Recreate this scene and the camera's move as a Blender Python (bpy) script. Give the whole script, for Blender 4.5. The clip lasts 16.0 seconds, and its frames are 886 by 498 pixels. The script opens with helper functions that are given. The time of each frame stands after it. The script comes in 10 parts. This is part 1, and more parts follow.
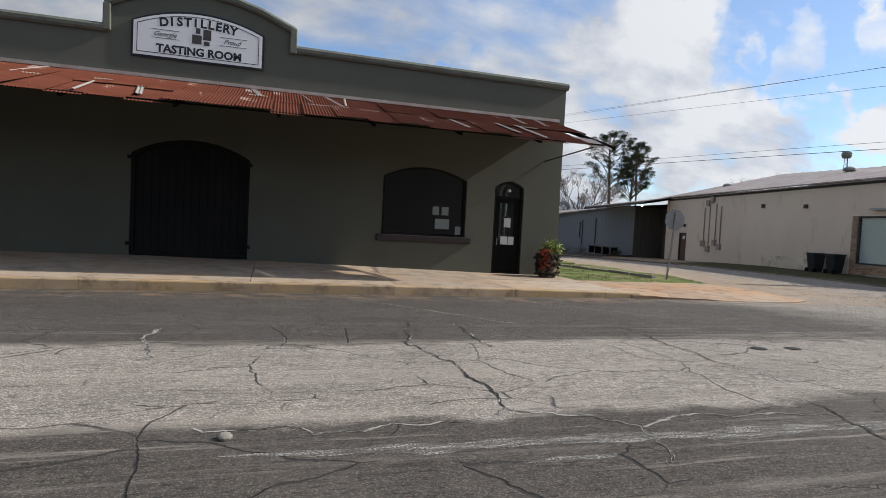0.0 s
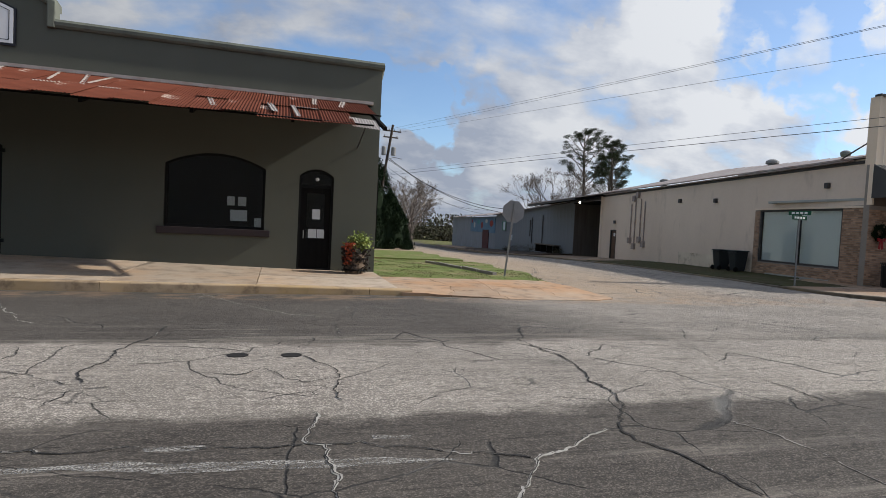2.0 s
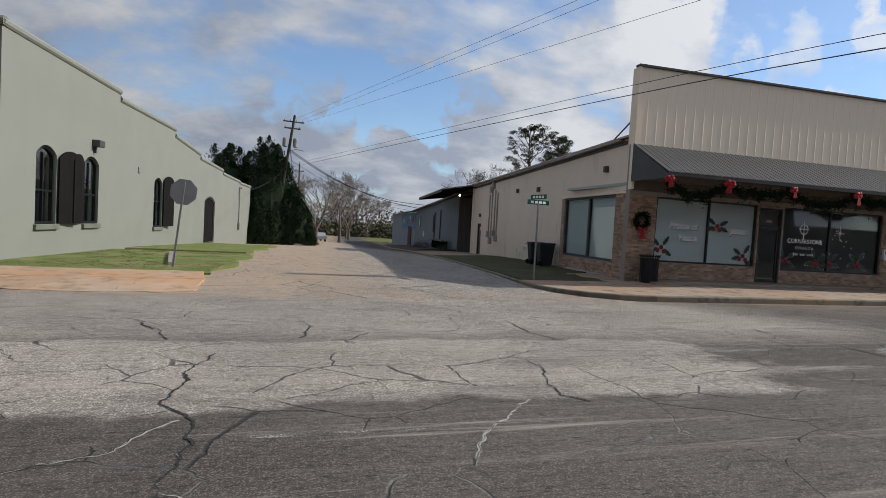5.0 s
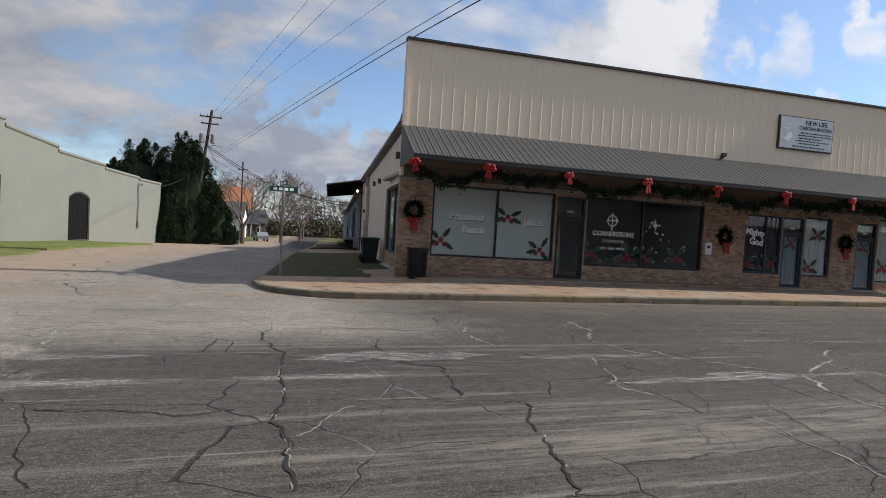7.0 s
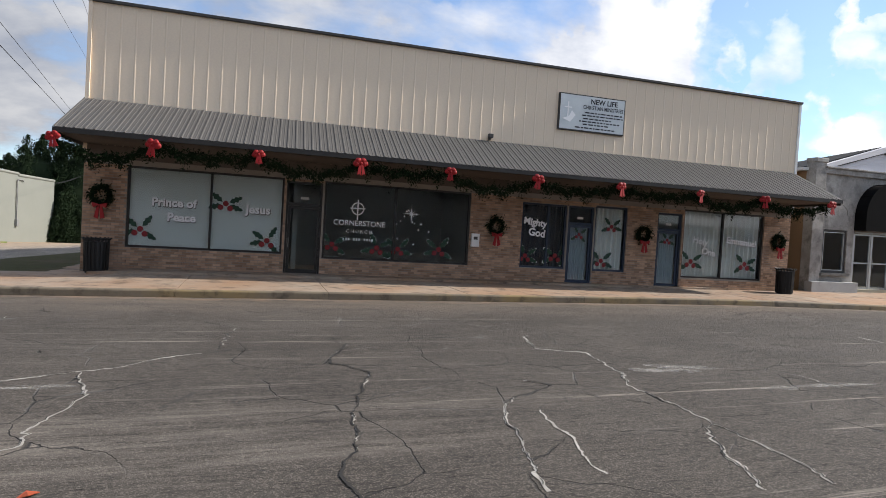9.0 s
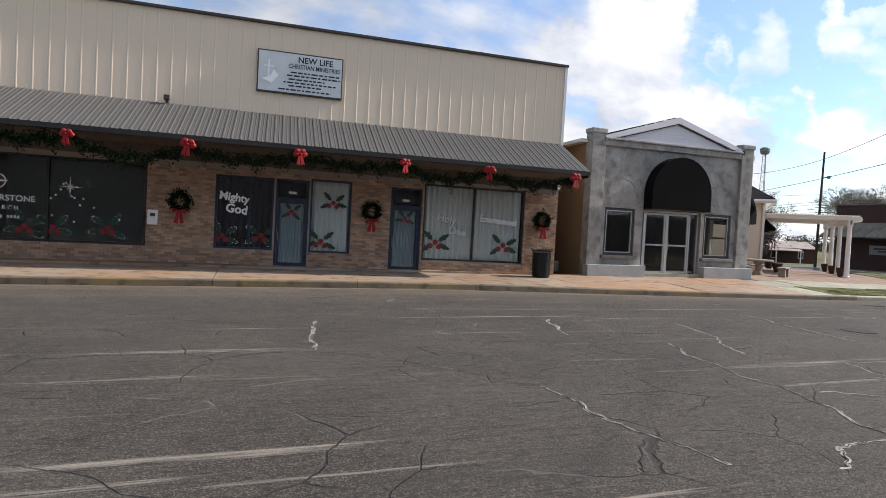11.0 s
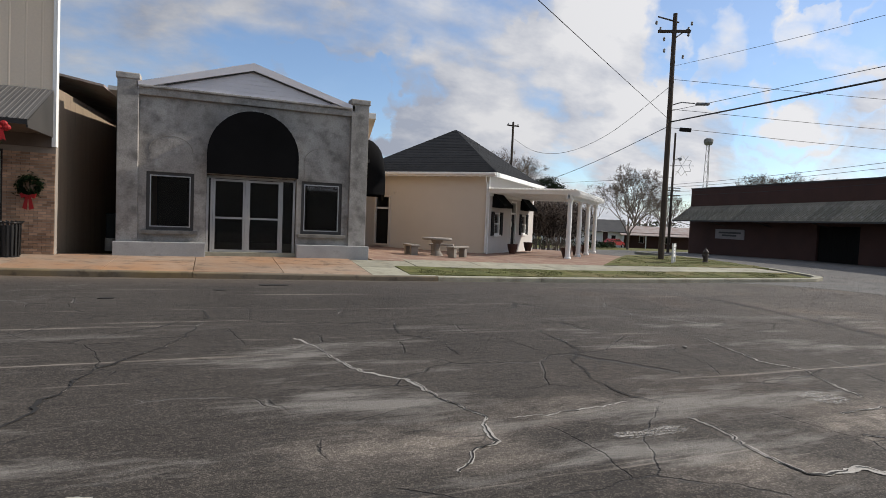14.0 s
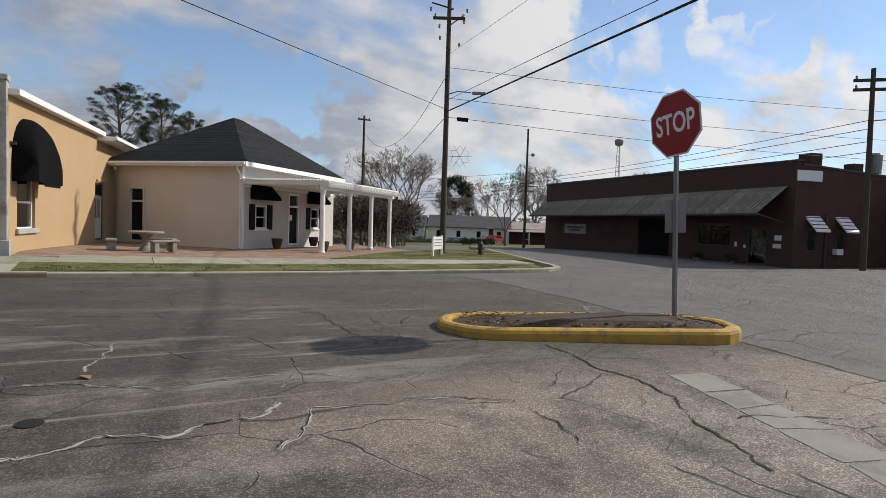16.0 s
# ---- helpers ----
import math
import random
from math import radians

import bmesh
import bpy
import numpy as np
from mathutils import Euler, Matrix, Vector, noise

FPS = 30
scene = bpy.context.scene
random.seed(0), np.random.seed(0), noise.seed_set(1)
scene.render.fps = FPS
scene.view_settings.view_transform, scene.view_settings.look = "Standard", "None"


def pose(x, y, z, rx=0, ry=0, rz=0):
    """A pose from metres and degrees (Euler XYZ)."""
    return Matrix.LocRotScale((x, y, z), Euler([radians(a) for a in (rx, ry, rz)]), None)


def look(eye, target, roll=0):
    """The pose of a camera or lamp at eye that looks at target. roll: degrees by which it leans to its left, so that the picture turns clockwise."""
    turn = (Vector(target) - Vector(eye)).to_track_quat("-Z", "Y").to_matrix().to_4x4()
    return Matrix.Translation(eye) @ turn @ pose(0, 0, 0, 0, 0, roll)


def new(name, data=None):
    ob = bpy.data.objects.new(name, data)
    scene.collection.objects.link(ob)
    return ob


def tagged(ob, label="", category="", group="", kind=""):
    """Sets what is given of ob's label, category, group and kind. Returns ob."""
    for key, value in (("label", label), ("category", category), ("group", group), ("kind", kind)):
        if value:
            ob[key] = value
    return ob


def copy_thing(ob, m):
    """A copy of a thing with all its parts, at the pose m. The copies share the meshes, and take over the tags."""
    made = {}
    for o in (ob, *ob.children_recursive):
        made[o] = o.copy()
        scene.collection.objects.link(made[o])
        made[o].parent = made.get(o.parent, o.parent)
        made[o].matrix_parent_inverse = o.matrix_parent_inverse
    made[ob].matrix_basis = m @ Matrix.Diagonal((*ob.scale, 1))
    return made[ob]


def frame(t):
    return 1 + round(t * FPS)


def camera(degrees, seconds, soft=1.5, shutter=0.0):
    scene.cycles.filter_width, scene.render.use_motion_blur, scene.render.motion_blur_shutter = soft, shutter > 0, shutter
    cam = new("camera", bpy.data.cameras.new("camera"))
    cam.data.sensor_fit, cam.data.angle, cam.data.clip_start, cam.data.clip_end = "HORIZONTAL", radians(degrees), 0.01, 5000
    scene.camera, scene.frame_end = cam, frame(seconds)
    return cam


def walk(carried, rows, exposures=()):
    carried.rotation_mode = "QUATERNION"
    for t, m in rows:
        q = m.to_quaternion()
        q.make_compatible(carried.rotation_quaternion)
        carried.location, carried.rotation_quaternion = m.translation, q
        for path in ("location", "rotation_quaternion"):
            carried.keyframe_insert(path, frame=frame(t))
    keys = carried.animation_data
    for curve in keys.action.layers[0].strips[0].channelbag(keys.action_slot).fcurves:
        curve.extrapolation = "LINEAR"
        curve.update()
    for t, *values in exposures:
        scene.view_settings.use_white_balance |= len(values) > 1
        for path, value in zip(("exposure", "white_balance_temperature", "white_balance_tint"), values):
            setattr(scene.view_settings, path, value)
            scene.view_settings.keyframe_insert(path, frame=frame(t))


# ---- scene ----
cam = camera(75.2, 16.0, soft=0.7)
METRES, EYE, TILT, LEAN, TURN = 66.67, 1.6, 0.0, 0.0, -16.4
ROWS = [
    (0.0, 0.0, 0.0, 0.0, 0.12, -2.42, -2.94),
    (0.5, 0.0257, 0.0069, -0.0, 0.27, -2.28, -2.76),
    (1.0, 0.05, 0.0131, 0.0001, 0.37, -2.31, -2.79),
    (1.5, 0.0732, 0.019, 0.0003, 0.44, -2.32, -2.85),
    (2.0, 0.0969, 0.0251, 0.0005, 0.52, -2.36, -2.87),
    (2.5, 0.1208, 0.0312, 0.0007, 0.55, -2.29, -2.88),
    (3.0, 0.1452, 0.0377, 0.0007, 0.56, -2.35, -2.93),
    (3.5, 0.17, 0.0443, 0.0007, 0.42, -2.29, -2.94),
    (4.0, 0.1952, 0.0512, 0.0005, 0.21, -2.31, -3.02),
    (6.5, 0.3349, 0.0867, 0.0012, -0.58, -2.28, -3.14),
    (7.0, 0.3654, 0.094, 0.0014, -0.73, -2.11, -3.09),
    (7.5, 0.3968, 0.1015, 0.0017, -0.86, -1.96, -3.13),
    (8.0, 0.4287, 0.1089, 0.0018, -0.99, -1.82, -3.06),
    (8.5, 0.461, 0.1167, 0.0018, -1.16, -1.77, -3.05),
    (9.0, 0.494, 0.1239, 0.0014, -1.36, -1.78, -2.99),
    (11.5, 0.6701, 0.1625, -0.0003, -2.64, -2.42, -2.67),
    (12.0, 0.7069, 0.1709, -0.0006, -2.9, -2.5, -2.61),
    (12.5, 0.7436, 0.179, -0.001, -3.22, -2.59, -2.6),
    (13.0, 0.7777, 0.1855, -0.0011, -3.7, -2.69, -2.48),
    (13.5, 0.8135, 0.1921, -0.0016, -4.47, -2.83, -2.36),
    (14.0, 0.8486, 0.1976, -0.0019, -5.58, -2.9, -2.35),
    (14.5, 0.8825, 0.2017, -0.0021, -6.67, -2.92, -2.35),
    (15.0, 0.9153, 0.2039, -0.0022, -7.92, -2.87, -2.35),
    (15.5, 0.9468, 0.2039, -0.0024, -9.83, -2.76, -2.15),
    (16.0, 0.9765, 0.2011, -0.0025, -12.38, -2.68, -1.88),
]
walk(cam, [(t, pose(0, 0, EYE, TILT, LEAN, TURN) @ pose(METRES * x, METRES * y, METRES * z, 90 + pitch, roll, yaw)) for t, x, y, z, yaw, pitch, roll in ROWS],
     exposures=[(0.0, 0.12, 6500, 10), (4.0, 0.0, 6450, 9.3), (6.5, 0.08, 6550, 10.5), (8.0, 0.28, 6600, 11), (9.0, 0.5, 6600, 11), (11.5, 0.48, 6600, 11.5), (12.0, 0.38, 6620, 11.5), (13.5, 0.14, 6700, 11.5), (15.0, -0.03, 6750, 10.2), (16.0, 0.0, 6780, 10.2)])

# ---- sky and sun ----
SUN = Vector((1.5, -0.13, 1.0)).normalized()
world = bpy.data.worlds.new("world")
scene.world = world
world.use_nodes = True
wn, wl = world.node_tree.nodes, world.node_tree.links
wn.clear()
sky = wn.new("ShaderNodeTexSky")
sky.sky_type, sky.sun_disc = "NISHITA", False
sky.sun_elevation = math.asin(SUN.z)
sky.sun_rotation = math.atan2(SUN.x, SUN.y)
sky.air_density, sky.dust_density, sky.ozone_density = 1.0, 0.2, 2.5


def wnode(kind, **kw):
    n = wn.new(kind)
    for k, v in kw.items():
        n.inputs[k].default_value = v
    return n


def wmath(op, a, b=0.0):
    n = wn.new("ShaderNodeMath")
    n.operation = op
    for i, v in enumerate((a, b)):
        if isinstance(v, (int, float)):
            n.inputs[i].default_value = v
        else:
            wl.new(v, n.inputs[i])
    return n.outputs[0]


# clouds: cumulus banks on a layer overhead, seen along the sky's direction
wco = wn.new("ShaderNodeTexCoord")
wsep = wn.new("ShaderNodeSeparateXYZ")
wl.new(wco.outputs["Generated"], wsep.inputs[0])
lift = wmath("ADD", wmath("MAXIMUM", wsep.outputs[2], 0.0), 0.42)
wcomb = wn.new("ShaderNodeCombineXYZ")
wl.new(wmath("DIVIDE", wsep.outputs[0], lift), wcomb.inputs[0])
wl.new(wmath("DIVIDE", wsep.outputs[1], lift), wcomb.inputs[1])
wmap = wn.new("ShaderNodeMapping")
wmap.inputs["Location"].default_value = (3.1, 0.7, 0.0)
wmap.inputs["Rotation"].default_value = (0, 0, radians(18))
wmap.inputs["Scale"].default_value = (1.0, 1.35, 1.0)
wl.new(wcomb.outputs[0], wmap.inputs[0])
cl = wnode("ShaderNodeTexNoise", Scale=1.8, Detail=12.0, Roughness=0.56, Distortion=0.05)
wl.new(wmap.outputs[0], cl.inputs["Vector"])
cover = wn.new("ShaderNodeValToRGB")
cover.color_ramp.elements[0].position, cover.color_ramp.elements[1].position = 0.415, 0.565
cover.color_ramp.elements[0].color = (0.12, 0.12, 0.12, 1)
# haze thickens the cloud towards the horizon
haze = wmath("MULTIPLY", wmath("SUBTRACT", 0.22, wmath("MINIMUM", wmath("MAXIMUM", wsep.outputs[2], 0.0), 0.22)), 0.36)


# directions shaken by noise, so that the banks have billowing edges
billow = wnode("ShaderNodeTexNoise", Scale=5.0, Detail=7.0, Roughness=0.5)
wl.new(wco.outputs["Generated"], billow.inputs["Vector"])
shake = wn.new("ShaderNodeVectorMath")
shake.operation = "MULTIPLY_ADD"
wl.new(billow.outputs["Color"], shake.inputs[0])
shake.inputs[1].default_value = (0.16, 0.16, 0.16)
wl.new(wco.outputs["Generated"], shake.inputs[2])
ragged = wn.new("ShaderNodeVectorMath")
ragged.operation = "SUBTRACT"
wl.new(shake.outputs[0], ragged.inputs[0])
ragged.inputs[1].default_value = (0.08, 0.08, 0.08)


def towards(way, degrees):
    """1 along a direction of the sky, falling to 0 at that many degrees from it."""
    d = wn.new("ShaderNodeVectorMath")
    d.operation = "DOT_PRODUCT"
    wl.new(ragged.outputs[0], d.inputs[0])
    d.inputs[1].default_value = Vector(way).normalized()
    edge = math.cos(radians(degrees))
    k = wmath("DIVIDE", wmath("SUBTRACT", d.outputs["Value"], edge), 1.0 - edge)
    return wmath("POWER", wmath("MINIMUM", wmath("MAXIMUM", k, 0.0), 1.0), 1.4)


# banks of cumulus and the blue gaps between them
BANKS = (((0.61, 0.73, 0.30), 15, 0.10), ((0.67, 0.67, 0.32), 8, 0.07), ((0.46, 0.84, 0.29), 6, 0.08), ((0.80, 0.56, 0.20), 5, 0.12), ((0.50, 0.84, 0.19), 12, 0.09),
         ((0.84, 0.48, 0.26), 6, 0.15), ((-0.05, 0.96, 0.28), 12, 0.08), ((0.21, 0.92, 0.33), 6, 0.07), ((0.22, 0.95, 0.22), 11, 0.11), ((0.14, 0.98, 0.11), 12, 0.06))
GAPS = (((0.05, 0.97, 0.25), 6, 0.12), ((0.17, 0.95, 0.25), 5, 0.10), ((0.32, 0.90, 0.29), 8, 0.15), ((0.38, 0.86, 0.34), 6, 0.13), ((0.765, 0.58, 0.29), 9, 0.22), ((0.80, 0.58, 0.145), 7, 0.12),
        ((0.22, 0.92, 0.36), 6, 0.09), ((0.12, 0.93, 0.34), 6, 0.08))
amount = wmath("ADD", cl.outputs[0], haze)
for way, wide, much in BANKS:
    amount = wmath("ADD", amount, wmath("MULTIPLY", towards(way, wide), much))
for way, wide, much in GAPS:
    amount = wmath("SUBTRACT", amount, wmath("MULTIPLY", towards(way, wide), much))
wl.new(amount, cover.inputs[0])
cl2 = wnode("ShaderNodeTexNoise", Scale=3.6, Detail=10.0, Roughness=0.58)
wl.new(wmap.outputs[0], cl2.inputs["Vector"])
tone = wn.new("ShaderNodeValToRGB")
tone.color_ramp.elements[0].position, tone.color_ramp.elements[1].position = 0.33, 0.62
tone.color_ramp.elements[0].color = (3.5, 3.95, 4.9, 1)
tone.color_ramp.elements[1].color = (6.6, 6.8, 7.15, 1)
wl.new(wmath("ADD", cl2.outputs[0], wmath("SUBTRACT", wmath("MULTIPLY", towards((0.63, 0.70, 0.32), 13), 0.16), wmath("MULTIPLY", towards((0.08, 0.97, 0.22), 26), 0.16))), tone.inputs[0])
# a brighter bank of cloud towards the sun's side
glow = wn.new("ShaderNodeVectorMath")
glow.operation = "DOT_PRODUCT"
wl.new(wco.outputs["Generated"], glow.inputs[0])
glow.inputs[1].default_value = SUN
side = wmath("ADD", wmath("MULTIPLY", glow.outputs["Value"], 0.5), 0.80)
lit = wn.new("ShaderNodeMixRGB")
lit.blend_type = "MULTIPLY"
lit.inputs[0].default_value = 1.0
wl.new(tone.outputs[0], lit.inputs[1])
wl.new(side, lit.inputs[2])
wmix = wn.new("ShaderNodeMixRGB")
wl.new(cover.outputs[0], wmix.inputs[0])
clear = wn.new("ShaderNodeMixRGB")
clear.blend_type = "MULTIPLY"
clear.inputs[0].default_value = 1.0
wl.new(sky.outputs[0], clear.inputs[1])
clear.inputs[2].default_value = (1.22, 1.33, 1.46, 1)
wl.new(clear.outputs[0], wmix.inputs[1])
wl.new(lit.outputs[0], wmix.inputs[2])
bg = wnode("ShaderNodeBackground", Strength=0.102)
wl.new(wmix.outputs[0], bg.inputs[0])
wout = wn.new("ShaderNodeOutputWorld")
wl.new(bg.outputs[0], wout.inputs[0])

sun = new("sun", bpy.data.lights.new("sun", "SUN"))
sun.data.energy, sun.data.angle, sun.data.color = 4.5, radians(0.9), (1.0, 0.95, 0.87)
sun.matrix_world = look(SUN * 60, (0, 0, 0))

# ---- materials ----
def nodes_of(name):
    m = bpy.data.materials.new(name)
    m.use_nodes = True
    n, l = m.node_tree.nodes, m.node_tree.links
    return m, n, l, n["Principled BSDF"]


def tex_noise(n, l, vec, scale, detail=4.0, rough=0.55, stretch=None):
    if stretch:
        mp = n.new("ShaderNodeMapping")
        mp.inputs["Scale"].default_value = stretch
        l.new(vec, mp.inputs[0])
        vec = mp.outputs[0]
    t = n.new("ShaderNodeTexNoise")
    t.inputs["Scale"].default_value, t.inputs["Detail"].default_value, t.inputs["Roughness"].default_value = scale, detail, rough
    l.new(vec, t.inputs["Vector"])
    return t.outputs[0]


def ramp(n, l, fac, stops):
    r = n.new("ShaderNodeValToRGB")
    e = r.color_ramp.elements
    while len(e) < len(stops):
        e.new(0.5)
    for el, (p, c) in zip(e, stops):
        el.position = p
        el.color = (c, c, c, 1) if isinstance(c, (int, float)) else (*c, 1)
    l.new(fac, r.inputs[0])
    return r.outputs[0]


def mixc(n, l, fac, a, b, mode="MIX"):
    x = n.new("ShaderNodeMixRGB")
    x.blend_type = mode
    for i, v in enumerate((fac, a, b)):
        if isinstance(v, (int, float)):
            x.inputs[i].default_value = v if i == 0 else (v, v, v, 1)
        elif isinstance(v, tuple):
            x.inputs[i].default_value = (*v, 1)
        else:
            l.new(v, x.inputs[i])
    return x.outputs[0]


def calc(n, l, op, a, b=0.0, clamp=False):
    x = n.new("ShaderNodeMath")
    x.operation, x.use_clamp = op, clamp
    for i, v in enumerate((a, b)):
        if isinstance(v, (int, float)):
            x.inputs[i].default_value = v
        else:
            l.new(v, x.inputs[i])
    return x.outputs[0]


def coords(n, which="Object"):
    return n.new("ShaderNodeTexCoord").outputs[which]


def add_bump(n, l, bsdf, height, strength, dist=0.01):
    b = n.new("ShaderNodeBump")
    b.inputs["Strength"].default_value, b.inputs["Distance"].default_value = strength, dist
    l.new(height, b.inputs["Height"])
    l.new(b.outputs[0], bsdf.inputs["Normal"])


def mat(name, c1, c2, rough=0.8, s1=0.7, s2=30.0, bump=0.2, metal=0.0, spec=0.3, grain=0.25, dirt=None, dirt_at=(0.55, 0.75), each=0.0, stretch=None):
    """A plain weathered surface: two tones at large scale, fine grain, optional stains, and a shift from piece to piece."""
    m, n, l, b = nodes_of(name)
    v = coords(n)
    big = tex_noise(n, l, v, s1, 5.0, 0.6, stretch)
    fine = tex_noise(n, l, v, s2, 3.0, 0.6)
    col = mixc(n, l, ramp(n, l, big, [(0.3, 0.0), (0.7, 1.0)]), c1, c2)
    col = mixc(n, l, grain, col, ramp(n, l, fine, [(0.25, 0.35), (0.75, 1.0)]), "MULTIPLY")
    if dirt:
        st = tex_noise(n, l, v, s1 * 2.3, 8.0, 0.65, stretch)
        col = mixc(n, l, ramp(n, l, st, [(dirt_at[0], 0.0), (dirt_at[1], 0.8)]), col, dirt)
    if each:
        rnd = n.new("ShaderNodeObjectInfo").outputs["Random"]
        isl = n.new("ShaderNodeNewGeometry").outputs["Random Per Island"]
        k = calc(n, l, "ADD", calc(n, l, "MULTIPLY", calc(n, l, "FRACT", calc(n, l, "ADD", rnd, isl)), each), 1.0 - each / 2)
        col = mixc(n, l, 1.0, col, k, "MULTIPLY")
    l.new(col, b.inputs["Base Color"])
    b.inputs["Roughness"].default_value, b.inputs["Metallic"].default_value = rough, metal
    b.inputs["Specular IOR Level"].default_value = spec
    if bump:
        add_bump(n, l, b, fine, bump)
    return m


def glass_mat(name, tint=(0.85, 0.9, 0.9), rough=0.02):
    m, n, l, b = nodes_of(name)
    b.inputs["Base Color"].default_value = (*tint, 1)
    b.inputs["Roughness"].default_value = rough
    b.inputs["Transmission Weight"].default_value = 1.0
    b.inputs["IOR"].default_value = 1.45
    return m


# asphalt: dark mix with pale chippings, worn bands, cracks filled with pale grit
def asphalt_mat():
    m, n, l, b = nodes_of("asphalt")
    v = coords(n)
    sep = n.new("ShaderNodeSeparateXYZ")
    l.new(v, sep.inputs[0])
    X, Y = sep.outputs[0], sep.outputs[1]
    wob = tex_noise(n, l, v, 0.25, 4.0, 0.6)
    wob2 = tex_noise(n, l, v, 1.3, 5.0, 0.65)
    yy = calc(n, l, "ADD", Y, calc(n, l, "MULTIPLY", calc(n, l, "SUBTRACT", wob, 0.5), 1.2))
    yy = calc(n, l, "ADD", yy, calc(n, l, "MULTIPLY", calc(n, l, "SUBTRACT", wob2, 0.5), 0.7))
    xx = calc(n, l, "ADD", X, calc(n, l, "MULTIPLY", calc(n, l, "SUBTRACT", wob2, 0.5), 3.0))

    def band(q, lo, hi, soft):
        up = calc(n, l, "DIVIDE", calc(n, l, "SUBTRACT", q, lo), soft, True)
        dn = calc(n, l, "DIVIDE", calc(n, l, "SUBTRACT", hi, q), soft, True)
        return calc(n, l, "MULTIPLY", up, dn)

    # the pale coarse strip along the crown west of the side street, spreading into its mouth
    pale = calc(n, l, "MULTIPLY", band(yy, 4.0, 6.8, 0.18), calc(n, l, "DIVIDE", calc(n, l, "SUBTRACT", 22.9, xx), 0.6, True))
    mouth = calc(n, l, "MULTIPLY", band(yy, 6.0, 90.0, 1.5), band(xx, 10.0, 29.0, 3.0))
    mouth = calc(n, l, "MULTIPLY", mouth, 0.85)
    pale = calc(n, l, "MAXIMUM", pale, mouth)
    # worn pale drag streaks and fine scratches along the lane
    st = tex_noise(n, l, v, 1.0, 7.0, 0.72, (0.13, 4.2, 1.0))
    st2 = tex_noise(n, l, v, 1.0, 8.0, 0.68, (0.045, 1.15, 1.0))
    drag = calc(n, l, "MULTIPLY", ramp(n, l, st2, [(0.53, 0.0), (0.61, 1.0)]), ramp(n, l, tex_noise(n, l, v, 1.0, 6.0, 0.75, (1.2, 9.0, 1.0)), [(0.38, 0.0), (0.56, 1.0)]))
    drag = calc(n, l, "MULTIPLY", drag, calc(n, l, "MULTIPLY", band(yy, 0.4, 8.5, 1.5), band(xx, -40.0, 38.0, 9.0)))
    streak = calc(n, l, "MULTIPLY", ramp(n, l, st, [(0.60, 0.0), (0.68, 1.0)]), band(yy, -4.0, 9.5, 1.0))
    streak = calc(n, l, "MAXIMUM", streak, calc(n, l, "MULTIPLY", drag, 0.72))
    sc = tex_noise(n, l, v, 1.0, 6.0, 0.75, (1.9, 15.0, 1.0))
    scratch = ramp(n, l, sc, [(0.30, 0.42), (0.46, 1.0), (0.60, 1.05), (0.74, 1.55)])
    pits = ramp(n, l, tex_noise(n, l, v, 1.0, 4.0, 0.6, (9.0, 38.0, 1.0)), [(0.34, 0.38), (0.45, 1.0), (0.62, 1.0), (0.76, 1.4)])
    wearn = tex_noise(n, l, v, 0.6, 6.0, 0.7)
    rough_patch = calc(n, l, "MULTIPLY", ramp(n, l, wearn, [(0.36, 0.0), (0.54, 1.0)]), band(xx, 64.5, 80.0, 4.0))
    rough_patch = calc(n, l, "MULTIPLY", rough_patch, calc(n, l, "DIVIDE", calc(n, l, "SUBTRACT", -0.6, yy), 1.4, True))
    grit = n.new("ShaderNodeTexVoronoi")
    grit.inputs["Scale"].default_value = 105.0
    l.new(v, grit.inputs["Vector"])
    gcol = n.new("ShaderNodeSeparateXYZ")
    l.new(grit.outputs["Color"], gcol.inputs[0])
    chips = ramp(n, l, gcol.outputs[0], [(0.58, 0.0), (0.92, 1.0)])
    fine = tex_noise(n, l, v, 120.0, 3.0, 0.6)
    cloud = tex_noise(n, l, v, 0.45, 6.0, 0.62)
    dark = mixc(n, l, ramp(n, l, cloud, [(0.32, 0.0), (0.68, 1.0)]), (0.056, 0.053, 0.050), (0.096, 0.092, 0.086))
    dark = mixc(n, l, calc(n, l, "MULTIPLY", chips, 0.40), dark, (0.31, 0.29, 0.265))
    light = mixc(n, l, chips, (0.21, 0.203, 0.19), (0.56, 0.545, 0.515))
    light = mixc(n, l, ramp(n, l, cloud, [(0.35, 0.35), (0.6, 0.0)]), light, (0.11, 0.107, 0.10))
    # brightness factor of the dark mix along the street, balanced against the exposure
    east = ramp(n, l, calc(n, l, "DIVIDE", xx, 100.0), [(0.05, 0.80), (0.20, 0.92), (0.26, 0.74), (0.46, 0.60), (0.60, 0.51), (0.64, 0.60), (0.69, 0.86)])
    dark = mixc(n, l, 1.0, dark, east, "MULTIPLY")
    col = mixc(n, l, pale, dark, light)
    col = mixc(n, l, 0.85, col, scratch, "MULTIPLY")
    col = mixc(n, l, 0.8, col, pits, "MULTIPLY")
    col = mixc(n, l, calc(n, l, "MULTIPLY", streak, 0.6), col, (0.35, 0.335, 0.31))
    col = mixc(n, l, calc(n, l, "MULTIPLY", rough_patch, 0.75), col, light)
    # places where the tar has worn off down to the pale stone
    worn = 0.0
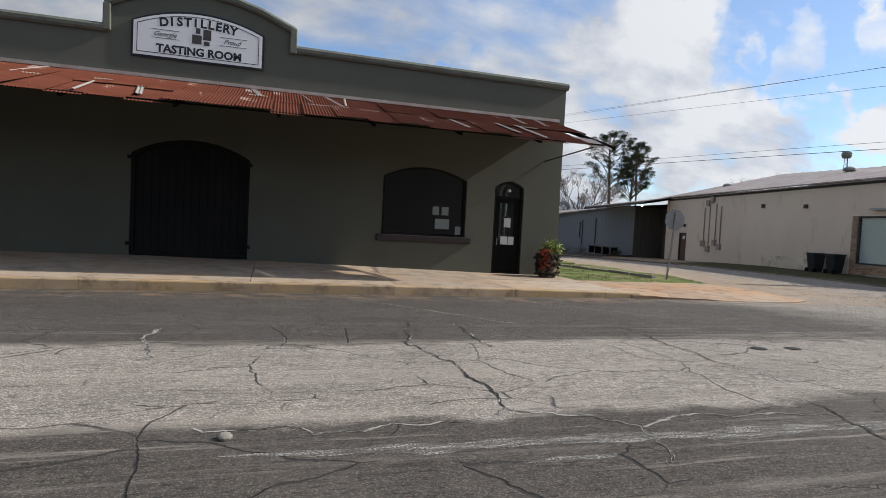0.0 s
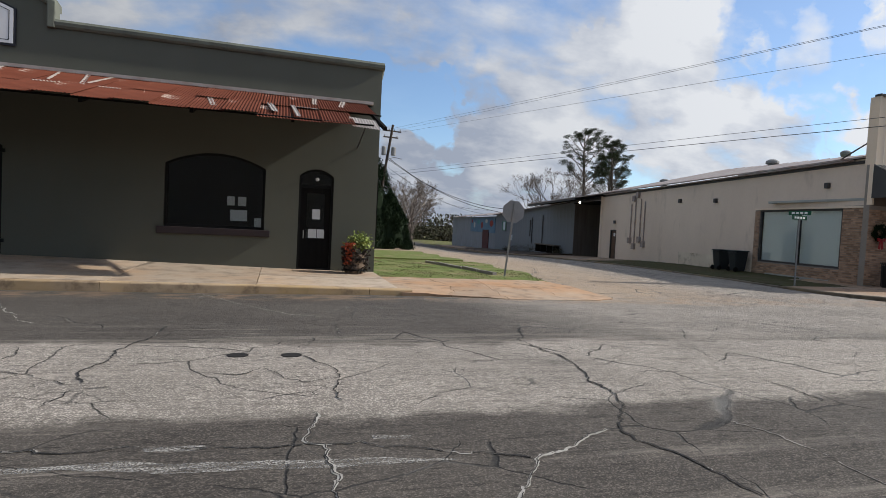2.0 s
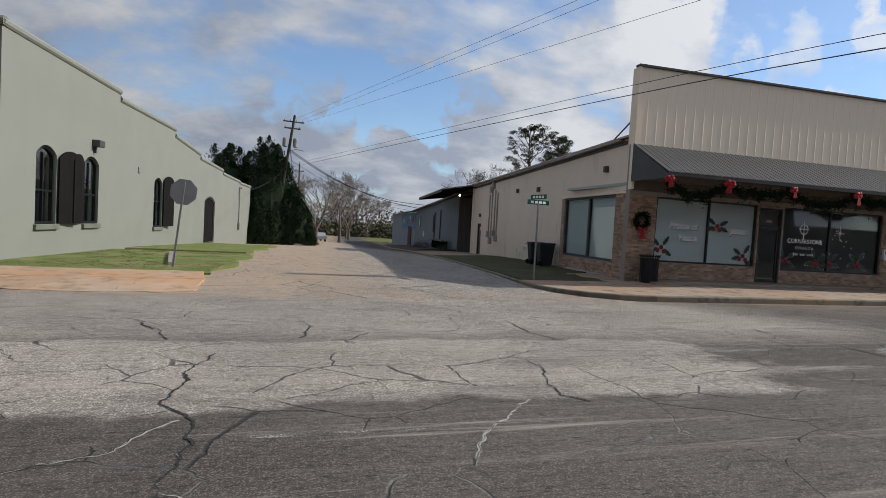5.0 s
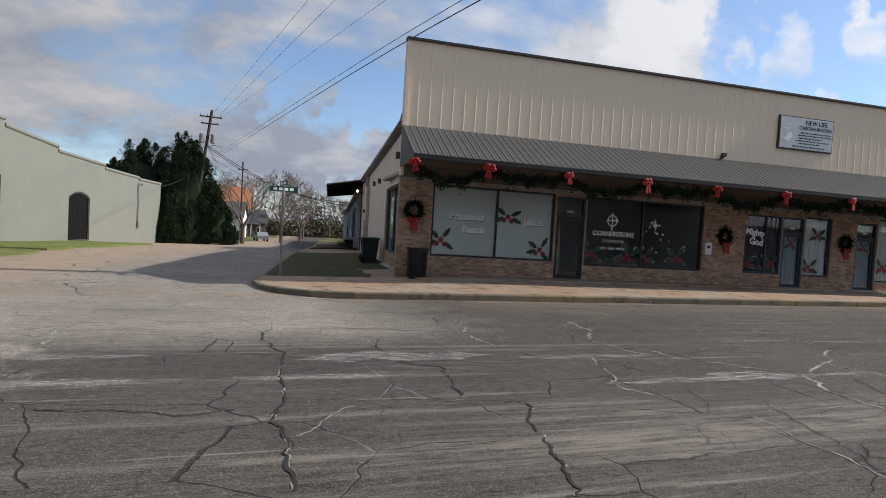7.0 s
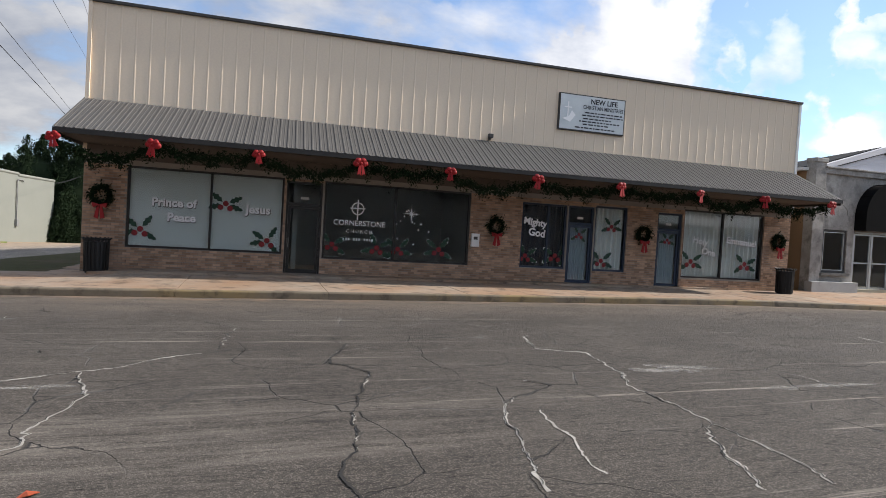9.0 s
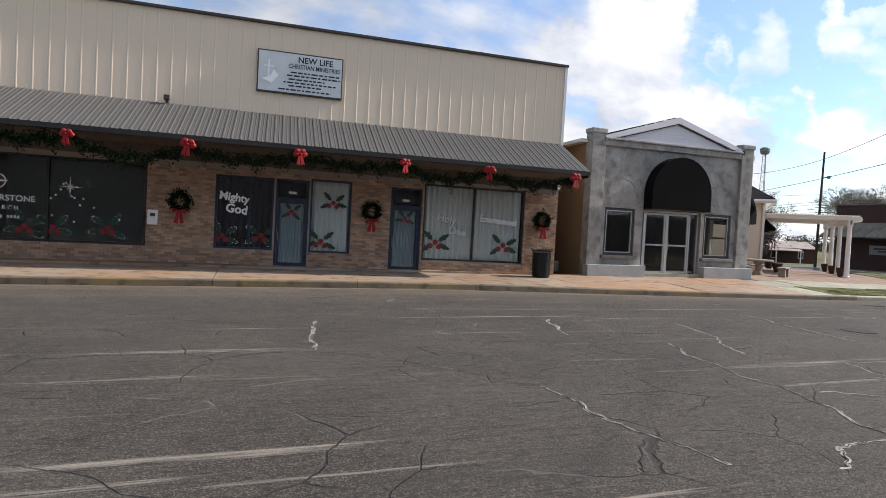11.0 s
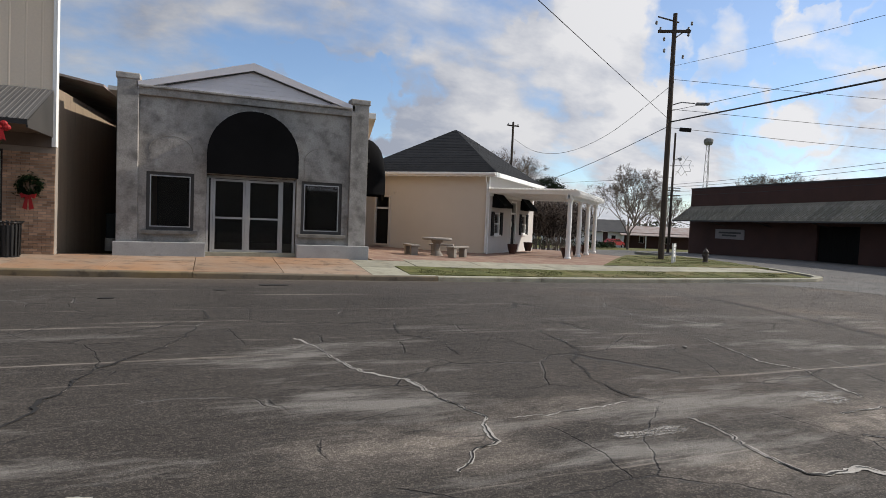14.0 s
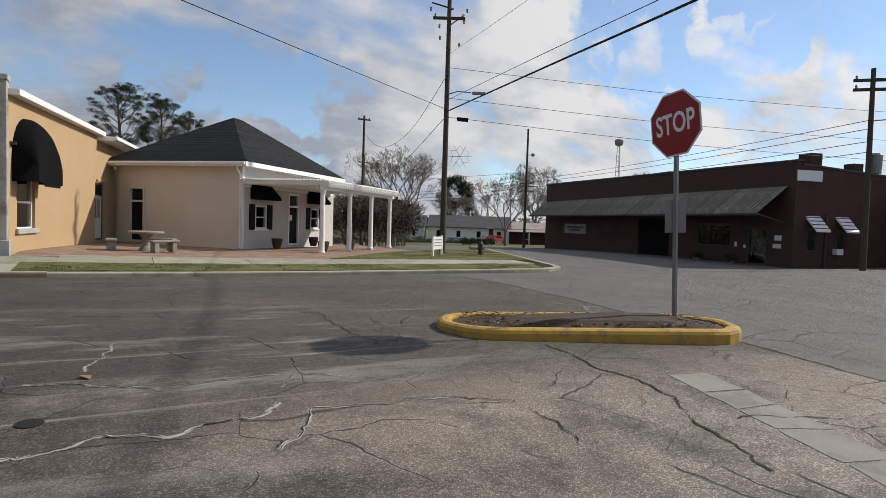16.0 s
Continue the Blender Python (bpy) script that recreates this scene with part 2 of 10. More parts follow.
    for x0, x1, y0, y1 in ((51.6, 53.6, -0.3, 0.6), (53.7, 55.1, -0.5, 0.4), (58.2, 60.2, -0.6, 0.4), (59.6, 61.4, 0.0, 0.7), (60.2, 61.8, -1.3, -0.4), (62.0, 64.6, -1.1, 0.1), (65.4, 67.2, -1.0, 0.1)):
        worn = calc(n, l, "MAXIMUM", worn, calc(n, l, "MULTIPLY", band(xx, x0, x1, 0.8), band(yy, y0, y1, 0.45)))
    worn = calc(n, l, "MULTIPLY", worn, ramp(n, l, tex_noise(n, l, v, 1.0, 8.0, 0.75, (1.1, 3.2, 1.0)), [(0.38, 0.0), (0.64, 0.75)]))
    col = mixc(n, l, worn, col, mixc(n, l, chips, (0.27, 0.25, 0.225), (0.44, 0.42, 0.39)))
    # stains from tyres and oil
    oil = tex_noise(n, l, v, 0.8, 5.0, 0.6, (0.35, 1.6, 1.0))
    col = mixc(n, l, ramp(n, l, oil, [(0.58, 0.0), (0.74, 0.45)]), col, (0.045, 0.044, 0.043))
    # pale dust swept up along the kerb of the shops
    dust = calc(n, l, "MULTIPLY", band(yy, 8.2, 20.0, 4.0), band(xx, 27.0, 66.0, 4.0))
    dust = calc(n, l, "MULTIPLY", dust, ramp(n, l, oil, [(0.34, 0.55), (0.62, 0.2)]))
    col = mixc(n, l, dust, col, (0.22, 0.185, 0.155))
    # rusty earth washed out of the gutter in front of the apron
    wash = calc(n, l, "MULTIPLY", band(yy, 11.6, 14.5, 1.0), ramp(n, l, wob2, [(0.45, 0.0), (0.6, 0.5)]))
    col = mixc(n, l, wash, col, (0.30, 0.21, 0.14))
    # dust and earth carried along the side street's west half
    sl = calc(n, l, "SUBTRACT", xx, calc(n, l, "MULTIPLY", Y, 0.1))
    dust = calc(n, l, "MULTIPLY", band(yy, 11.8, 160.0, 3.0), band(sl, 10.0, 20.0, 3.5))
    col = mixc(n, l, calc(n, l, "MULTIPLY", dust, ramp(n, l, wob2, [(0.3, 0.45), (0.65, 0.9)])), col, (0.35, 0.285, 0.215))
    # earthy tint round the traffic island and the gutter further east
    earth = calc(n, l, "MULTIPLY", band(xx, 60.0, 96.0, 8.0), ramp(n, l, tex_noise(n, l, v, 0.3, 7.0, 0.7), [(0.52, 0.0), (0.68, 0.3)]))
    col = mixc(n, l, earth, col, (0.20, 0.15, 0.115))
    col = mixc(n, l, 1.0, col, (1.09, 1.0, 0.92), "MULTIPLY")
    # cracks
    warp = n.new("ShaderNodeTexNoise")
    warp.inputs["Scale"].default_value, warp.inputs["Detail"].default_value, warp.inputs["Roughness"].default_value = 0.6, 7.0, 0.55
    l.new(v, warp.inputs["Vector"])
    off = n.new("ShaderNodeVectorMath")
    off.operation = "MULTIPLY_ADD"
    l.new(warp.outputs["Color"], off.inputs[0])
    off.inputs[1].default_value = (0.85, 0.85, 0.0)
    l.new(v, off.inputs[2])
    flat = n.new("ShaderNodeMapping")
    flat.inputs["Scale"].default_value = (0.34, 0.46, 0.0)
    l.new(off.outputs[0], flat.inputs[0])
    thick = ramp(n, l, tex_noise(n, l, v, 0.9, 4.0, 0.6), [(0.35, 0.55), (0.65, 1.45)])

    def crack(scale, width, keep):
        vo = n.new("ShaderNodeTexVoronoi")
        vo.feature = "DISTANCE_TO_EDGE"
        vo.inputs["Scale"].default_value = scale
        l.new(flat.outputs[0], vo.inputs["Vector"])
        line = ramp(n, l, calc(n, l, "DIVIDE", vo.outputs["Distance"], thick), [(width * 0.55, 1.0), (width, 0.0)])
        some = ramp(n, l, tex_noise(n, l, v, 0.42 * scale, 2.0), [(keep, 0.0), (keep + 0.05, 1.0)])
        halo = ramp(n, l, calc(n, l, "DIVIDE", vo.outputs["Distance"], thick), [(width, 1.0), (width * 2.4, 0.0)])
        wide = ramp(n, l, calc(n, l, "DIVIDE", vo.outputs["Distance"], thick), [(width * 1.25, 1.0), (width * 1.5, 0.0)])
        return calc(n, l, "MULTIPLY", line, some), calc(n, l, "MULTIPLY", halo, some), calc(n, l, "MULTIPLY", wide, some)

    c1, h1, w1 = crack(1.0, 0.0046, 0.33)
    away = calc(n, l, "SUBTRACT", 1.0, calc(n, l, "MULTIPLY", band(X, -6.0, 73.0, 2.0), band(Y, -6.0, 12.0, 1.0)))
    c1, h1, w1 = (calc(n, l, "MULTIPLY", q, away) for q in (c1, h1, w1))
    c2, h2, w2 = crack(2.1, 0.0060, 0.44)
    c3, h3, w3 = crack(5.2, 0.010, 0.52)
    whiten = ramp(n, l, tex_noise(n, l, v, 0.55, 3.0), [(0.55, 0.0), (0.63, 1.0)])
    fill = mixc(n, l, calc(n, l, "MULTIPLY", whiten, 0.15), (0.018, 0.0175, 0.017), (0.36, 0.345, 0.32))
    col = mixc(n, l, calc(n, l, "MULTIPLY", h1, calc(n, l, "ADD", calc(n, l, "MULTIPLY", whiten, 0.55), 0.16)), col, (0.36, 0.34, 0.31))
    col = mixc(n, l, calc(n, l, "MULTIPLY", h2, calc(n, l, "MULTIPLY", whiten, 0.25)), col, (0.33, 0.31, 0.285))
    fill2 = mixc(n, l, calc(n, l, "MULTIPLY", whiten, 0.3), (0.03, 0.029, 0.028), (0.34, 0.33, 0.31))
    col = mixc(n, l, calc(n, l, "MULTIPLY", c3, 0.6), col, (0.035, 0.034, 0.033))
    col = mixc(n, l, calc(n, l, "MULTIPLY", c2, 0.85), col, fill2)
    col = mixc(n, l, c1, col, fill)
    # pale dust drifted along the lane towards the junction
    drift = ramp(n, l, tex_noise(n, l, v, 1.0, 6.0, 0.68, (0.30, 1.25, 1.0)), [(0.54, 0.0), (0.64, 1.0)])
    drift = calc(n, l, "MULTIPLY", drift, calc(n, l, "MULTIPLY", band(xx, 54.0, 71.0, 3.0), band(yy, -3.0, 4.2, 1.5)))
    col = mixc(n, l, calc(n, l, "MULTIPLY", calc(n, l, "MULTIPLY", drift, 0.6), ramp(n, l, fine, [(0.35, 0.35), (0.6, 1.0)])), col, (0.34, 0.32, 0.29))
    # the joint with the smoother crossing street
    edge = calc(n, l, "SUBTRACT", calc(n, l, "ADD", X, calc(n, l, "MULTIPLY", calc(n, l, "SUBTRACT", wob2, 0.5), 0.35)), calc(n, l, "ADD", calc(n, l, "MULTIPLY", Y, 0.1), 73.65))
    newer = calc(n, l, "DIVIDE", edge, 0.05, True)
    smooth = mixc(n, l, ramp(n, l, cloud, [(0.3, 0.0), (0.7, 1.0)]), (0.115, 0.113, 0.109), (0.15, 0.147, 0.14))
    smooth = mixc(n, l, 0.35, smooth, scratch, "MULTIPLY")
    smooth = mixc(n, l, calc(n, l, "MULTIPLY", c1, 0.8), smooth, (0.04, 0.039, 0.038))
    smooth = mixc(n, l, calc(n, l, "MULTIPLY", earth, 0.8), smooth, (0.22, 0.165, 0.125))
    col = mixc(n, l, calc(n, l, "MULTIPLY", newer, 0.88), col, smooth)
    gap = ramp(n, l, calc(n, l, "ABSOLUTE", edge), [(0.018, 0.9), (0.05, 0.0)])
    col = mixc(n, l, gap, col, (0.02, 0.019, 0.018))
    l.new(col, b.inputs["Base Color"])
    b.inputs["Roughness"].default_value = 0.88
    b.inputs["Specular IOR Level"].default_value = 0.25
    hgt = calc(n, l, "SUBTRACT", calc(n, l, "ADD", calc(n, l, "MULTIPLY", gcol.outputs[0], 0.5), calc(n, l, "MULTIPLY", fine, 0.35)), calc(n, l, "MULTIPLY", calc(n, l, "MAXIMUM", c1, c2), 1.2))
    add_bump(n, l, b, hgt, 0.8, 0.014)
    return m


ASPHALT = asphalt_mat()


def concrete_mat(name, base, stain, dark, amount=0.55):
    m, n, l, b = nodes_of(name)
    v = coords(n)
    big = tex_noise(n, l, v, 0.35, 6.0, 0.65)
    mid = tex_noise(n, l, v, 1.9, 7.0, 0.66)
    fine = tex_noise(n, l, v, 55.0, 3.0, 0.6)
    rnd = n.new("ShaderNodeObjectInfo").outputs["Random"]
    col = mixc(n, l, ramp(n, l, mid, [(0.35, 0.0), (0.7, 1.0)]), base, tuple(c * 0.72 for c in base))
    col = mixc(n, l, ramp(n, l, big, [(0.62 - amount * 0.3, 0.0), (0.72 - amount * 0.1, 0.85)]), col, stain)
    col = mixc(n, l, ramp(n, l, mid, [(0.53, 0.0), (0.66, 0.75)]), col, dark)
    col = mixc(n, l, 1.0, col, calc(n, l, "ADD", calc(n, l, "MULTIPLY", rnd, 0.22), 0.86), "MULTIPLY")
    col = mixc(n, l, 0.3, col, ramp(n, l, fine, [(0.25, 0.4), (0.75, 1.0)]), "MULTIPLY")
    l.new(col, b.inputs["Base Color"])
    b.inputs["Roughness"].default_value = 0.85
    add_bump(n, l, b, calc(n, l, "ADD", fine, calc(n, l, "MULTIPLY", mid, 1.5)), 0.3, 0.01)
    return m


CONCRETE = concrete_mat("concrete", (0.52, 0.42, 0.32), (0.50, 0.33, 0.20), (0.30, 0.235, 0.175))
CONCRETE_ORANGE = concrete_mat("concrete_orange", (0.46, 0.345, 0.245), (0.48, 0.255, 0.115), (0.19, 0.12, 0.07), 0.75)
CONCRETE_BROWN = concrete_mat("concrete_brown", (0.37, 0.275, 0.20), (0.36, 0.185, 0.085), (0.15, 0.105, 0.07), 0.8)
CONCRETE_WET = concrete_mat("concrete_stained", (0.37, 0.295, 0.225), (0.33, 0.19, 0.105), (0.09, 0.066, 0.048), 0.8)
CONCRETE_PALE = concrete_mat("concrete_pale", (0.37, 0.355, 0.27), (0.34, 0.30, 0.21), (0.22, 0.20, 0.15), 0.2)
CONCRETE_WORN = concrete_mat("concrete_worn", (0.27, 0.255, 0.225), (0.25, 0.21, 0.165), (0.15, 0.14, 0.125), 0.3)
KERB_BUFF = concrete_mat("buff_kerb_concrete", (0.52, 0.38, 0.24), (0.50, 0.33, 0.14), (0.22, 0.155, 0.10), 0.6)
KERB = concrete_mat("kerb_concrete", (0.19, 0.155, 0.11), (0.27, 0.19, 0.08), (0.05, 0.04, 0.03), 0.4)
YELLOW_KERB = mat("yellow_kerb_paint", (0.52, 0.31, 0.045), (0.44, 0.28, 0.07), 0.8, 2.6, 40.0, 0.4, dirt=(0.22, 0.15, 0.085), dirt_at=(0.48, 0.62))
# green building: front stucco set about half as bright as the side's
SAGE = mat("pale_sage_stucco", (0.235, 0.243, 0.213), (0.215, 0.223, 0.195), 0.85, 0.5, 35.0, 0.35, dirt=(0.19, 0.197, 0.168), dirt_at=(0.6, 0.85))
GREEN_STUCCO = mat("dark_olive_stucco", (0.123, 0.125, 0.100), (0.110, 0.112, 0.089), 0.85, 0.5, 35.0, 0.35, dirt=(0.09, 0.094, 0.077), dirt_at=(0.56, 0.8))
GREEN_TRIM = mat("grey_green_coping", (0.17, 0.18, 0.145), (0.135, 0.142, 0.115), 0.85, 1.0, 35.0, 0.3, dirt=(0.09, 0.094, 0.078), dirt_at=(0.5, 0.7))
BLACK_PAINT = mat("black_paint", (0.010, 0.010, 0.010), (0.016, 0.016, 0.015), 0.6, 1.0, 40.0, 0.1, spec=0.12)
DARK_WOOD = mat("dark_stained_wood", (0.010, 0.0095, 0.009), (0.016, 0.015, 0.014), 0.9, 1.5, 30.0, 0.25, spec=0.06, stretch=(6, 6, 0.6))
BEIGE_METAL = mat("beige_metal_panel", (0.83, 0.685, 0.525), (0.79, 0.65, 0.50), 0.8, 0.6, 18.0, 0.04, 0.0, 0.05, 0.12, dirt=(0.68, 0.58, 0.47), dirt_at=(0.6, 0.85), stretch=(1, 1, 0.25))
BEIGE_WALL = mat("beige_painted_wall", (0.80, 0.665, 0.54), (0.73, 0.60, 0.485), 0.85, 0.5, 30.0, 0.3, dirt=(0.46, 0.37, 0.29), dirt_at=(0.58, 0.78), stretch=(1, 1, 0.4))
GREY_METAL = mat("grey_roof_metal", (0.112, 0.107, 0.101), (0.096, 0.092, 0.088), 0.65, 0.5, 20.0, 0.04, 0.0, 0.2, 0.12)
OLD_METAL = mat("weathered_roof_metal", (0.42, 0.39, 0.36), (0.30, 0.22, 0.19), 0.6, 0.8, 15.0, 0.1, 0.3, 0.4, 0.2, dirt=(0.24, 0.11, 0.075), dirt_at=(0.52, 0.7))
GREY_SIDING = mat("grey_corrugated_siding", (0.27, 0.29, 0.315), (0.21, 0.23, 0.25), 0.7, 0.8, 15.0, 0.1, 0.0, 0.3, 0.2, dirt=(0.12, 0.105, 0.095), stretch=(2, 2, 0.3))
DARK_TRIM = mat("dark_trim", (0.05, 0.048, 0.046), (0.07, 0.066, 0.062), 0.55, 1.0, 20.0, 0.1)
BRONZE = mat("dark_bronze_frame", (0.035, 0.032, 0.03), (0.05, 0.046, 0.042), 0.4, 1.5, 20.0, 0.05, 0.4)
ALU = mat("aluminium_frame", (0.5, 0.5, 0.49), (0.42, 0.42, 0.41), 0.4, 1.5, 20.0, 0.05, 0.6, 0.5, 0.15)
BRICK = mat("buff_brown_brick", (0.47, 0.315, 0.215), (0.33, 0.205, 0.135), 0.9, 3.0, 60.0, 0.4, each=0.7)
MORTAR = mat("mortar", (0.33, 0.29, 0.25), (0.27, 0.235, 0.20), 0.95, 2.0, 50.0, 0.3)
STUCCO = mat("patched_grey_stucco", (0.50, 0.475, 0.435), (0.29, 0.272, 0.25), 0.92, 0.8, 22.0, 0.5, grain=0.45, dirt=(0.125, 0.117, 0.107), dirt_at=(0.47, 0.66))
STUCCO_BASE = mat("grey_stucco_base", (0.42, 0.42, 0.41), (0.32, 0.32, 0.315), 0.92, 1.3, 25.0, 0.4, dirt=(0.2, 0.2, 0.195), dirt_at=(0.56, 0.74))
WHITE_SIDING = mat("white_lap_siding", (0.74, 0.72, 0.74), (0.68, 0.66, 0.68), 0.6, 1.0, 20.0, 0.05, grain=0.08)
WHITE_PAINT = mat("white_paint", (0.80, 0.80, 0.78), (0.74, 0.74, 0.72), 0.6, 1.2, 30.0, 0.1, grain=0.1, dirt=(0.6, 0.59, 0.56), dirt_at=(0.6, 0.85))
CREAM = mat("cream_stucco", (0.63, 0.575, 0.495), (0.59, 0.535, 0.455), 0.85, 0.5, 40.0, 0.3, grain=0.15, dirt=(0.58, 0.525, 0.445), dirt_at=(0.6, 0.85))
ORANGE_WALL = mat("orange_ochre_stucco", (0.46, 0.32, 0.185), (0.42, 0.29, 0.165), 0.88, 0.6, 30.0, 0.35, dirt=(0.37, 0.245, 0.135), dirt_at=(0.6, 0.82))
SHINGLE = mat("dark_shingles", (0.022, 0.0235, 0.026), (0.03, 0.0315, 0.034), 0.95, 1.5, 9.0, 0.5, each=0.25, spec=0.1)
CANVAS_BLACK = mat("black_canvas", (0.0045, 0.0045, 0.005), (0.008, 0.008, 0.0085), 0.95, 1.0, 90.0, 0.2, spec=0.08)
WHITE_STUCCO = mat("greyed_white_stucco", (0.55, 0.525, 0.50), (0.50, 0.48, 0.455), 0.85, 0.7, 40.0, 0.25, grain=0.12, dirt=(0.46, 0.45, 0.43), dirt_at=(0.58, 0.8))
RED_BRICK = mat("dark_red_brick_wall", (0.088, 0.043, 0.034), (0.068, 0.035, 0.028), 0.9, 0.6, 12.0, 0.4, dirt=(0.06, 0.035, 0.03), dirt_at=(0.55, 0.75))
POLE_WOOD = mat("creosoted_pole_wood", (0.085, 0.065, 0.05), (0.055, 0.043, 0.035), 0.9, 1.5, 40.0, 0.4, stretch=(8, 8, 0.4))
STEEL = mat("galvanised_steel", (0.30, 0.30, 0.29), (0.22, 0.22, 0.215), 0.6, 3.0, 40.0, 0.1, 0.4)
BACK_STEEL = mat("sign_back_steel", (0.30, 0.30, 0.30), (0.24, 0.24, 0.24), 0.5, 2.0, 30.0, 0.05, 0.5)
WIRE = mat("cable_sheath", (0.02, 0.02, 0.02), (0.03, 0.03, 0.03), 0.6, 1.0, 10.0, 0.0)
SIGN_RED = mat("stop_sign_red", (0.30, 0.022, 0.022), (0.27, 0.022, 0.022), 0.45, 2.0, 20.0, 0.02, grain=0.05)
SIGN_WHITE = mat("sign_white", (0.78, 0.78, 0.78), (0.74, 0.74, 0.74), 0.5, 1.5, 20.0, 0.02, grain=0.06)
SIGN_GREY = mat("weathered_sign_board", (0.64, 0.68, 0.69), (0.55, 0.59, 0.61), 0.6, 1.6, 20.0, 0.05, grain=0.1)
INK = mat("dark_lettering", (0.02, 0.022, 0.03), (0.03, 0.032, 0.04), 0.6, 2.0, 20.0, 0.0)
WHITE_INK = mat("white_lettering", (0.88, 0.88, 0.88), (0.84, 0.84, 0.84), 0.6, 2.0, 20.0, 0.0, grain=0.05)
GREEN_SIGN = mat("street_sign_green", (0.01, 0.10, 0.055), (0.012, 0.09, 0.05), 0.45, 2.0, 20.0, 0.02)
RED_RIBBON = mat("red_ribbon", (0.34, 0.012, 0.014), (0.27, 0.008, 0.010), 0.55, 8.0, 60.0, 0.2)
GARLAND = mat("green_garland", (0.014, 0.026, 0.011), (0.008, 0.016, 0.007), 0.95, 6.0, 60.0, 0.2, each=0.5, spec=0.05)
HOLLY = mat("painted_holly_green", (0.02, 0.062, 0.036), (0.012, 0.04, 0.024), 0.6, 6.0, 30.0, 0.0)
HOLLY_RED = mat("painted_berry_red", (0.26, 0.022, 0.028), (0.2, 0.02, 0.022), 0.6, 6.0, 30.0, 0.0)
CURTAIN_DARK = mat("dark_blue_curtain", (0.035, 0.042, 0.055), (0.025, 0.03, 0.04), 0.9, 2.0, 60.0, 0.1)
PAPER = mat("white_paper", (0.72, 0.72, 0.70), (0.66, 0.66, 0.64), 0.8, 2.0, 30.0, 0.0, grain=0.08)
FROST = mat("white_window_backing", (0.87, 0.89, 0.86), (0.83, 0.86, 0.83), 0.7, 0.8, 20.0, 0.0, grain=0.05)
CURTAIN = mat("white_curtain", (0.90, 0.90, 0.86), (0.85, 0.85, 0.81), 0.9, 2.0, 60.0, 0.1, grain=0.1)
BLUE_CURTAIN = mat("blue_grey_curtain", (0.40, 0.48, 0.52), (0.33, 0.40, 0.45), 0.9, 2.0, 60.0, 0.1)
NAVY = mat("navy_painted_wood", (0.03, 0.045, 0.075), (0.025, 0.038, 0.062), 0.5, 2.0, 40.0, 0.08)
# near-black on purpose: the darkness of unlit rooms is in the colour
ROOM = mat("shade_dark_interior", (0.05, 0.047, 0.045), (0.04, 0.038, 0.036), 0.9, 0.8, 12.0, 0.0)
BIN_BLACK = mat("black_bin_steel", (0.014, 0.014, 0.014), (0.02, 0.02, 0.02), 0.5, 3.0, 40.0, 0.1)
BIN_GREEN = mat("dark_bin_plastic", (0.018, 0.024, 0.026), (0.024, 0.03, 0.032), 0.5, 3.0, 40.0, 0.05)
STONE = mat("cast_stone", (0.30, 0.275, 0.24), (0.22, 0.20, 0.175), 0.9, 2.0, 40.0, 0.4)
PAVER = mat("salmon_brick_paver", (0.46, 0.26, 0.17), (0.40, 0.22, 0.15), 0.9, 3.0, 50.0, 0.3, each=0.5, dirt=(0.40, 0.32, 0.25), dirt_at=(0.55, 0.75))
PATIO = mat("salmon_brick_patio", (0.27, 0.17, 0.125), (0.23, 0.14, 0.105), 0.9, 0.8, 14.0, 0.4, dirt=(0.32, 0.25, 0.19), dirt_at=(0.46, 0.64))
TERRACOTTA = mat("dark_planter", (0.075, 0.035, 0.025), (0.055, 0.028, 0.022), 0.7, 3.0, 40.0, 0.2)
BARREL = mat("weathered_barrel_oak", (0.23, 0.17, 0.12), (0.15, 0.11, 0.08), 0.85, 3.0, 40.0, 0.3)
LEAF_LIME = mat("yellow_green_leaves", (0.30, 0.36, 0.10), (0.22, 0.28, 0.07), 0.6, 8.0, 60.0, 0.1, each=0.6)
LEAF_DARK = mat("dark_foliage", (0.03, 0.055, 0.02), (0.022, 0.042, 0.016), 0.7, 4.0, 60.0, 0.1, each=0.8)
LEAF_RED = mat("red_orange_leaves", (0.40, 0.09, 0.03), (0.30, 0.05, 0.03), 0.7, 4.0, 60.0, 0.1, each=0.6)
CEDAR = mat("cedar_foliage", (0.024, 0.040, 0.018), (0.013, 0.024, 0.011), 0.85, 0.5, 30.0, 0.1, each=0.7, spec=0.1)
PINE = mat("pine_needles", (0.048, 0.062, 0.028), (0.032, 0.044, 0.02), 0.85, 1.5, 30.0, 0.1, each=0.8)
BARK = mat("grey_bark", (0.16, 0.13, 0.105), (0.10, 0.082, 0.068), 0.9, 3.0, 30.0, 0.4)
TWIG = mat("bare_twigs", (0.22, 0.18, 0.15), (0.15, 0.12, 0.10), 0.9, 3.0, 30.0, 0.2)
FAR_WOOD = mat("winter_woods", (0.10, 0.085, 0.06), (0.06, 0.065, 0.035), 0.95, 0.15, 2.0, 0.3, each=0.6)
CONIFER_FAR = mat("far_evergreens", (0.045, 0.06, 0.03), (0.035, 0.048, 0.022), 0.95, 0.15, 2.0, 0.3, each=0.6)
GLASS = glass_mat("window_glass")
ROOF_RED = mat("clay_roof", (0.42, 0.17, 0.09), (0.34, 0.14, 0.075), 0.8, 1.0, 10.0, 0.2)
HOUSE_TAN = mat("tan_house_wall", (0.55, 0.42, 0.30), (0.50, 0.38, 0.27), 0.8, 0.8, 20.0, 0.1)
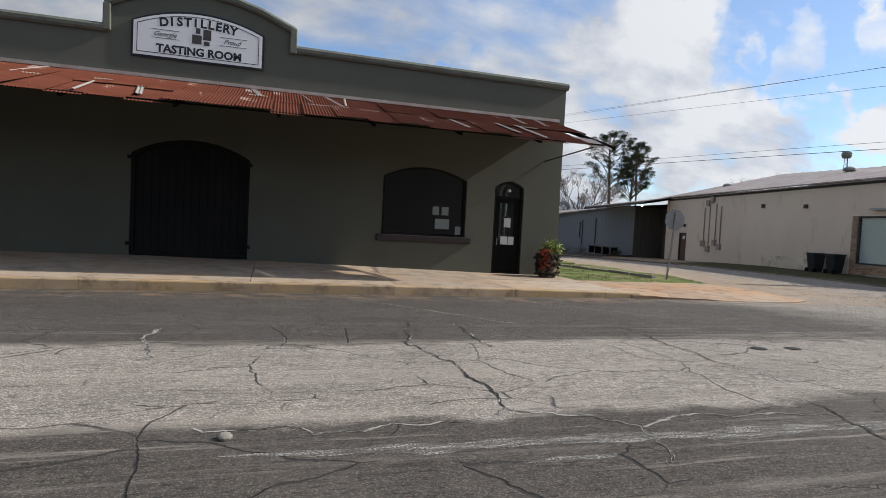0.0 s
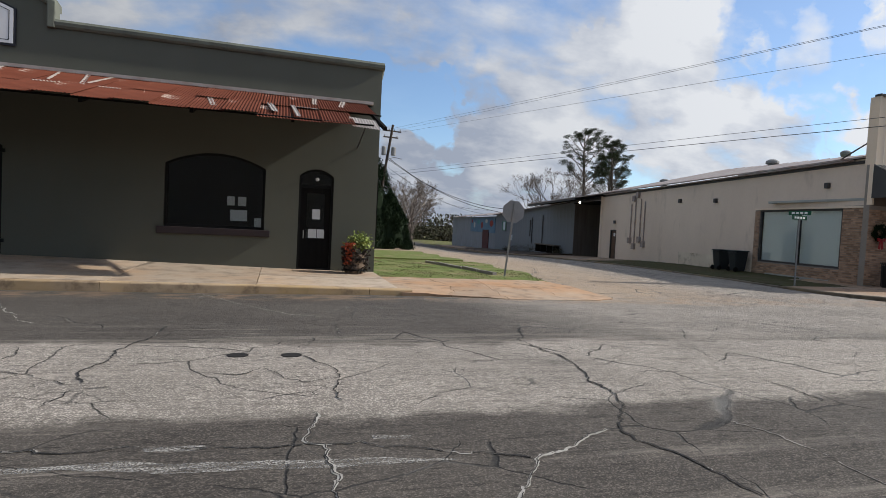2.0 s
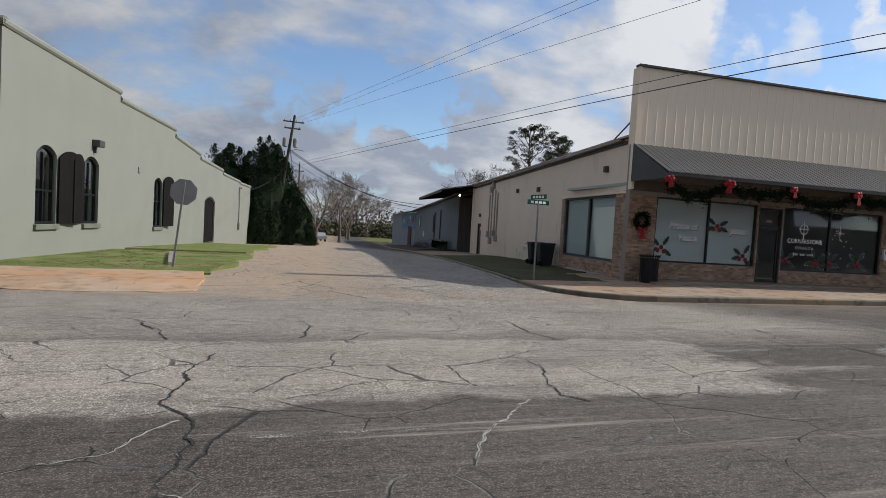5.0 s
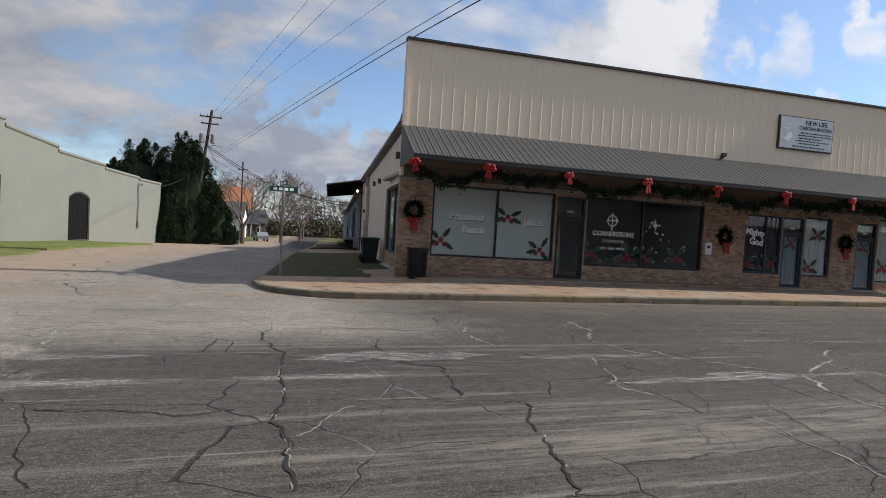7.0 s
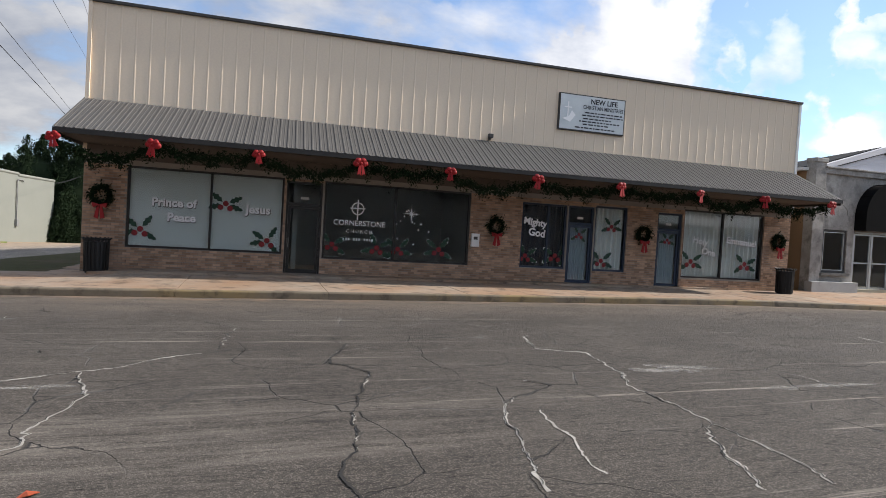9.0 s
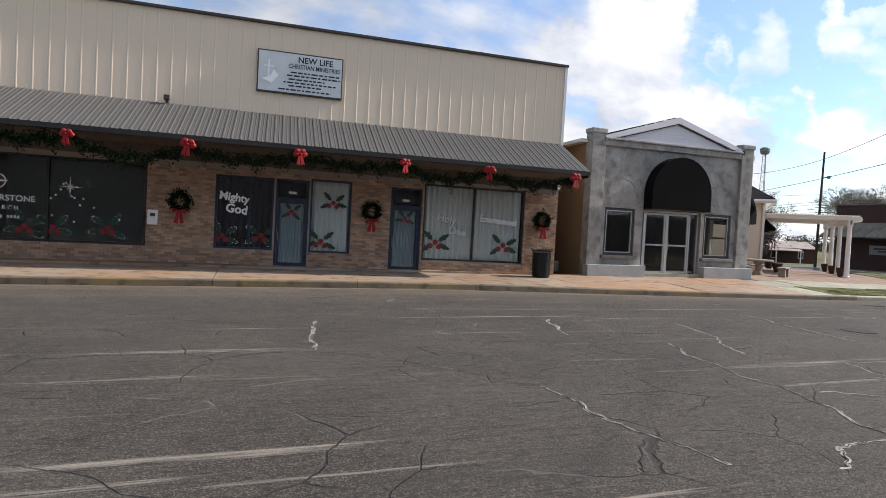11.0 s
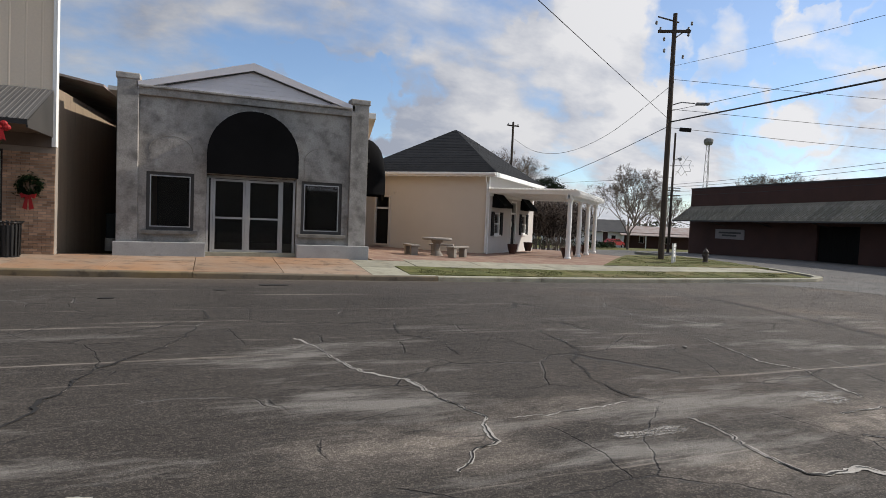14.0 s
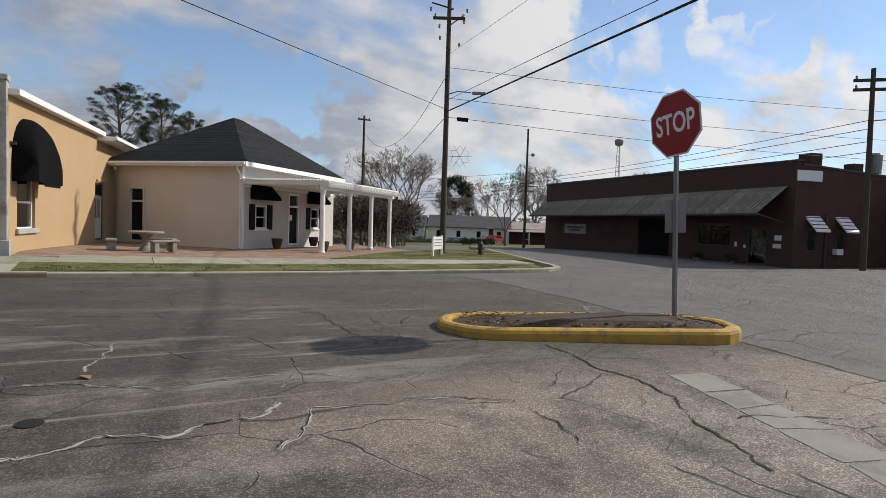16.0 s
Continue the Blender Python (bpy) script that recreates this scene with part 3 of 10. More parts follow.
HYDRANT = mat("hydrant_dark", (0.06, 0.045, 0.04), (0.045, 0.035, 0.03), 0.6, 3.0, 30.0, 0.1)
CAR_RED = mat("car_red", (0.30, 0.02, 0.02), (0.28, 0.02, 0.02), 0.3, 1.0, 10.0, 0.0)
MULCH = mat("dark_mulch_soil", (0.085, 0.06, 0.045), (0.05, 0.038, 0.03), 0.98, 2.5, 30.0, 0.8, dirt=(0.16, 0.12, 0.08))
DIRT = mat("orange_dirt", (0.40, 0.29, 0.19), (0.34, 0.26, 0.18), 0.95, 0.8, 20.0, 0.4, dirt=(0.20, 0.18, 0.10))


def grass_mat(name, a, b2, dry):
    m, n, l, b = nodes_of(name)
    v = coords(n)
    big = tex_noise(n, l, v, 0.5, 6.0, 0.65)
    mid = tex_noise(n, l, v, 2.4, 6.0, 0.7)
    fine = tex_noise(n, l, v, 38.0, 4.0, 0.7)
    col = mixc(n, l, ramp(n, l, mid, [(0.35, 0.0), (0.65, 1.0)]), a, b2)
    col = mixc(n, l, ramp(n, l, big, [(0.48, 0.0), (0.66, 0.85)]), col, dry)
    col = mixc(n, l, 0.4, col, ramp(n, l, fine, [(0.25, 0.35), (0.75, 1.0)]), "MULTIPLY")
    l.new(col, b.inputs["Base Color"])
    b.inputs["Roughness"].default_value = 0.95
    b.inputs["Specular IOR Level"].default_value = 0.15
    add_bump(n, l, b, fine, 0.9, 0.03)
    return m


GRASS = grass_mat("winter_lawn", (0.175, 0.22, 0.062), (0.14, 0.175, 0.052), (0.29, 0.235, 0.13))
GRASS_DRY = grass_mat("dry_lawn", (0.165, 0.17, 0.062), (0.085, 0.095, 0.036), (0.215, 0.175, 0.09))
# muddy grass, with the beige wall's shade put into its colour
GRASS_MUD_SHADE = grass_mat("muddy_grass_shade_tint", (0.085, 0.09, 0.038), (0.062, 0.06, 0.03), (0.11, 0.085, 0.055))
BLADE = mat("grass_blades", (0.135, 0.145, 0.052), (0.17, 0.16, 0.07), 0.9, 1.0, 20.0, 0.0, each=0.2)


def rust_mat():
    m, n, l, b = nodes_of("rusty_corrugated_iron")
    v = coords(n)
    big = tex_noise(n, l, v, 0.9, 6.0, 0.65)
    run = tex_noise(n, l, v, 1.6, 7.0, 0.7, (3.0, 0.6, 0.6))
    fine = tex_noise(n, l, v, 40.0, 4.0, 0.65)
    rnd = n.new("ShaderNodeObjectInfo").outputs["Random"]
    col = mixc(n, l, ramp(n, l, big, [(0.3, 0.0), (0.7, 1.0)]), (0.10, 0.030, 0.018), (0.175, 0.056, 0.034))
    col = mixc(n, l, ramp(n, l, run, [(0.5, 0.0), (0.7, 0.8)]), col, (0.12, 0.045, 0.03))
    bare = ramp(n, l, calc(n, l, "ADD", tex_noise(n, l, v, 0.7, 5.0, 0.6), calc(n, l, "MULTIPLY", calc(n, l, "SUBTRACT", rnd, 0.5), 0.16)), [(0.67, 0.0), (0.71, 0.75)])
    col = mixc(n, l, bare, col, (0.52, 0.42, 0.36))
    col = mixc(n, l, 0.35, col, ramp(n, l, fine, [(0.25, 0.35), (0.75, 1.0)]), "MULTIPLY")
    l.new(col, b.inputs["Base Color"])
    b.inputs["Roughness"].default_value, b.inputs["Metallic"].default_value = 0.9, 0.0
    b.inputs["Specular IOR Level"].default_value = 0.06
    add_bump(n, l, b, fine, 0.2)
    return m


RUST = rust_mat()
ZINC = mat("bare_zinc_sheet", (0.52, 0.47, 0.43), (0.44, 0.38, 0.34), 0.55, 2.0, 30.0, 0.1, 0.4, dirt=(0.3, 0.16, 0.10))

# ---- builders ----
def table(x, pts):
    return float(np.interp(x, [p[0] for p in pts], [p[1] for p in pts]))


def part(name, bm, material, parent=None, label="", m=None, smooth=False):
    me = bpy.data.meshes.new(name)
    bmesh.ops.recalc_face_normals(bm, faces=bm.faces)
    bm.to_mesh(me)
    bm.free()
    me.materials.append(material)
    if smooth:
        for p in me.polygons:
            p.use_smooth = True
    ob = new(name, me)
    ob.parent = parent
    if m is not None:
        ob.matrix_basis = m
    if label:
        ob["label"] = label
    return ob


def share(name, me, parent, m):
    ob = new(name, me)
    ob.parent = parent
    ob.matrix_basis = m
    return ob


def thing(name, label, category, m=None, group="", kind=""):
    ob = new(name)
    ob.empty_display_size = 0.2
    if m is not None:
        ob.matrix_basis = m
    return tagged(ob, label, category, group, kind)


def box(bm, x0, x1, y0, y1, z0, z1, m=None, bevel=0.0):
    vs = [bm.verts.new((x, y, z)) for x in (x0, x1) for y in (y0, y1) for z in (z0, z1)]
    if m is not None:
        for v in vs:
            v.co = m @ v.co
    fs = [bm.faces.new([vs[i] for i in f]) for f in ((0, 1, 3, 2), (4, 6, 7, 5), (0, 4, 5, 1), (2, 3, 7, 6), (0, 2, 6, 4), (1, 5, 7, 3))]
    if bevel:
        es = {e for f in fs for e in f.edges}
        bmesh.ops.bevel(bm, geom=list(es), offset=bevel, segments=2, affect="EDGES", profile=0.6)
    return bm


def boxed(x0, x1, y0, y1, z0, z1, m=None, bevel=0.0):
    return box(bmesh.new(), x0, x1, y0, y1, z0, z1, m, bevel)


def tube(bm, a, b, r0, r1=None, n=10, caps=True):
    a, b = Vector(a), Vector(b)
    r1 = r0 if r1 is None else r1
    d = (b - a).normalized()
    q = d.to_track_quat("Z", "Y").to_matrix()
    rings = []
    for p, r in ((a, r0), (b, r1)):
        rings.append([bm.verts.new(p + q @ Vector((r * math.cos(2 * math.pi * i / n), r * math.sin(2 * math.pi * i / n), 0))) for i in range(n)])
    for i in range(n):
        bm.faces.new((rings[0][i], rings[0][(i + 1) % n], rings[1][(i + 1) % n], rings[1][i]))
    if caps:
        bm.faces.new(rings[0][::-1])
        bm.faces.new(rings[1])
    return bm


def chain(bm, pts, r, n=6):
    pts = [Vector(p) for p in pts]
    rings = []
    for i, p in enumerate(pts):
        d = (pts[min(i + 1, len(pts) - 1)] - pts[max(i - 1, 0)]).normalized()
        q = d.to_track_quat("Z", "Y").to_matrix()
        rr = r[i] if isinstance(r, (list, tuple)) else r
        rings.append([bm.verts.new(p + q @ Vector((rr * math.cos(2 * math.pi * k / n), rr * math.sin(2 * math.pi * k / n), 0))) for k in range(n)])
    for u, w in zip(rings, rings[1:]):
        for k in range(n):
            bm.faces.new((u[k], u[(k + 1) % n], w[(k + 1) % n], w[k]))
    bm.faces.new(rings[0][::-1])
    bm.faces.new(rings[-1])
    return bm


def lathe(bm, profile, n=20, at=(0, 0, 0)):
    rings = [[bm.verts.new((at[0] + r * math.cos(2 * math.pi * i / n), at[1] + r * math.sin(2 * math.pi * i / n), at[2] + z)) for i in range(n)] for r, z in profile]
    for u, w in zip(rings, rings[1:]):
        for i in range(n):
            bm.faces.new((u[i], u[(i + 1) % n], w[(i + 1) % n], w[i]))
    bm.faces.new(rings[0][::-1])
    bm.faces.new(rings[-1])
    return bm


def prism(bm, pts, axis, a, b, m=None):
    """A closed outline of 2D points pushed from a to b along an axis: 'y' takes (x, z), 'x' takes (y, z), 'z' takes (x, y)."""
    def at(p, q):
        v = Vector({"y": (p[0], q, p[1]), "x": (q, p[0], p[1]), "z": (p[0], p[1], q)}[axis])
        return bm.verts.new(m @ v if m is not None else v)
    lo, hi = [at(p, a) for p in pts], [at(p, b) for p in pts]
    n = len(pts)
    bm.faces.new(lo)
    bm.faces.new(hi[::-1])
    for i in range(n):
        bm.faces.new((lo[i], hi[i], hi[(i + 1) % n], lo[(i + 1) % n]))
    return bm


def wall(outline, holes, th):
    """A wall in x and z with openings that go through it; its face lies at y = 0 and it is th thick."""
    bm = bmesh.new()
    es = []
    for loop in (outline, *holes):
        vs = [bm.verts.new((x, 0, z)) for x, z in loop]
        es += [bm.edges.new((vs[i], vs[(i + 1) % len(vs)])) for i in range(len(vs))]
    bmesh.ops.triangle_fill(bm, use_beauty=True, use_dissolve=False, edges=es)
    got = bmesh.ops.extrude_face_region(bm, geom=bm.faces[:])
    bmesh.ops.translate(bm, verts=[v for v in got["geom"] if isinstance(v, bmesh.types.BMVert)], vec=(0, th, 0))
    return bm


def rect(x0, x1, z0, z1):
    return [(x0, z0), (x1, z0), (x1, z1), (x0, z1)]


def arched(x0, x1, z0, spring, top, n=10):
    """An opening with a segmental arch."""
    w, h = (x1 - x0) / 2, top - spring
    r = (w * w + h * h) / (2 * h)
    a = math.asin(min(1.0, w / r))
    cx, cz = (x0 + x1) / 2, top - r
    return [(x0, z0), (x1, z0)] + [(cx + r * math.sin(a - 2 * a * i / n), cz + r * math.cos(a - 2 * a * i / n)) for i in range(n + 1)]


def frame_of(loop, inset, y0, y1):
    """A frame that follows an opening's outline, inset wide."""
    bm = bmesh.new()
    c = Vector((sum(p[0] for p in loop) / len(loop), sum(p[1] for p in loop) / len(loop)))
    n = len(loop)
    inner = []
    for i in range(n):
        p, a, b = Vector(loop[i]), Vector(loop[i - 1]), Vector(loop[(i + 1) % n])
        d1, d2 = (p - a).normalized(), (b - p).normalized()
        n1, n2 = Vector((-d1.y, d1.x)), Vector((-d2.y, d2.x))
        k = (n1 + n2)
        k = k / max(0.3, k.dot(n1)) if k.length > 1e-6 else n1
        if k.dot(c - p) < 0 and abs(k.dot(c - p)) > 1e-6:
            k = -k
        inner.append(p + k * inset)
    rings = [[bm.verts.new((p[0], y, p[1])) for p in q] for q, y in ((loop, y0), (inner, y0), (inner, y1), (loop, y1))]
    for u, w in zip(rings, rings[1:] + rings[:1]):
        for i in range(n):
            bm.faces.new((u[i], u[(i + 1) % n], w[(i + 1) % n], w[i]))
    return bm


def pane(loop, y, th=0.012):
    return prism(bmesh.new(), loop, "y", y, y + th)


def glazed(name, bm, parent, m=None):
    ob = part(name, bm, GLASS, parent, m=m)
    ob.visible_shadow = False
    return ob


def words(text, size, material, parent, m, name="lettering", depth=0.003, align="CENTER", shear=0.0, bold=0.0, squeeze=1.0):
    cu = bpy.data.curves.new("lettering", "FONT")
    cu.body, cu.size, cu.extrude, cu.align_x, cu.align_y, cu.shear, cu.offset = text, size, depth, align, "CENTER", shear, bold
    cu.resolution_u = 3
    tmp = bpy.data.objects.new("lettering", cu)
    me = bpy.data.meshes.new_from_object(tmp)
    bpy.data.objects.remove(tmp)
    me.materials.append(material)
    ob = new(name, me)
    ob.parent = parent
    ob.matrix_basis = m @ pose(0, 0, 0, 90, 0, 0) @ Matrix.Diagonal((squeeze, 1, 1, 1))
    return ob


def leaf_cloud(bm, count, place, size, seed, flat=0.6, tilt=1.2):
    """Many small leaf clumps: bent quads at places that a function gives."""
    rng = random.Random(seed)
    for _ in range(count):
        c = Vector(place(rng))
        s = size * rng.uniform(0.6, 1.4)
        q = Euler((rng.uniform(-tilt, tilt), rng.uniform(-tilt, tilt), rng.uniform(0, 6.3))).to_matrix()
        a = [c + q @ Vector(p) for p in ((-s, 0, 0), (0, -s * flat, s * 0.25), (s, 0, 0), (0, s * flat, s * 0.25))]
        vs = [bm.verts.new(p) for p in a]
        bm.faces.new(vs[:3])
        bm.faces.new((vs[0], vs[2], vs[3]))
    return bm

# ---- ground ----
GUTTER = [(-60, -0.14), (-4, -0.19), (6, -0.21), (12, -0.17), (25, -0.1), (48, -0.12), (55, -0.25), (62, -0.36), (70, -0.46), (82, -0.45), (120, -0.6)]
CROWN = [(-60, 0.16), (50, 0.16), (62, 0.12), (80, -0.05), (120, -0.2)]
NORTH = [(12.7, 0.0), (20, 0.0), (30, -0.12), (44, -0.5), (65, -1.3), (100, -2.0), (200, -3.0), (3000, -6.0)]
KERB_Y = 12.7
kerb_y = lambda x: table(x, [(-60, 14.0), (9.5, 14.0), (17, 12.9), (24, KERB_Y), (200, KERB_Y)])
KERB_TOP = [(-60, 0.08), (-6, 0.05), (0, 0.03), (6, 0.0), (9.7, -0.05), (15, -0.07), (26, 0.05), (30, 0.06), (48, 0.05), (55, -0.09), (62, -0.21), (70, -0.31), (82, -0.31), (120, -0.5)]
WALL_FOOT = [(-60, 0.3), (-4, 0.26), (0, 0.19), (8, -0.01), (15, -0.03), (28, 0.0), (31, 0.11), (40, 0.08), (48, 0.03), (56, 0.03), (63, 0.03), (70, -0.12), (75, -0.17), (82, -0.22), (120, -0.4)]


def road_z(x, y):
    g, c, ky = table(x, GUTTER), table(x, CROWN), kerb_y(x)
    if y > ky:
        return g + table(y, NORTH)
    if y > 5.0:
        return c + (g - c) * ((y - 5.0) / (ky - 5.0)) ** 2
    return c - 0.0025 * min(5.0 - y, 14.0) ** 2


def walk_z(x, y):
    """The raised ground north of the kerb."""
    t = min(max((y - kerb_y(x)) / 3.8, 0.0), 1.0)
    return table(x, KERB_TOP) * (1 - t) + table(x, WALL_FOOT) * t + table(y, NORTH)


SIDE_W = lambda y: 15.3 + 0.10 * (y - 17.0)
SIDE_E = lambda y: 25.1 + 0.105 * (y - 16.5)
gx = [-2500, -900, -400, -200, -120, -80] + list(np.arange(-60, 128, 1.0)) + [140, 160, 200, 300, 500, 900, 2500]
gy = [-2500, -900, -300, -120, -60, -40, -30] + list(np.arange(-24, 12.5, 0.75)) + [12.7, 12.71, 13.2, 13.7, 14.0, 14.01] + list(np.arange(14.6, 120, 1.5)) + [130, 160, 220, 350, 700, 1400, 3000]
me = bpy.data.meshes.new("ground")
verts = [(x, y, road_z(x, y) - (0.02 if y > kerb_y(x) + 0.005 and not (11 < x < 27 or x > 80) else 0.0)) for y in gy for x in gx]
nx = len(gx)
faces = [(j * nx + i, j * nx + i + 1, (j + 1) * nx + i + 1, (j + 1) * nx + i) for j in range(len(gy) - 1) for i in range(nx - 1)]
me.from_pydata(verts, [], faces)
me.materials.append(ASPHALT)
me.materials.append(GRASS_DRY)
me.materials.append(DIRT)
for p in me.polygons:
    x, y, _ = p.center
    p.use_smooth = True
    if y < -24 or y > 62 or x < -62:
        paved = -24 < y < 12.7 and abs(x) < 500 or (SIDE_W(y) < x < SIDE_E(y) and y < 160)
    elif y < kerb_y(x):
        paved = True
    else:
        paved = SIDE_W(y) - 1.0 < x < SIDE_E(y) + 1.0 or x > 78
    if not paved:
        p.material_index = 2 if (8 < x < 30 and y < 75) else 1
ground = tagged(new("ground", me), "cracked weathered grey asphalt street with dry verges", "ground", kind="structure")


def sheet(name, x0, x1, y0, y1, zf, step, material, parent=None, lift=0.0, skirt=0.35, inside=None):
    """A surface that follows a height function, with a skirt down into the ground."""
    bm = bmesh.new()
    xf = x0 if callable(x0) else (lambda y: x0)
    xg = x1 if callable(x1) else (lambda y: x1)
    ny = max(1, int(round((y1 - y0) / step)))
    nx = max(1, int(round((xg(y0) - xf(y0)) / step)))
    grid = []
    for j in range(ny + 1):
        y = y0 + (y1 - y0) * j / ny
        row = []
        for i in range(nx + 1):
            x = xf(y) + (xg(y) - xf(y)) * i / nx
            row.append(bm.verts.new((x, y, zf(x, y) + lift)))
        grid.append(row)
    for j in range(ny):
        for i in range(nx):
            bm.faces.new((grid[j][i], grid[j][i + 1], grid[j + 1][i + 1], grid[j + 1][i]))
    edge = grid[0] + [r[-1] for r in grid[1:]] + grid[-1][-2::-1] + [r[0] for r in grid[-2:0:-1]]
    low = [bm.verts.new((v.co.x, v.co.y, v.co.z - skirt)) for v in edge]
    for i in range(len(edge)):
        k = (i + 1) % len(edge)
        bm.faces.new((edge[i], low[i], low[k], edge[k]))
    return part(name, bm, material, parent)


def pavement(label, cuts, y0, y1, material, name="pavement"):
    root = thing(name, label, "pavement", kind="structure")
    ym = y0 + (y1 - y0) * 0.5
    for a, b in zip(cuts, cuts[1:]):
        for u, w in ((y0, ym), (ym, y1)):
            sheet("slab", a + 0.008, b - 0.008, u + 0.006, w - 0.006, lambda x, y: walk_z(x, y), 1.0, material, root, lift=random.uniform(-0.004, 0.004))
    return root


def kerb(label, pts, zf, material, height=0.16, width=0.16, drop=0.3):
    """Kerb stones along a line, each with a rounded nose towards the road (on the line's right)."""
    root = thing("kerb", label, "kerb", kind="structure")
    for a, b in zip(pts, pts[1:]):
        bm = bmesh.new()
        d = (Vector(b) - Vector(a)).normalized()
        a2, b2 = Vector(a) + d * 0.005, Vector(b) - d * 0.005
        s = Vector((-d.y, d.x))
        prof = [(0.0, -drop), (0.0, -0.035), (0.012, -0.01), (0.035, 0.0), (width, 0.0), (width, -drop)]
        ends = []
        for p in (a2, b2):
            z = zf(p.x, p.y)
            ends.append([bm.verts.new((p.x + s.x * u, p.y + s.y * u, z + h)) for u, h in prof])
        k = len(prof)
        for i in range(k):
            bm.faces.new((ends[0][i], ends[1][i], ends[1][(i + 1) % k], ends[0][(i + 1) % k]))
        bm.faces.new(ends[0][::-1])
        bm.faces.new(ends[1])
        part("kerbstone", bm, material, root)
    return root


ktop = lambda x, y: walk_z(x, KERB_Y) + 0.004
# distillery side
pavement("sun-bleached concrete pavement in front of the green building", [-30, -26, -22.3, -19, -15.5, -12, -8.2, -4.0, -0.5, 3.0, 6.2, 9.7], 14.16, 18.72, CONCRETE)
kerb("worn buff concrete kerb with straw-coloured edge", [(x, 14.0) for x in (-30, -26, -22.3, -19, -15.5, -12, -8.2, -4.0, -0.56, 2.91, 6.18, 8.9, 10.0)], lambda x, y: walk_z(x, 14.0) + 0.004, KERB_BUFF, width=0.3)
apron = thing("corner_apron", "orange-stained cracked concrete apron at the street corner", "pavement", kind="structure")
apron_z = lambda x, y: max(road_z(x, y) + 0.006, table(y, [(13.1, road_z(x, 13.1) + 0.008), (14.6, (road_z(x, 13.5) + walk_z(x, 16)) / 2), (16.0, walk_z(x, 16.0) - 0.03), (20, walk_z(x, 16) - 0.03)]))


def broken_slab(corners, seed):
    """A slab whose edges wander as cracks do; neighbours share their edges' course."""
    out = []
    for (ax, ay), (bx, by) in zip(corners, corners[1:] + corners[:1]):
        n = max(2, int(math.hypot(bx - ax, by - ay) / 0.16))
        for i in range(n):
            t = i / n
            x, y = ax + (bx - ax) * t, ay + (by - ay) * t
            w = min(1.0, 4 * t, 4 * (1 - t)) if n > 3 else 0.0
            out.append((x + w * 0.16 * noise.noise((x * 1.7, y * 1.7, 3.0)) + 0.02 * noise.noise((x * 9, y * 9, 1)), y + w * 0.16 * noise.noise((x * 1.7, y * 1.7, 8.0)) + 0.02 * noise.noise((x * 9, y * 9, 6))))
    cx, cy = sum(p[0] for p in out) / len(out), sum(p[1] for p in out) / len(out)
    out = [(x + (cx - x) * 0.009, y + (cy - y) * 0.009) for x, y in out]
    bm = bmesh.new()
    c = bm.verts.new((cx, cy, apron_z(cx, cy)))
    mid = [bm.verts.new(((x + cx) / 2, (y + cy) / 2, apron_z((x + cx) / 2, (y + cy) / 2))) for x, y in out]
    top = [bm.verts.new((x, y, apron_z(x, y))) for x, y in out]
    low = [bm.verts.new((x, y, apron_z(x, y) - 0.2)) for x, y in out]
    for i in range(len(out)):
        k = (i + 1) % len(out)
        bm.faces.new((c, mid[i], mid[k]))
        bm.faces.new((mid[i], top[i], top[k], mid[k]))
        bm.faces.new((top[i], low[i], low[k], top[k]))
    return bm


A = [(9.72, 13.95), (10.9, 13.55), (12.3, 13.1), (13.9, 13.05), (15.5, 13.5)]
B = [(9.72, 15.9), (11.4, 15.3), (12.6, 15.6), (14.1, 15.3), (15.5, 15.5)]
C = [(9.7, 17.5), (11.2, 17.45), (12.7, 17.5), (14.2, 17.55), (15.3, 17.5)]
for lo_, hi_ in ((A, B), (B, C)):
    for i in range(4):
        part("slab", broken_slab([lo_[i], lo_[i + 1], hi_[i + 1], hi_[i]], i), CONCRETE_ORANGE, apron)
lawn_z = lambda x, y: walk_z(x, y) - 0.015 + 0.02 * noise.noise((x * 0.7, y * 0.7, 0)) - 0.05 * max(0.0, min(1.0, (18.3 - y)))
lawn_a = tagged(sheet("lawn", lambda y: 9.5 + 0.112 * (y - 18.5), lambda y: 15.6 + 0.07 * (y - 17.4) + 0.25 * math.sin(y * 1.3), 17.3, 27.2, lawn_z, 0.5, GRASS, skirt=0.12), "patchy green winter lawn beside the green building", "lawn", kind="structure")
lawn_b = tagged(sheet("lawn", lambda y: 9.5 + 0.112 * (y - 18.5), lambda y: 14.9 + 0.09 * (y - 17.4) + 0.3 * math.sin(y * 0.9), 28.4, 46, lambda x, y: walk_z(x, y) - 0.01 + 0.02 * noise.noise((x, y, 5)), 0.7, GRASS, skirt=0.12), "thin weedy grass verge along the side street", "lawn", kind="structure")
# church side
pavement("concrete pavement with damp stains under the metal awning", [28.4, 32.2, 35.6, 39.3, 42.7, 46.2, 49.5, 51.9, 53.3], KERB_Y + 0.16, 17.4, CONCRETE_WET)
stoop = thing("pavement", "low worn concrete stoop along the foot of the shop fronts", "pavement", kind="structure")
for a, b in zip((29.6, 32.6, 36.4, 40.1, 43.8, 47.2, 50.1), (32.6, 36.4, 40.1, 43.8, 47.2, 50.1, 51.2)):
    sheet("slab", a + 0.01, b - 0.01, 16.05, 17.36, lambda x, y: walk_z(x, y) + 0.06, 0.7, CONCRETE_WET, stoop)
pavement("orange-stained concrete pavement before the grey stucco front", [53.3, 55.5, 57.6, 59.9, 62.4], KERB_Y + 0.16, 16.62, CONCRETE_BROWN)
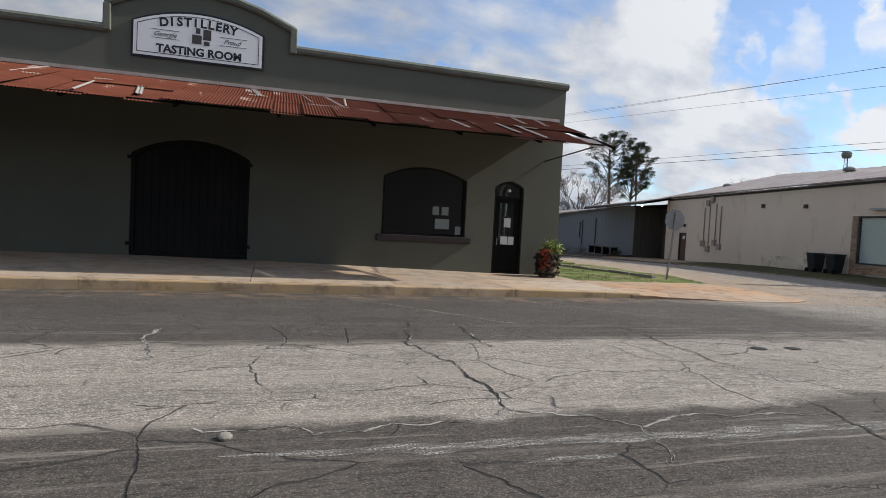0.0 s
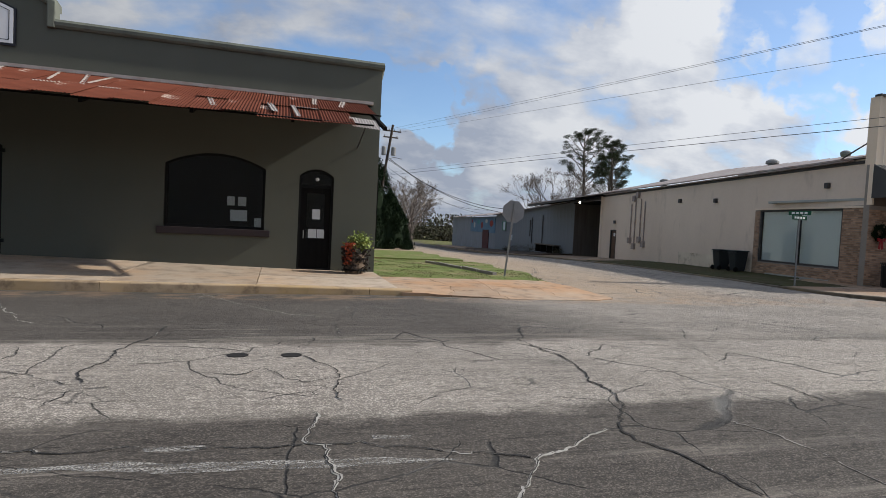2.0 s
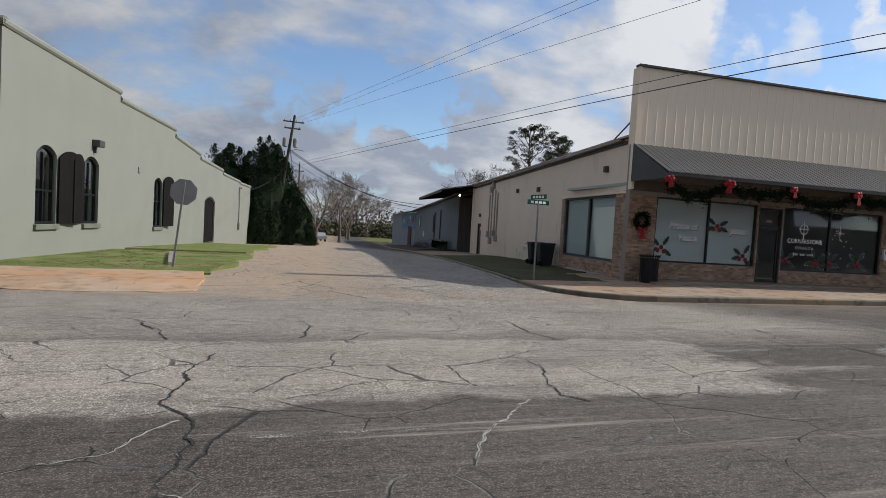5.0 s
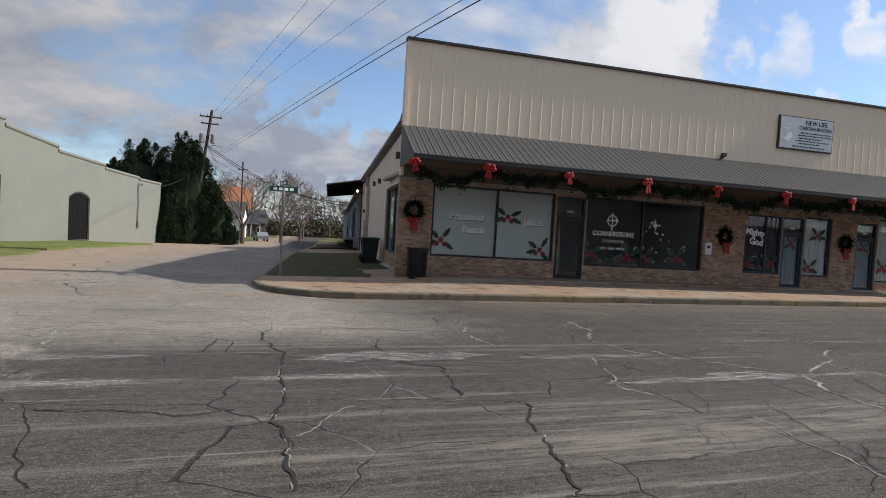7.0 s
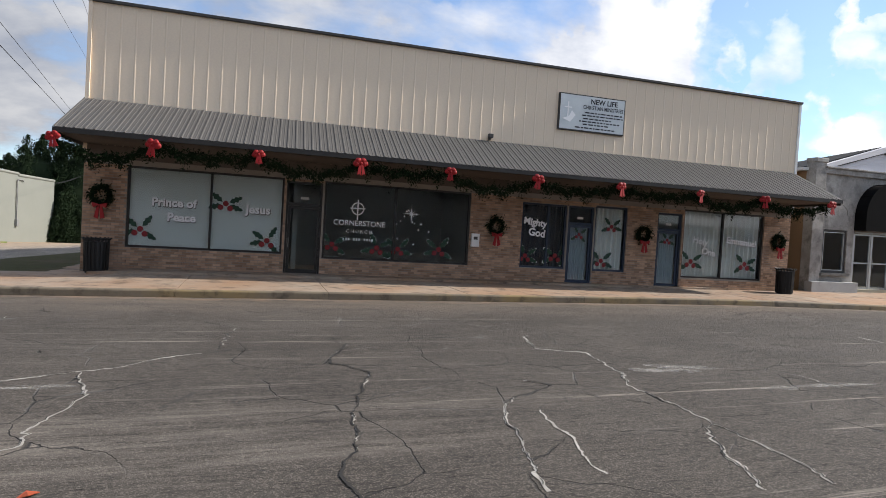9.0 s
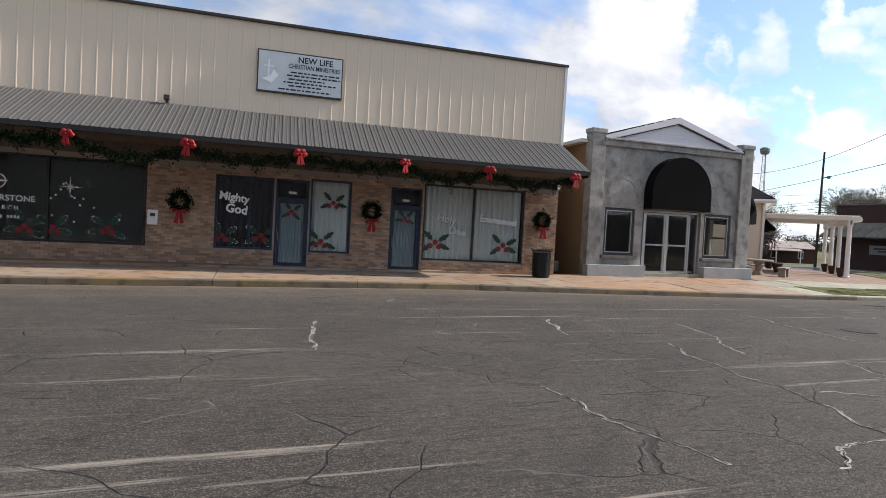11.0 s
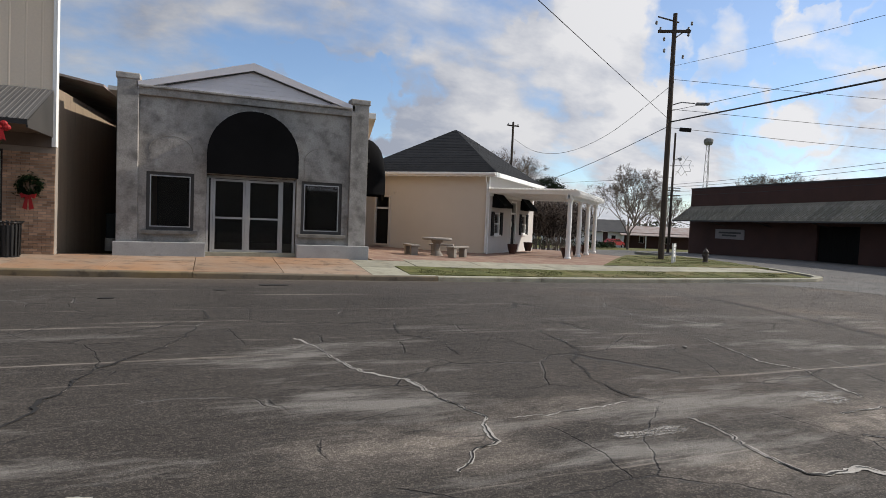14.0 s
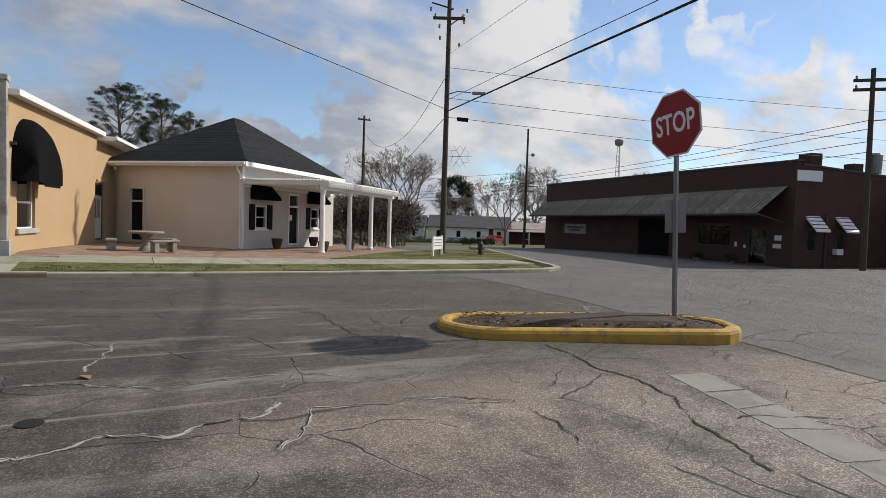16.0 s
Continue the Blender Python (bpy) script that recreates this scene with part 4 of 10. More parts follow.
pavement("pale concrete pavement at the edge of the patio", [62.4, 64.4], KERB_Y + 0.16, 15.9, CONCRETE_PALE)
corner = [(24.95, 17.0), (24.85, 15.4), (25.05, 14.3), (25.5, 13.5), (26.2, 12.95), (27.2, 12.72), (28.4, KERB_Y)]
kerb("grimy concrete kerb with worn yellow paint round the corner", corner + [(x, KERB_Y) for x in (32.2, 35.6, 39.3, 42.7, 46.2, 49.5, 53.3, 57.6, 62.4, 64.4)], lambda x, y: walk_z(x, max(y, KERB_Y)) + 0.004, KERB)
kerb("low mossy kerb along the side street", [(SIDE_E(y) - 0.15, y) for y in (60, 52, 45, 38, 34, 30, 26, 23, 20, 17.0)], lambda x, y: walk_z(x, y) - 0.03, KERB)
cpave = thing("pavement", "worn concrete corner pavement", "pavement", kind="structure")
bm = bmesh.new()
ring = [(25.1, 17.0), (25.01, 15.4), (25.2, 14.4), (25.6, 13.65), (26.25, 13.12), (27.25, 12.88), (28.4, KERB_Y + 0.16), (28.39, 16.5), (28.39, 17.0)]
top = [bm.verts.new((x, y, walk_z(x, y))) for x, y in ring]
low = [bm.verts.new((x, y, walk_z(x, y) - 0.3)) for x, y in ring]
bm.faces.new(top)
for i in range(len(ring)):
    bm.faces.new((top[i], low[i], low[(i + 1) % len(ring)], top[(i + 1) % len(ring)]))
part("slab", bm, CONCRETE_WET, cpave)
sheet("slab", lambda y: 28.4, lambda y: 29.5 + 0.105 * (y - 16.5), 17.42, 20.0, walk_z, 1.0, CONCRETE_WET, cpave)
verge = tagged(sheet("lawn", lambda y: SIDE_E(y) + 0.02, lambda y: 29.3 + 0.105 * (y - 16.5) - (0.9 if y < 20 else 0.0), 17.05, 35, lambda x, y: walk_z(x, y) + 0.02 * noise.noise((x, y, 2)), 0.9, GRASS_MUD_SHADE), "muddy grass strip along the beige wall, coloured darker for its shade", "lawn", kind="structure")
yard = tagged(sheet("loading_apron", lambda y: SIDE_E(y) + 0.02, lambda y: 29.9 + 0.105 * (y - 16.5), 35.1, 100, lambda x, y: walk_z(x, y) - 0.02, 2.0, CONCRETE_WET), "grubby concrete apron before the loading bays", "pavement", kind="structure")
# patio and lawns by the cream house
patio = tagged(sheet("patio", 63.2, 80.5, 15.9, 34, lambda x, y: walk_z(x, y) + 0.01, 1.2, PATIO), "salmon brick patio with sandy joints", "patio", kind="structure")
kerb("pale concrete kerb round the lawn corner", [(64.4, KERB_Y), (68, KERB_Y), (72, KERB_Y), (76, KERB_Y), (79.5, KERB_Y), (81.3, 12.85), (82.3, 13.25), (82.7, 13.9), (83.3, 16.0), (84.6, 19.5), (88, 27), (92, 36)], lambda x, y: walk_z(x, max(y, KERB_Y)) + 0.004, CONCRETE_PALE, width=0.3)
strip = tagged(sheet("lawn", 63.6, lambda y: 81.2 + (y - 13.0) * 0.3, 13.0, 14.6, lambda x, y: walk_z(x, y) + 0.015 + 0.02 * noise.noise((x, y, 3)), 0.4, GRASS_DRY), "strip of dry winter grass between kerb and path", "lawn", kind="structure")
path = thing("pavement", "pale concrete path between two strips of grass", "pavement", kind="structure")
for a, b in zip(range(64, 82, 3), range(67, 85, 3)):
    sheet("slab", a + 0.01 + (0.4 if a == 64 else 0), min(b, 82.6) - 0.01, 14.62, 16.3, lambda x, y: walk_z(x, y) + 0.012, 1.0, CONCRETE_PALE, path)
lawn_c = tagged(sheet("lawn", lambda y: 73.2 + (y - 16.3) * 0.95, lambda y: 82.9 + (y - 16.3) * 0.42, 16.32, 26.0, lambda x, y: walk_z(x, y) + 0.03 + 0.03 * noise.noise((x, y, 9)), 0.6, GRASS_DRY), "tufted dry lawn in front of the pergola", "lawn", kind="structure")

# ---- the green building with the rusty awning ----
green = thing("commercial_building", "grey-green stucco corner building with stepped parapet and arched openings", "building")
FY = 18.6
gate_o = arched(-4.05, -0.78, 0.22, 3.24, 3.72)
dwin_o = arched(3.34, 6.22, 1.2, 3.1, 3.48)
ddoor_o = arched(7.24, 8.32, -0.03, 2.98, 3.21)
top = [(9.72, -0.6), (9.72, 6.66), (0.35, 6.66), (0.35, 7.3)]
top += [(0.1, 7.42), (-0.6, 7.72), (-1.3, 7.92), (-2.1, 8.03), (-2.9, 7.99), (-3.7, 7.83), (-4.3, 7.6), (-4.75, 7.38)]
top += [(-4.75, 6.68), (-24.0, 6.72), (-24.0, -0.6)]
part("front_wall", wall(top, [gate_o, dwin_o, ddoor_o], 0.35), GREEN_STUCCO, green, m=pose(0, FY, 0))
SA = math.degrees(math.atan(0.112))
SM = pose(9.72, FY, 0, 0, 0, 90 - SA)          # x runs along the side wall, y points into the building
steps = [(0.0, 8.8, 6.66, 6.6), (8.8, 17.2, 6.3, 6.3), (17.2, 23.3, 5.95, 5.57), (23.3, 31.0, 5.31, 5.12), (31.0, 38.9, 4.88, 4.74), (38.9, 45.6, 4.62, 4.6)]
side_top = []
for a, b, za, zb in steps:
    side_top += [(a, za), (b, zb)]
swin = [arched(2.0, 3.35, 0.98, 3.25, 3.55), arched(5.45, 6.8, 0.98, 3.25, 3.55), arched(13.7, 15.1, 0.75, 3.05, 3.32)]
sdoor = arched(25.0, 28.4, -0.62, 2.45, 2.85)
out = [(0.0, -0.6)] + [(45.6, -2.6)] + side_top[::-1]
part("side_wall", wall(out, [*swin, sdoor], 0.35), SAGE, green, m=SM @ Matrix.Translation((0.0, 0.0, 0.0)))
# back and roof close the shell
bm = bmesh.new()
box(bm, -24.0, 13.9, 62.0, 62.3, -2.6, 4.3)
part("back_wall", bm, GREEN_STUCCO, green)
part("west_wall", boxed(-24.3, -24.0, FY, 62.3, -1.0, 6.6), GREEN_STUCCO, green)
bm = bmesh.new()
prism(bm, [(FY + 0.35, 6.15), (FY + 0.35, 6.3), (62.3, 4.3), (62.3, 4.15)], "x", -24.0, 9.5)
part("roof", bm, OLD_METAL, green)
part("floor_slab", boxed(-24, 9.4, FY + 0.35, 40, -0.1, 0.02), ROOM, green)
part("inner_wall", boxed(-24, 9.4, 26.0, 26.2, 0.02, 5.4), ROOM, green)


def coping(parent, pts, half, m, material):
    """A rounded coping that follows a line of (x, z) points along a wall's top."""
    bm = bmesh.new()
    prof = [(-half, -0.12), (-half - 0.05, -0.06), (-half - 0.06, 0.03), (-half, 0.11), (half * 0.2, 0.14), (half + 0.25, 0.08), (half + 0.25, -0.12)]
    rings = [[bm.verts.new((x, p[0] + 0.1, z + p[1])) for p in prof] for x, z in pts]
    k = len(prof)
    for u, w in zip(rings, rings[1:]):
        for i in range(k):
            bm.faces.new((u[i], w[i], w[(i + 1) % k], u[(i + 1) % k]))
    bm.faces.new(rings[0])
    bm.faces.new(rings[-1][::-1])
    return part("coping", bm, material, parent, m=m)


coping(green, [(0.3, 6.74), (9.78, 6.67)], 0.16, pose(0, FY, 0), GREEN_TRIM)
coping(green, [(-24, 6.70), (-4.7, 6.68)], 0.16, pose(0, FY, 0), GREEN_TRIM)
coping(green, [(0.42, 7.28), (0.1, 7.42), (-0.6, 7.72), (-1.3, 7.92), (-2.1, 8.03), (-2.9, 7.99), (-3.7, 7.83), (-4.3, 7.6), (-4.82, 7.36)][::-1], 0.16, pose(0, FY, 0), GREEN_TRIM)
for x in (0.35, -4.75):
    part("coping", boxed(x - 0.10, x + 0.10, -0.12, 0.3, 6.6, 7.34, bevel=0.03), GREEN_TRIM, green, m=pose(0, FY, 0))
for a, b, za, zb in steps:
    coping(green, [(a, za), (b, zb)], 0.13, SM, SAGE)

# gate of dark boards
gate = thing("gate", "closed black arched double gate of vertical boards", "gate", pose(0, FY, 0))
part("gate_frame", frame_of(gate_o, 0.1, 0.06, 0.2), BLACK_PAINT, gate)
for i in range(14):
    x0 = -3.95 + i * 3.07 / 14
    xm = x0 + 0.11 + 2.415
    zt = 3.66 - (abs(xm) / 1.55) ** 2 * 0.46
    part("board", boxed(x0 + 0.004, x0 + 0.215, 0.16, 0.2, 0.24, zt, bevel=0.006), BLACK_PAINT, gate)
for z in (0.55, 3.05):
    for x in (-4.05, -0.78):
        part("hinge", boxed(x - 0.09, x + 0.07, -0.03, 0.1, z, z + 0.1), BLACK_PAINT, gate)
# shop window
win = thing("window", "dark arched shop window with a thick painted sill", "window", pose(0, FY, 0), kind="structure")
part("window_frame", frame_of(dwin_o, 0.08, 0.1, 0.2), BLACK_PAINT, win)
glazed("pane", pane(dwin_o, 0.15), win)
part("window_sill", boxed(3.17, 6.4, -0.12, 0.14, 0.99, 1.2, bevel=0.02), mat("plum_brown_paint", (0.04, 0.028, 0.03), (0.03, 0.022, 0.023), 0.7, 2.0, 30.0, 0.2), win)
for x, z, w, h in ((5.1, 1.92, 0.22, 0.28), (5.42, 1.92, 0.24, 0.28), (5.2, 1.45, 0.5, 0.34), (5.92, 1.28, 0.2, 0.28)):
    part("notice", boxed(x, x + w, 0.2, 0.206, z, z + h), PAPER, win)
shelf = thing("display_table", "dim wooden display table behind the shop window", "table", pose(4.6, 20.2, 0.02))
part("tabletop", boxed(-1.2, 1.2, -0.35, 0.35, 0.9, 0.96, bevel=0.01), BARREL, shelf)
for x in (-1.1, 1.1):
    for y in (-0.28, 0.28):
        part("leg", boxed(x - 0.04, x + 0.04, y - 0.04, y + 0.04, 0, 0.9), BARREL, shelf)
# door with transom
door = thing("door", "black arched door with glass and white notices", "door", pose(0, FY, 0), kind="structure")
part("door_frame", frame_of(ddoor_o, 0.07, 0.05, 0.2), BLACK_PAINT, door)
leaf = part("door_leaf", wall(rect(7.31, 8.25, -0.02, 2.62), [rect(7.5, 8.06, 1.0, 2.45)], 0.05), DARK_WOOD, door, m=pose(0, 0.12, 0))
glazed("pane", boxed(7.5, 8.06, 0.14, 0.15, 1.0, 2.45), door)
part("transom_bar", boxed(7.31, 8.25, 0.1, 0.18, 2.62, 2.7), BLACK_PAINT, door)
glazed("pane", pane(arched(7.31, 8.25, 2.7, 2.96, 3.14), 0.14), door)
part("door_handle", tube(bmesh.new(), (7.42, 0.06, 1.0), (7.42, 0.06, 1.25), 0.015), STEEL, door)
part("transom_lamp", lathe(bmesh.new(), [(0.02, 0), (0.06, 0.02), (0.06, 0.08), (0.02, 0.11)], 12, (7.8, 0.08, 2.84)), PAPER, door)
for x, z, w, h in ((7.68, 1.62, 0.24, 0.32), (7.57, 1.02, 0.26, 0.28), (7.85, 1.02, 0.22, 0.28)):
    part("notice", boxed(x, x + w, 0.105, 0.115, z, z + h), PAPER, door)
# arched sign
sign = thing("wall_sign", "white arched tasting room sign with a dark border", "sign", pose(0, FY, 0))
so = arched(-4.13, -0.5, 5.98, 7.0, 7.42, 14)
part("border", prism(bmesh.new(), so, "y", -0.05, 0.0), INK, sign)
si = arched(-4.07, -0.56, 6.04, 6.98, 7.36, 14)
part("board", prism(bmesh.new(), si, "y", -0.062, -0.051), SIGN_WHITE, sign)
part("inner_line", frame_of(arched(-3.98, -0.65, 6.12, 6.93, 7.29, 14), 0.018, -0.066, -0.061), INK, sign)
for i, ch in enumerate("DISTILLERY"):
    u = (i - 4.5) / 4.5
    words(ch, 0.34, INK, sign, pose(-2.33 + u * 0.95, -0.064, 7.11 - 0.09 * u * u, 0, u * 6, 0), bold=0.012)
words("TASTING ROOM", 0.315, INK, sign, pose(-2.3, -0.064, 6.27), bold=0.012)
for x, t in ((-3.25, "Georgia"), (-1.42, "Proud")):
    words(t, 0.19, DARK_TRIM, sign, pose(x, -0.064, 6.68), shear=0.4)
for x, z, w, h in ((-2.52, 6.52, 0.26, 0.26), (-2.22, 6.66, 0.22, 0.3), (-2.2, 6.5, 0.16, 0.12), (-2.42, 6.82, 0.12, 0.16)):
    part("emblem", boxed(x, x + w, -0.068, -0.062, z, z + h), DARK_TRIM, sign)
for z in (6.56, 6.80):
    for x in (-3.6, -1.75):
        part("rule", boxed(x, x + 0.75, -0.066, -0.062, z, z + 0.012), DARK_TRIM, sign)
# rusty awning
AW_Y, AW_T, AW_B = 14.42, 5.4, 4.08
awn = thing("awning", "sagging rust-red corrugated iron awning along the front", "awning")


def corrugated(w, l, pitch=0.076, amp=0.011, seg=4):
    bm = bmesh.new()
    n = int(w / pitch * seg)
    r = [[bm.verts.new((w * i / n, -l * k, amp * math.sin(2 * math.pi * i / seg))) for i in range(n + 1)] for k in (0, 0.5, 1)]
    r2 = [[bm.verts.new((w * i / n, -l * k, amp * math.sin(2 * math.pi * i / seg) - 0.004)) for i in range(n + 1)] for k in (0, 0.5, 1)]
    for g, flip in ((r, False), (r2, True)):
        for a, b in zip(g, g[1:]):
            for i in range(n):
                f = (a[i], b[i], b[i + 1], a[i + 1])
                bm.faces.new(f[::-1] if flip else f)
    for i in range(n):
        bm.faces.new((r[-1][i], r2[-1][i], r2[-1][i + 1], r[-1][i + 1]))
    return bm


run = math.hypot(FY - AW_Y, AW_T - AW_B)
slope = math.degrees(math.atan2(AW_T - AW_B, FY - AW_Y))
rs = random.Random(4)
x = -23.6
first = {}
while x < 8.9:
    w = 0.84
    for k, (a, l) in enumerate(((0.0, run * 0.56), (run * 0.52, run * (0.49 + 0.012 * math.sin(x * 2.1))))):
        key = (k,)
        if k == 1 and x > 7.7:
            continue
        mm = Matrix.Translation((x, FY - 0.02, AW_T)) @ pose(0, 0, 0, slope + rs.uniform(-0.8, 0.8), rs.uniform(-0.6, 0.6), 0) @ Matrix.Translation((0, -a, 0.012 * (1 - k) + rs.uniform(0, 0.012)))
        if key not in first:
            ob = part("sheet", corrugated(w, l), RUST, awn, m=mm)
            first[key] = ob.data
        else:
            share("sheet", first[key], awn, mm)
    x += 0.78
x = -23.2
while x < 8.6:
    row_ = rs.randint(0, 1)
    key = (row_, rs.randint(0, 2))
    wide_, long_ = (0.07, 0.11, 0.16)[key[1]], run * (0.42, 0.46, 0.34)[key[1]]
    part("overlap_strip", corrugated(wide_, long_), ZINC, awn, "pale bare zinc overlap", m=Matrix.Translation((x, FY - 0.02, AW_T + 0.035)) @ pose(0, 0, 0, slope, 0, rs.uniform(-9, 12)) @ Matrix.Translation((0, -run * (0.04 if row_ == 0 else 0.53), 0)))
    if rs.random() < 0.35:
        part("overlap_strip", corrugated(rs.uniform(0.4, 0.7), 0.09), ZINC, awn, "pale bare zinc overlap", m=Matrix.Translation((x + 0.1, FY - 0.02, AW_T + 0.035)) @ pose(0, 0, 0, slope, 0, rs.uniform(-5, 5)) @ Matrix.Translation((0, -run * rs.uniform(0.3, 0.6), 0)))
    x += rs.choice((0.78, 0.78, 1.56)) + rs.uniform(-0.15, 0.15)
part("end_sheet", corrugated(0.72, 1.2), ZINC, awn, "loose zinc end sheet", m=Matrix.Translation((8.36, 15.5, 4.42)) @ pose(0, 0, 0, slope + 3, 3, 0))
for x in np.arange(-23, 9.6, 2.3):
    part("rafter", boxed(-0.04, 0.04, -run + 0.05, 0, -0.13, -0.03, m=Matrix.Translation((x, FY, AW_T)) @ pose(0, 0, 0, slope, 0, 0)), DARK_WOOD, awn)
for k in (0.02, 0.5, 0.97):
    part("purlin", boxed(-23.5, 9.4 if k < 0.9 else 8.9, -run * k - 0.05, -run * k + 0.03, -0.05, -0.014, m=Matrix.Translation((0, FY, AW_T)) @ pose(0, 0, 0, slope, 0, 0)), DARK_WOOD, awn)
part("flashing", boxed(-23.6, 9.45, FY - 0.16, FY - 0.003, AW_T - 0.01, AW_T + 0.085), mat("pale_flashing", (0.50, 0.45, 0.42), (0.36, 0.28, 0.24), 0.7, 2.0, 30.0, 0.1), awn)
part("stay_rod", tube(bmesh.new(), (8.72, AW_Y + 0.25, AW_B - 0.02), (9.02, FY, 4.0), 0.022, n=8), DARK_TRIM, awn)
# side windows, shutters, door, pipe and light
for k, o in enumerate(swin):
    w = thing("window", "narrow arched window with dark shutter and concrete sill", "window", SM, kind="structure")
    part("window_frame", frame_of(o, 0.09, 0.08, 0.2), BLACK_PAINT, w)
    glazed("pane", pane(o, 0.14), w)
    xm = (o[0][0] + o[1][0]) / 2
    part("glazing_bar", boxed(xm - 0.03, xm + 0.03, 0.1, 0.18, o[0][1], 3.3), BLACK_PAINT, w)
    part("meeting_rail", boxed(o[0][0], o[1][0], 0.1, 0.18, 2.05, 2.12), BLACK_PAINT, w)
    part("window_sill", boxed(o[0][0] - 0.1, o[1][0] + 0.1, -0.1, 0.1, o[0][1] - 0.18, o[0][1], bevel=0.02), GREEN_TRIM, w)
    for sx, ang in (((o[0][0] - 0.03, 180 + 9),) if k == 1 else ((o[1][0] + 0.03, -8),)):
        sh = arched(0, 1.3, o[0][1] + 0.03, 3.2, 3.5)
        part("shutter", prism(bmesh.new(), sh, "y", -0.05, 0.0), DARK_WOOD, w, "black board shutter", m=pose(sx, -0.04, 0, 0, 0, ang))
dd = thing("door", "dark arched double door with plank leaves", "door", SM, kind="structure")
part("door_frame", frame_of(sdoor, 0.12, 0.05, 0.2), DARK_TRIM, dd)
for i in range(8):
    x0 = 25.12 + i * 0.395
    zt = 2.8 - (abs(x0 + 0.2 - 26.7) / 1.7) ** 2 * 0.42
    part("plank", boxed(x0 + 0.005, x0 + 0.39, 0.12, 0.17, -0.62, zt, bevel=0.006), DARK_WOOD, dd)
pipe = thing("downpipe", "grey downpipe with hopper and meter box on the green wall", "pipe", SM)
part("pipe", chain(bmesh.new(), [(39.6, -0.1, 4.1), (39.4, -0.1, 4.25), (38.7, -0.1, 4.2), (38.6, -0.1, 4.0), (38.6, -0.1, 0.2)], 0.06, 8), STEEL, pipe)
part("meter_box", boxed(38.45, 38.8, -0.22, 0, 0.2, 0.8, bevel=0.02), STEEL, pipe)
lamp = thing("wall_lamp", "small dark box lamp on the side wall", "lamp", SM)
part("housing", boxed(6.05, 6.55, -0.3, 0.0, 3.95, 4.2, bevel=0.03), DARK_TRIM, lamp)
part("bracket", boxed(6.2, 6.3, -0.1, 0, 3.7, 3.95), DARK_TRIM, lamp)
tagged(part("wall_vent", boxed(11.2, 11.5, -0.05, 0, 3.35, 3.6, bevel=0.01), STEEL, None, m=SM), "small square steel vent on the side wall", "vent")
edging = thing("lawn_edging", "low broken concrete edging strip in the lawn", "kerb", kind="structure")
for k in range(5):
    ya = 19.0 + k * 1.25
    part("edging_stone", boxed(-0.09, 0.09, 0.02, 1.22, -0.2, 0.1, bevel=0.02), STONE, edging, m=pose(14.15 - (ya - 19.0) * 0.15, ya, walk_z(13.5, ya) - 0.02, random.uniform(-1, 1), random.uniform(-4, 4), 8.5))

# ---- the storefront row with the metal awning ----
SHOP_ROOM = mat("pale_shop_interior", (0.42, 0.43, 0.40), (0.36, 0.37, 0.34), 0.9, 0.8, 12.0, 0.0)
# brown alley wall; the colour is darkened for shade between the buildings
ALLEY = mat("brown_wall_shade_tint", (0.30, 0.235, 0.165), (0.25, 0.19, 0.135), 0.8, 0.7, 20.0, 0.2, dirt=(0.17, 0.13, 0.09), stretch=(3, 3, 0.3))
# the front is laid out along x, then turned and tipped into its place
ROW_T = pose(29.16, 17.2, 0, 0, 0.5, -2.55) @ Matrix.Diagonal((0.983, 1, 1, 1)) @ Matrix.Translation((-29.35, -16.55, 0))
ROW_I = ROW_T.inverted()
known = set(bpy.data.objects)
NY = 16.55
row = thing("storefront_building", "single-storey brick storefront row under beige ribbed metal", "building")
NX0, NX1 = 29.35, 54.5
opens = {
    "w1": (30.49, 34.90, 0.78, 3.12), "d1": (34.98, 36.08, 0.13, 3.04), "w2": (36.14, 41.02, 0.70, 3.12),
    "w3": (42.92, 44.64, 0.72, 2.95), "d2": (44.70, 45.72, 0.15, 2.95), "w4": (45.77, 47.08, 0.70, 3.02),
    "d3": (48.38, 49.44, 0.15, 2.95), "w5": (49.52, 53.22, 0.60, 3.15),
}
holes = [rect(*opens[k]) for k in ("w1", "d1", "w2", "w3", "d2", "w4", "d3", "w5")]
part("front_wall", wall(rect(NX0, NX1, -0.6, 4.9), holes, 0.25), MORTAR, row, m=pose(0, NY, 0))
# dark wood strip whose colour also stands in for the soffit's shadow
part("soffit_shade_board", boxed(NX0 + 0.09, NX1 - 0.09, -0.094, -0.003, 3.27, 3.635), mat("soffit_shade_brown", (0.15, 0.12, 0.10), (0.10, 0.08, 0.068), 0.8, 1.5, 40.0, 0.2), row, m=pose(0, NY, 0))
# brick facing: courses laid round the openings
BL, BH, BD = 0.205, 0.062, 0.022
bricks, more = [], []
for j in range(40):
    z = 0.10 + j * 0.0755
    if z + BH > 3.25:
        break
    x = NX0 + 0.01 - (0.11 if j % 2 else 0.0)
    while x < NX1 - 0.02:
        a, b = max(x, NX0 + 0.01), min(x + BL, NX1 - 0.01)
        for o in opens.values():
            if z + BH > o[2] and z < o[3] + 0.0:
                if o[0] <= a < o[1]:
                    a = min(o[1] + 0.005, b)
                if o[0] < b <= o[1]:
                    b = max(o[0] - 0.005, a)
        if b - a > 0.05:
            (bricks if 35.8 < a < 43.0 and z < 0.7 and b - a > 0.19 and len(bricks) < 290 else more).append((a, b, z))
        x += BL + 0.011
bme = None
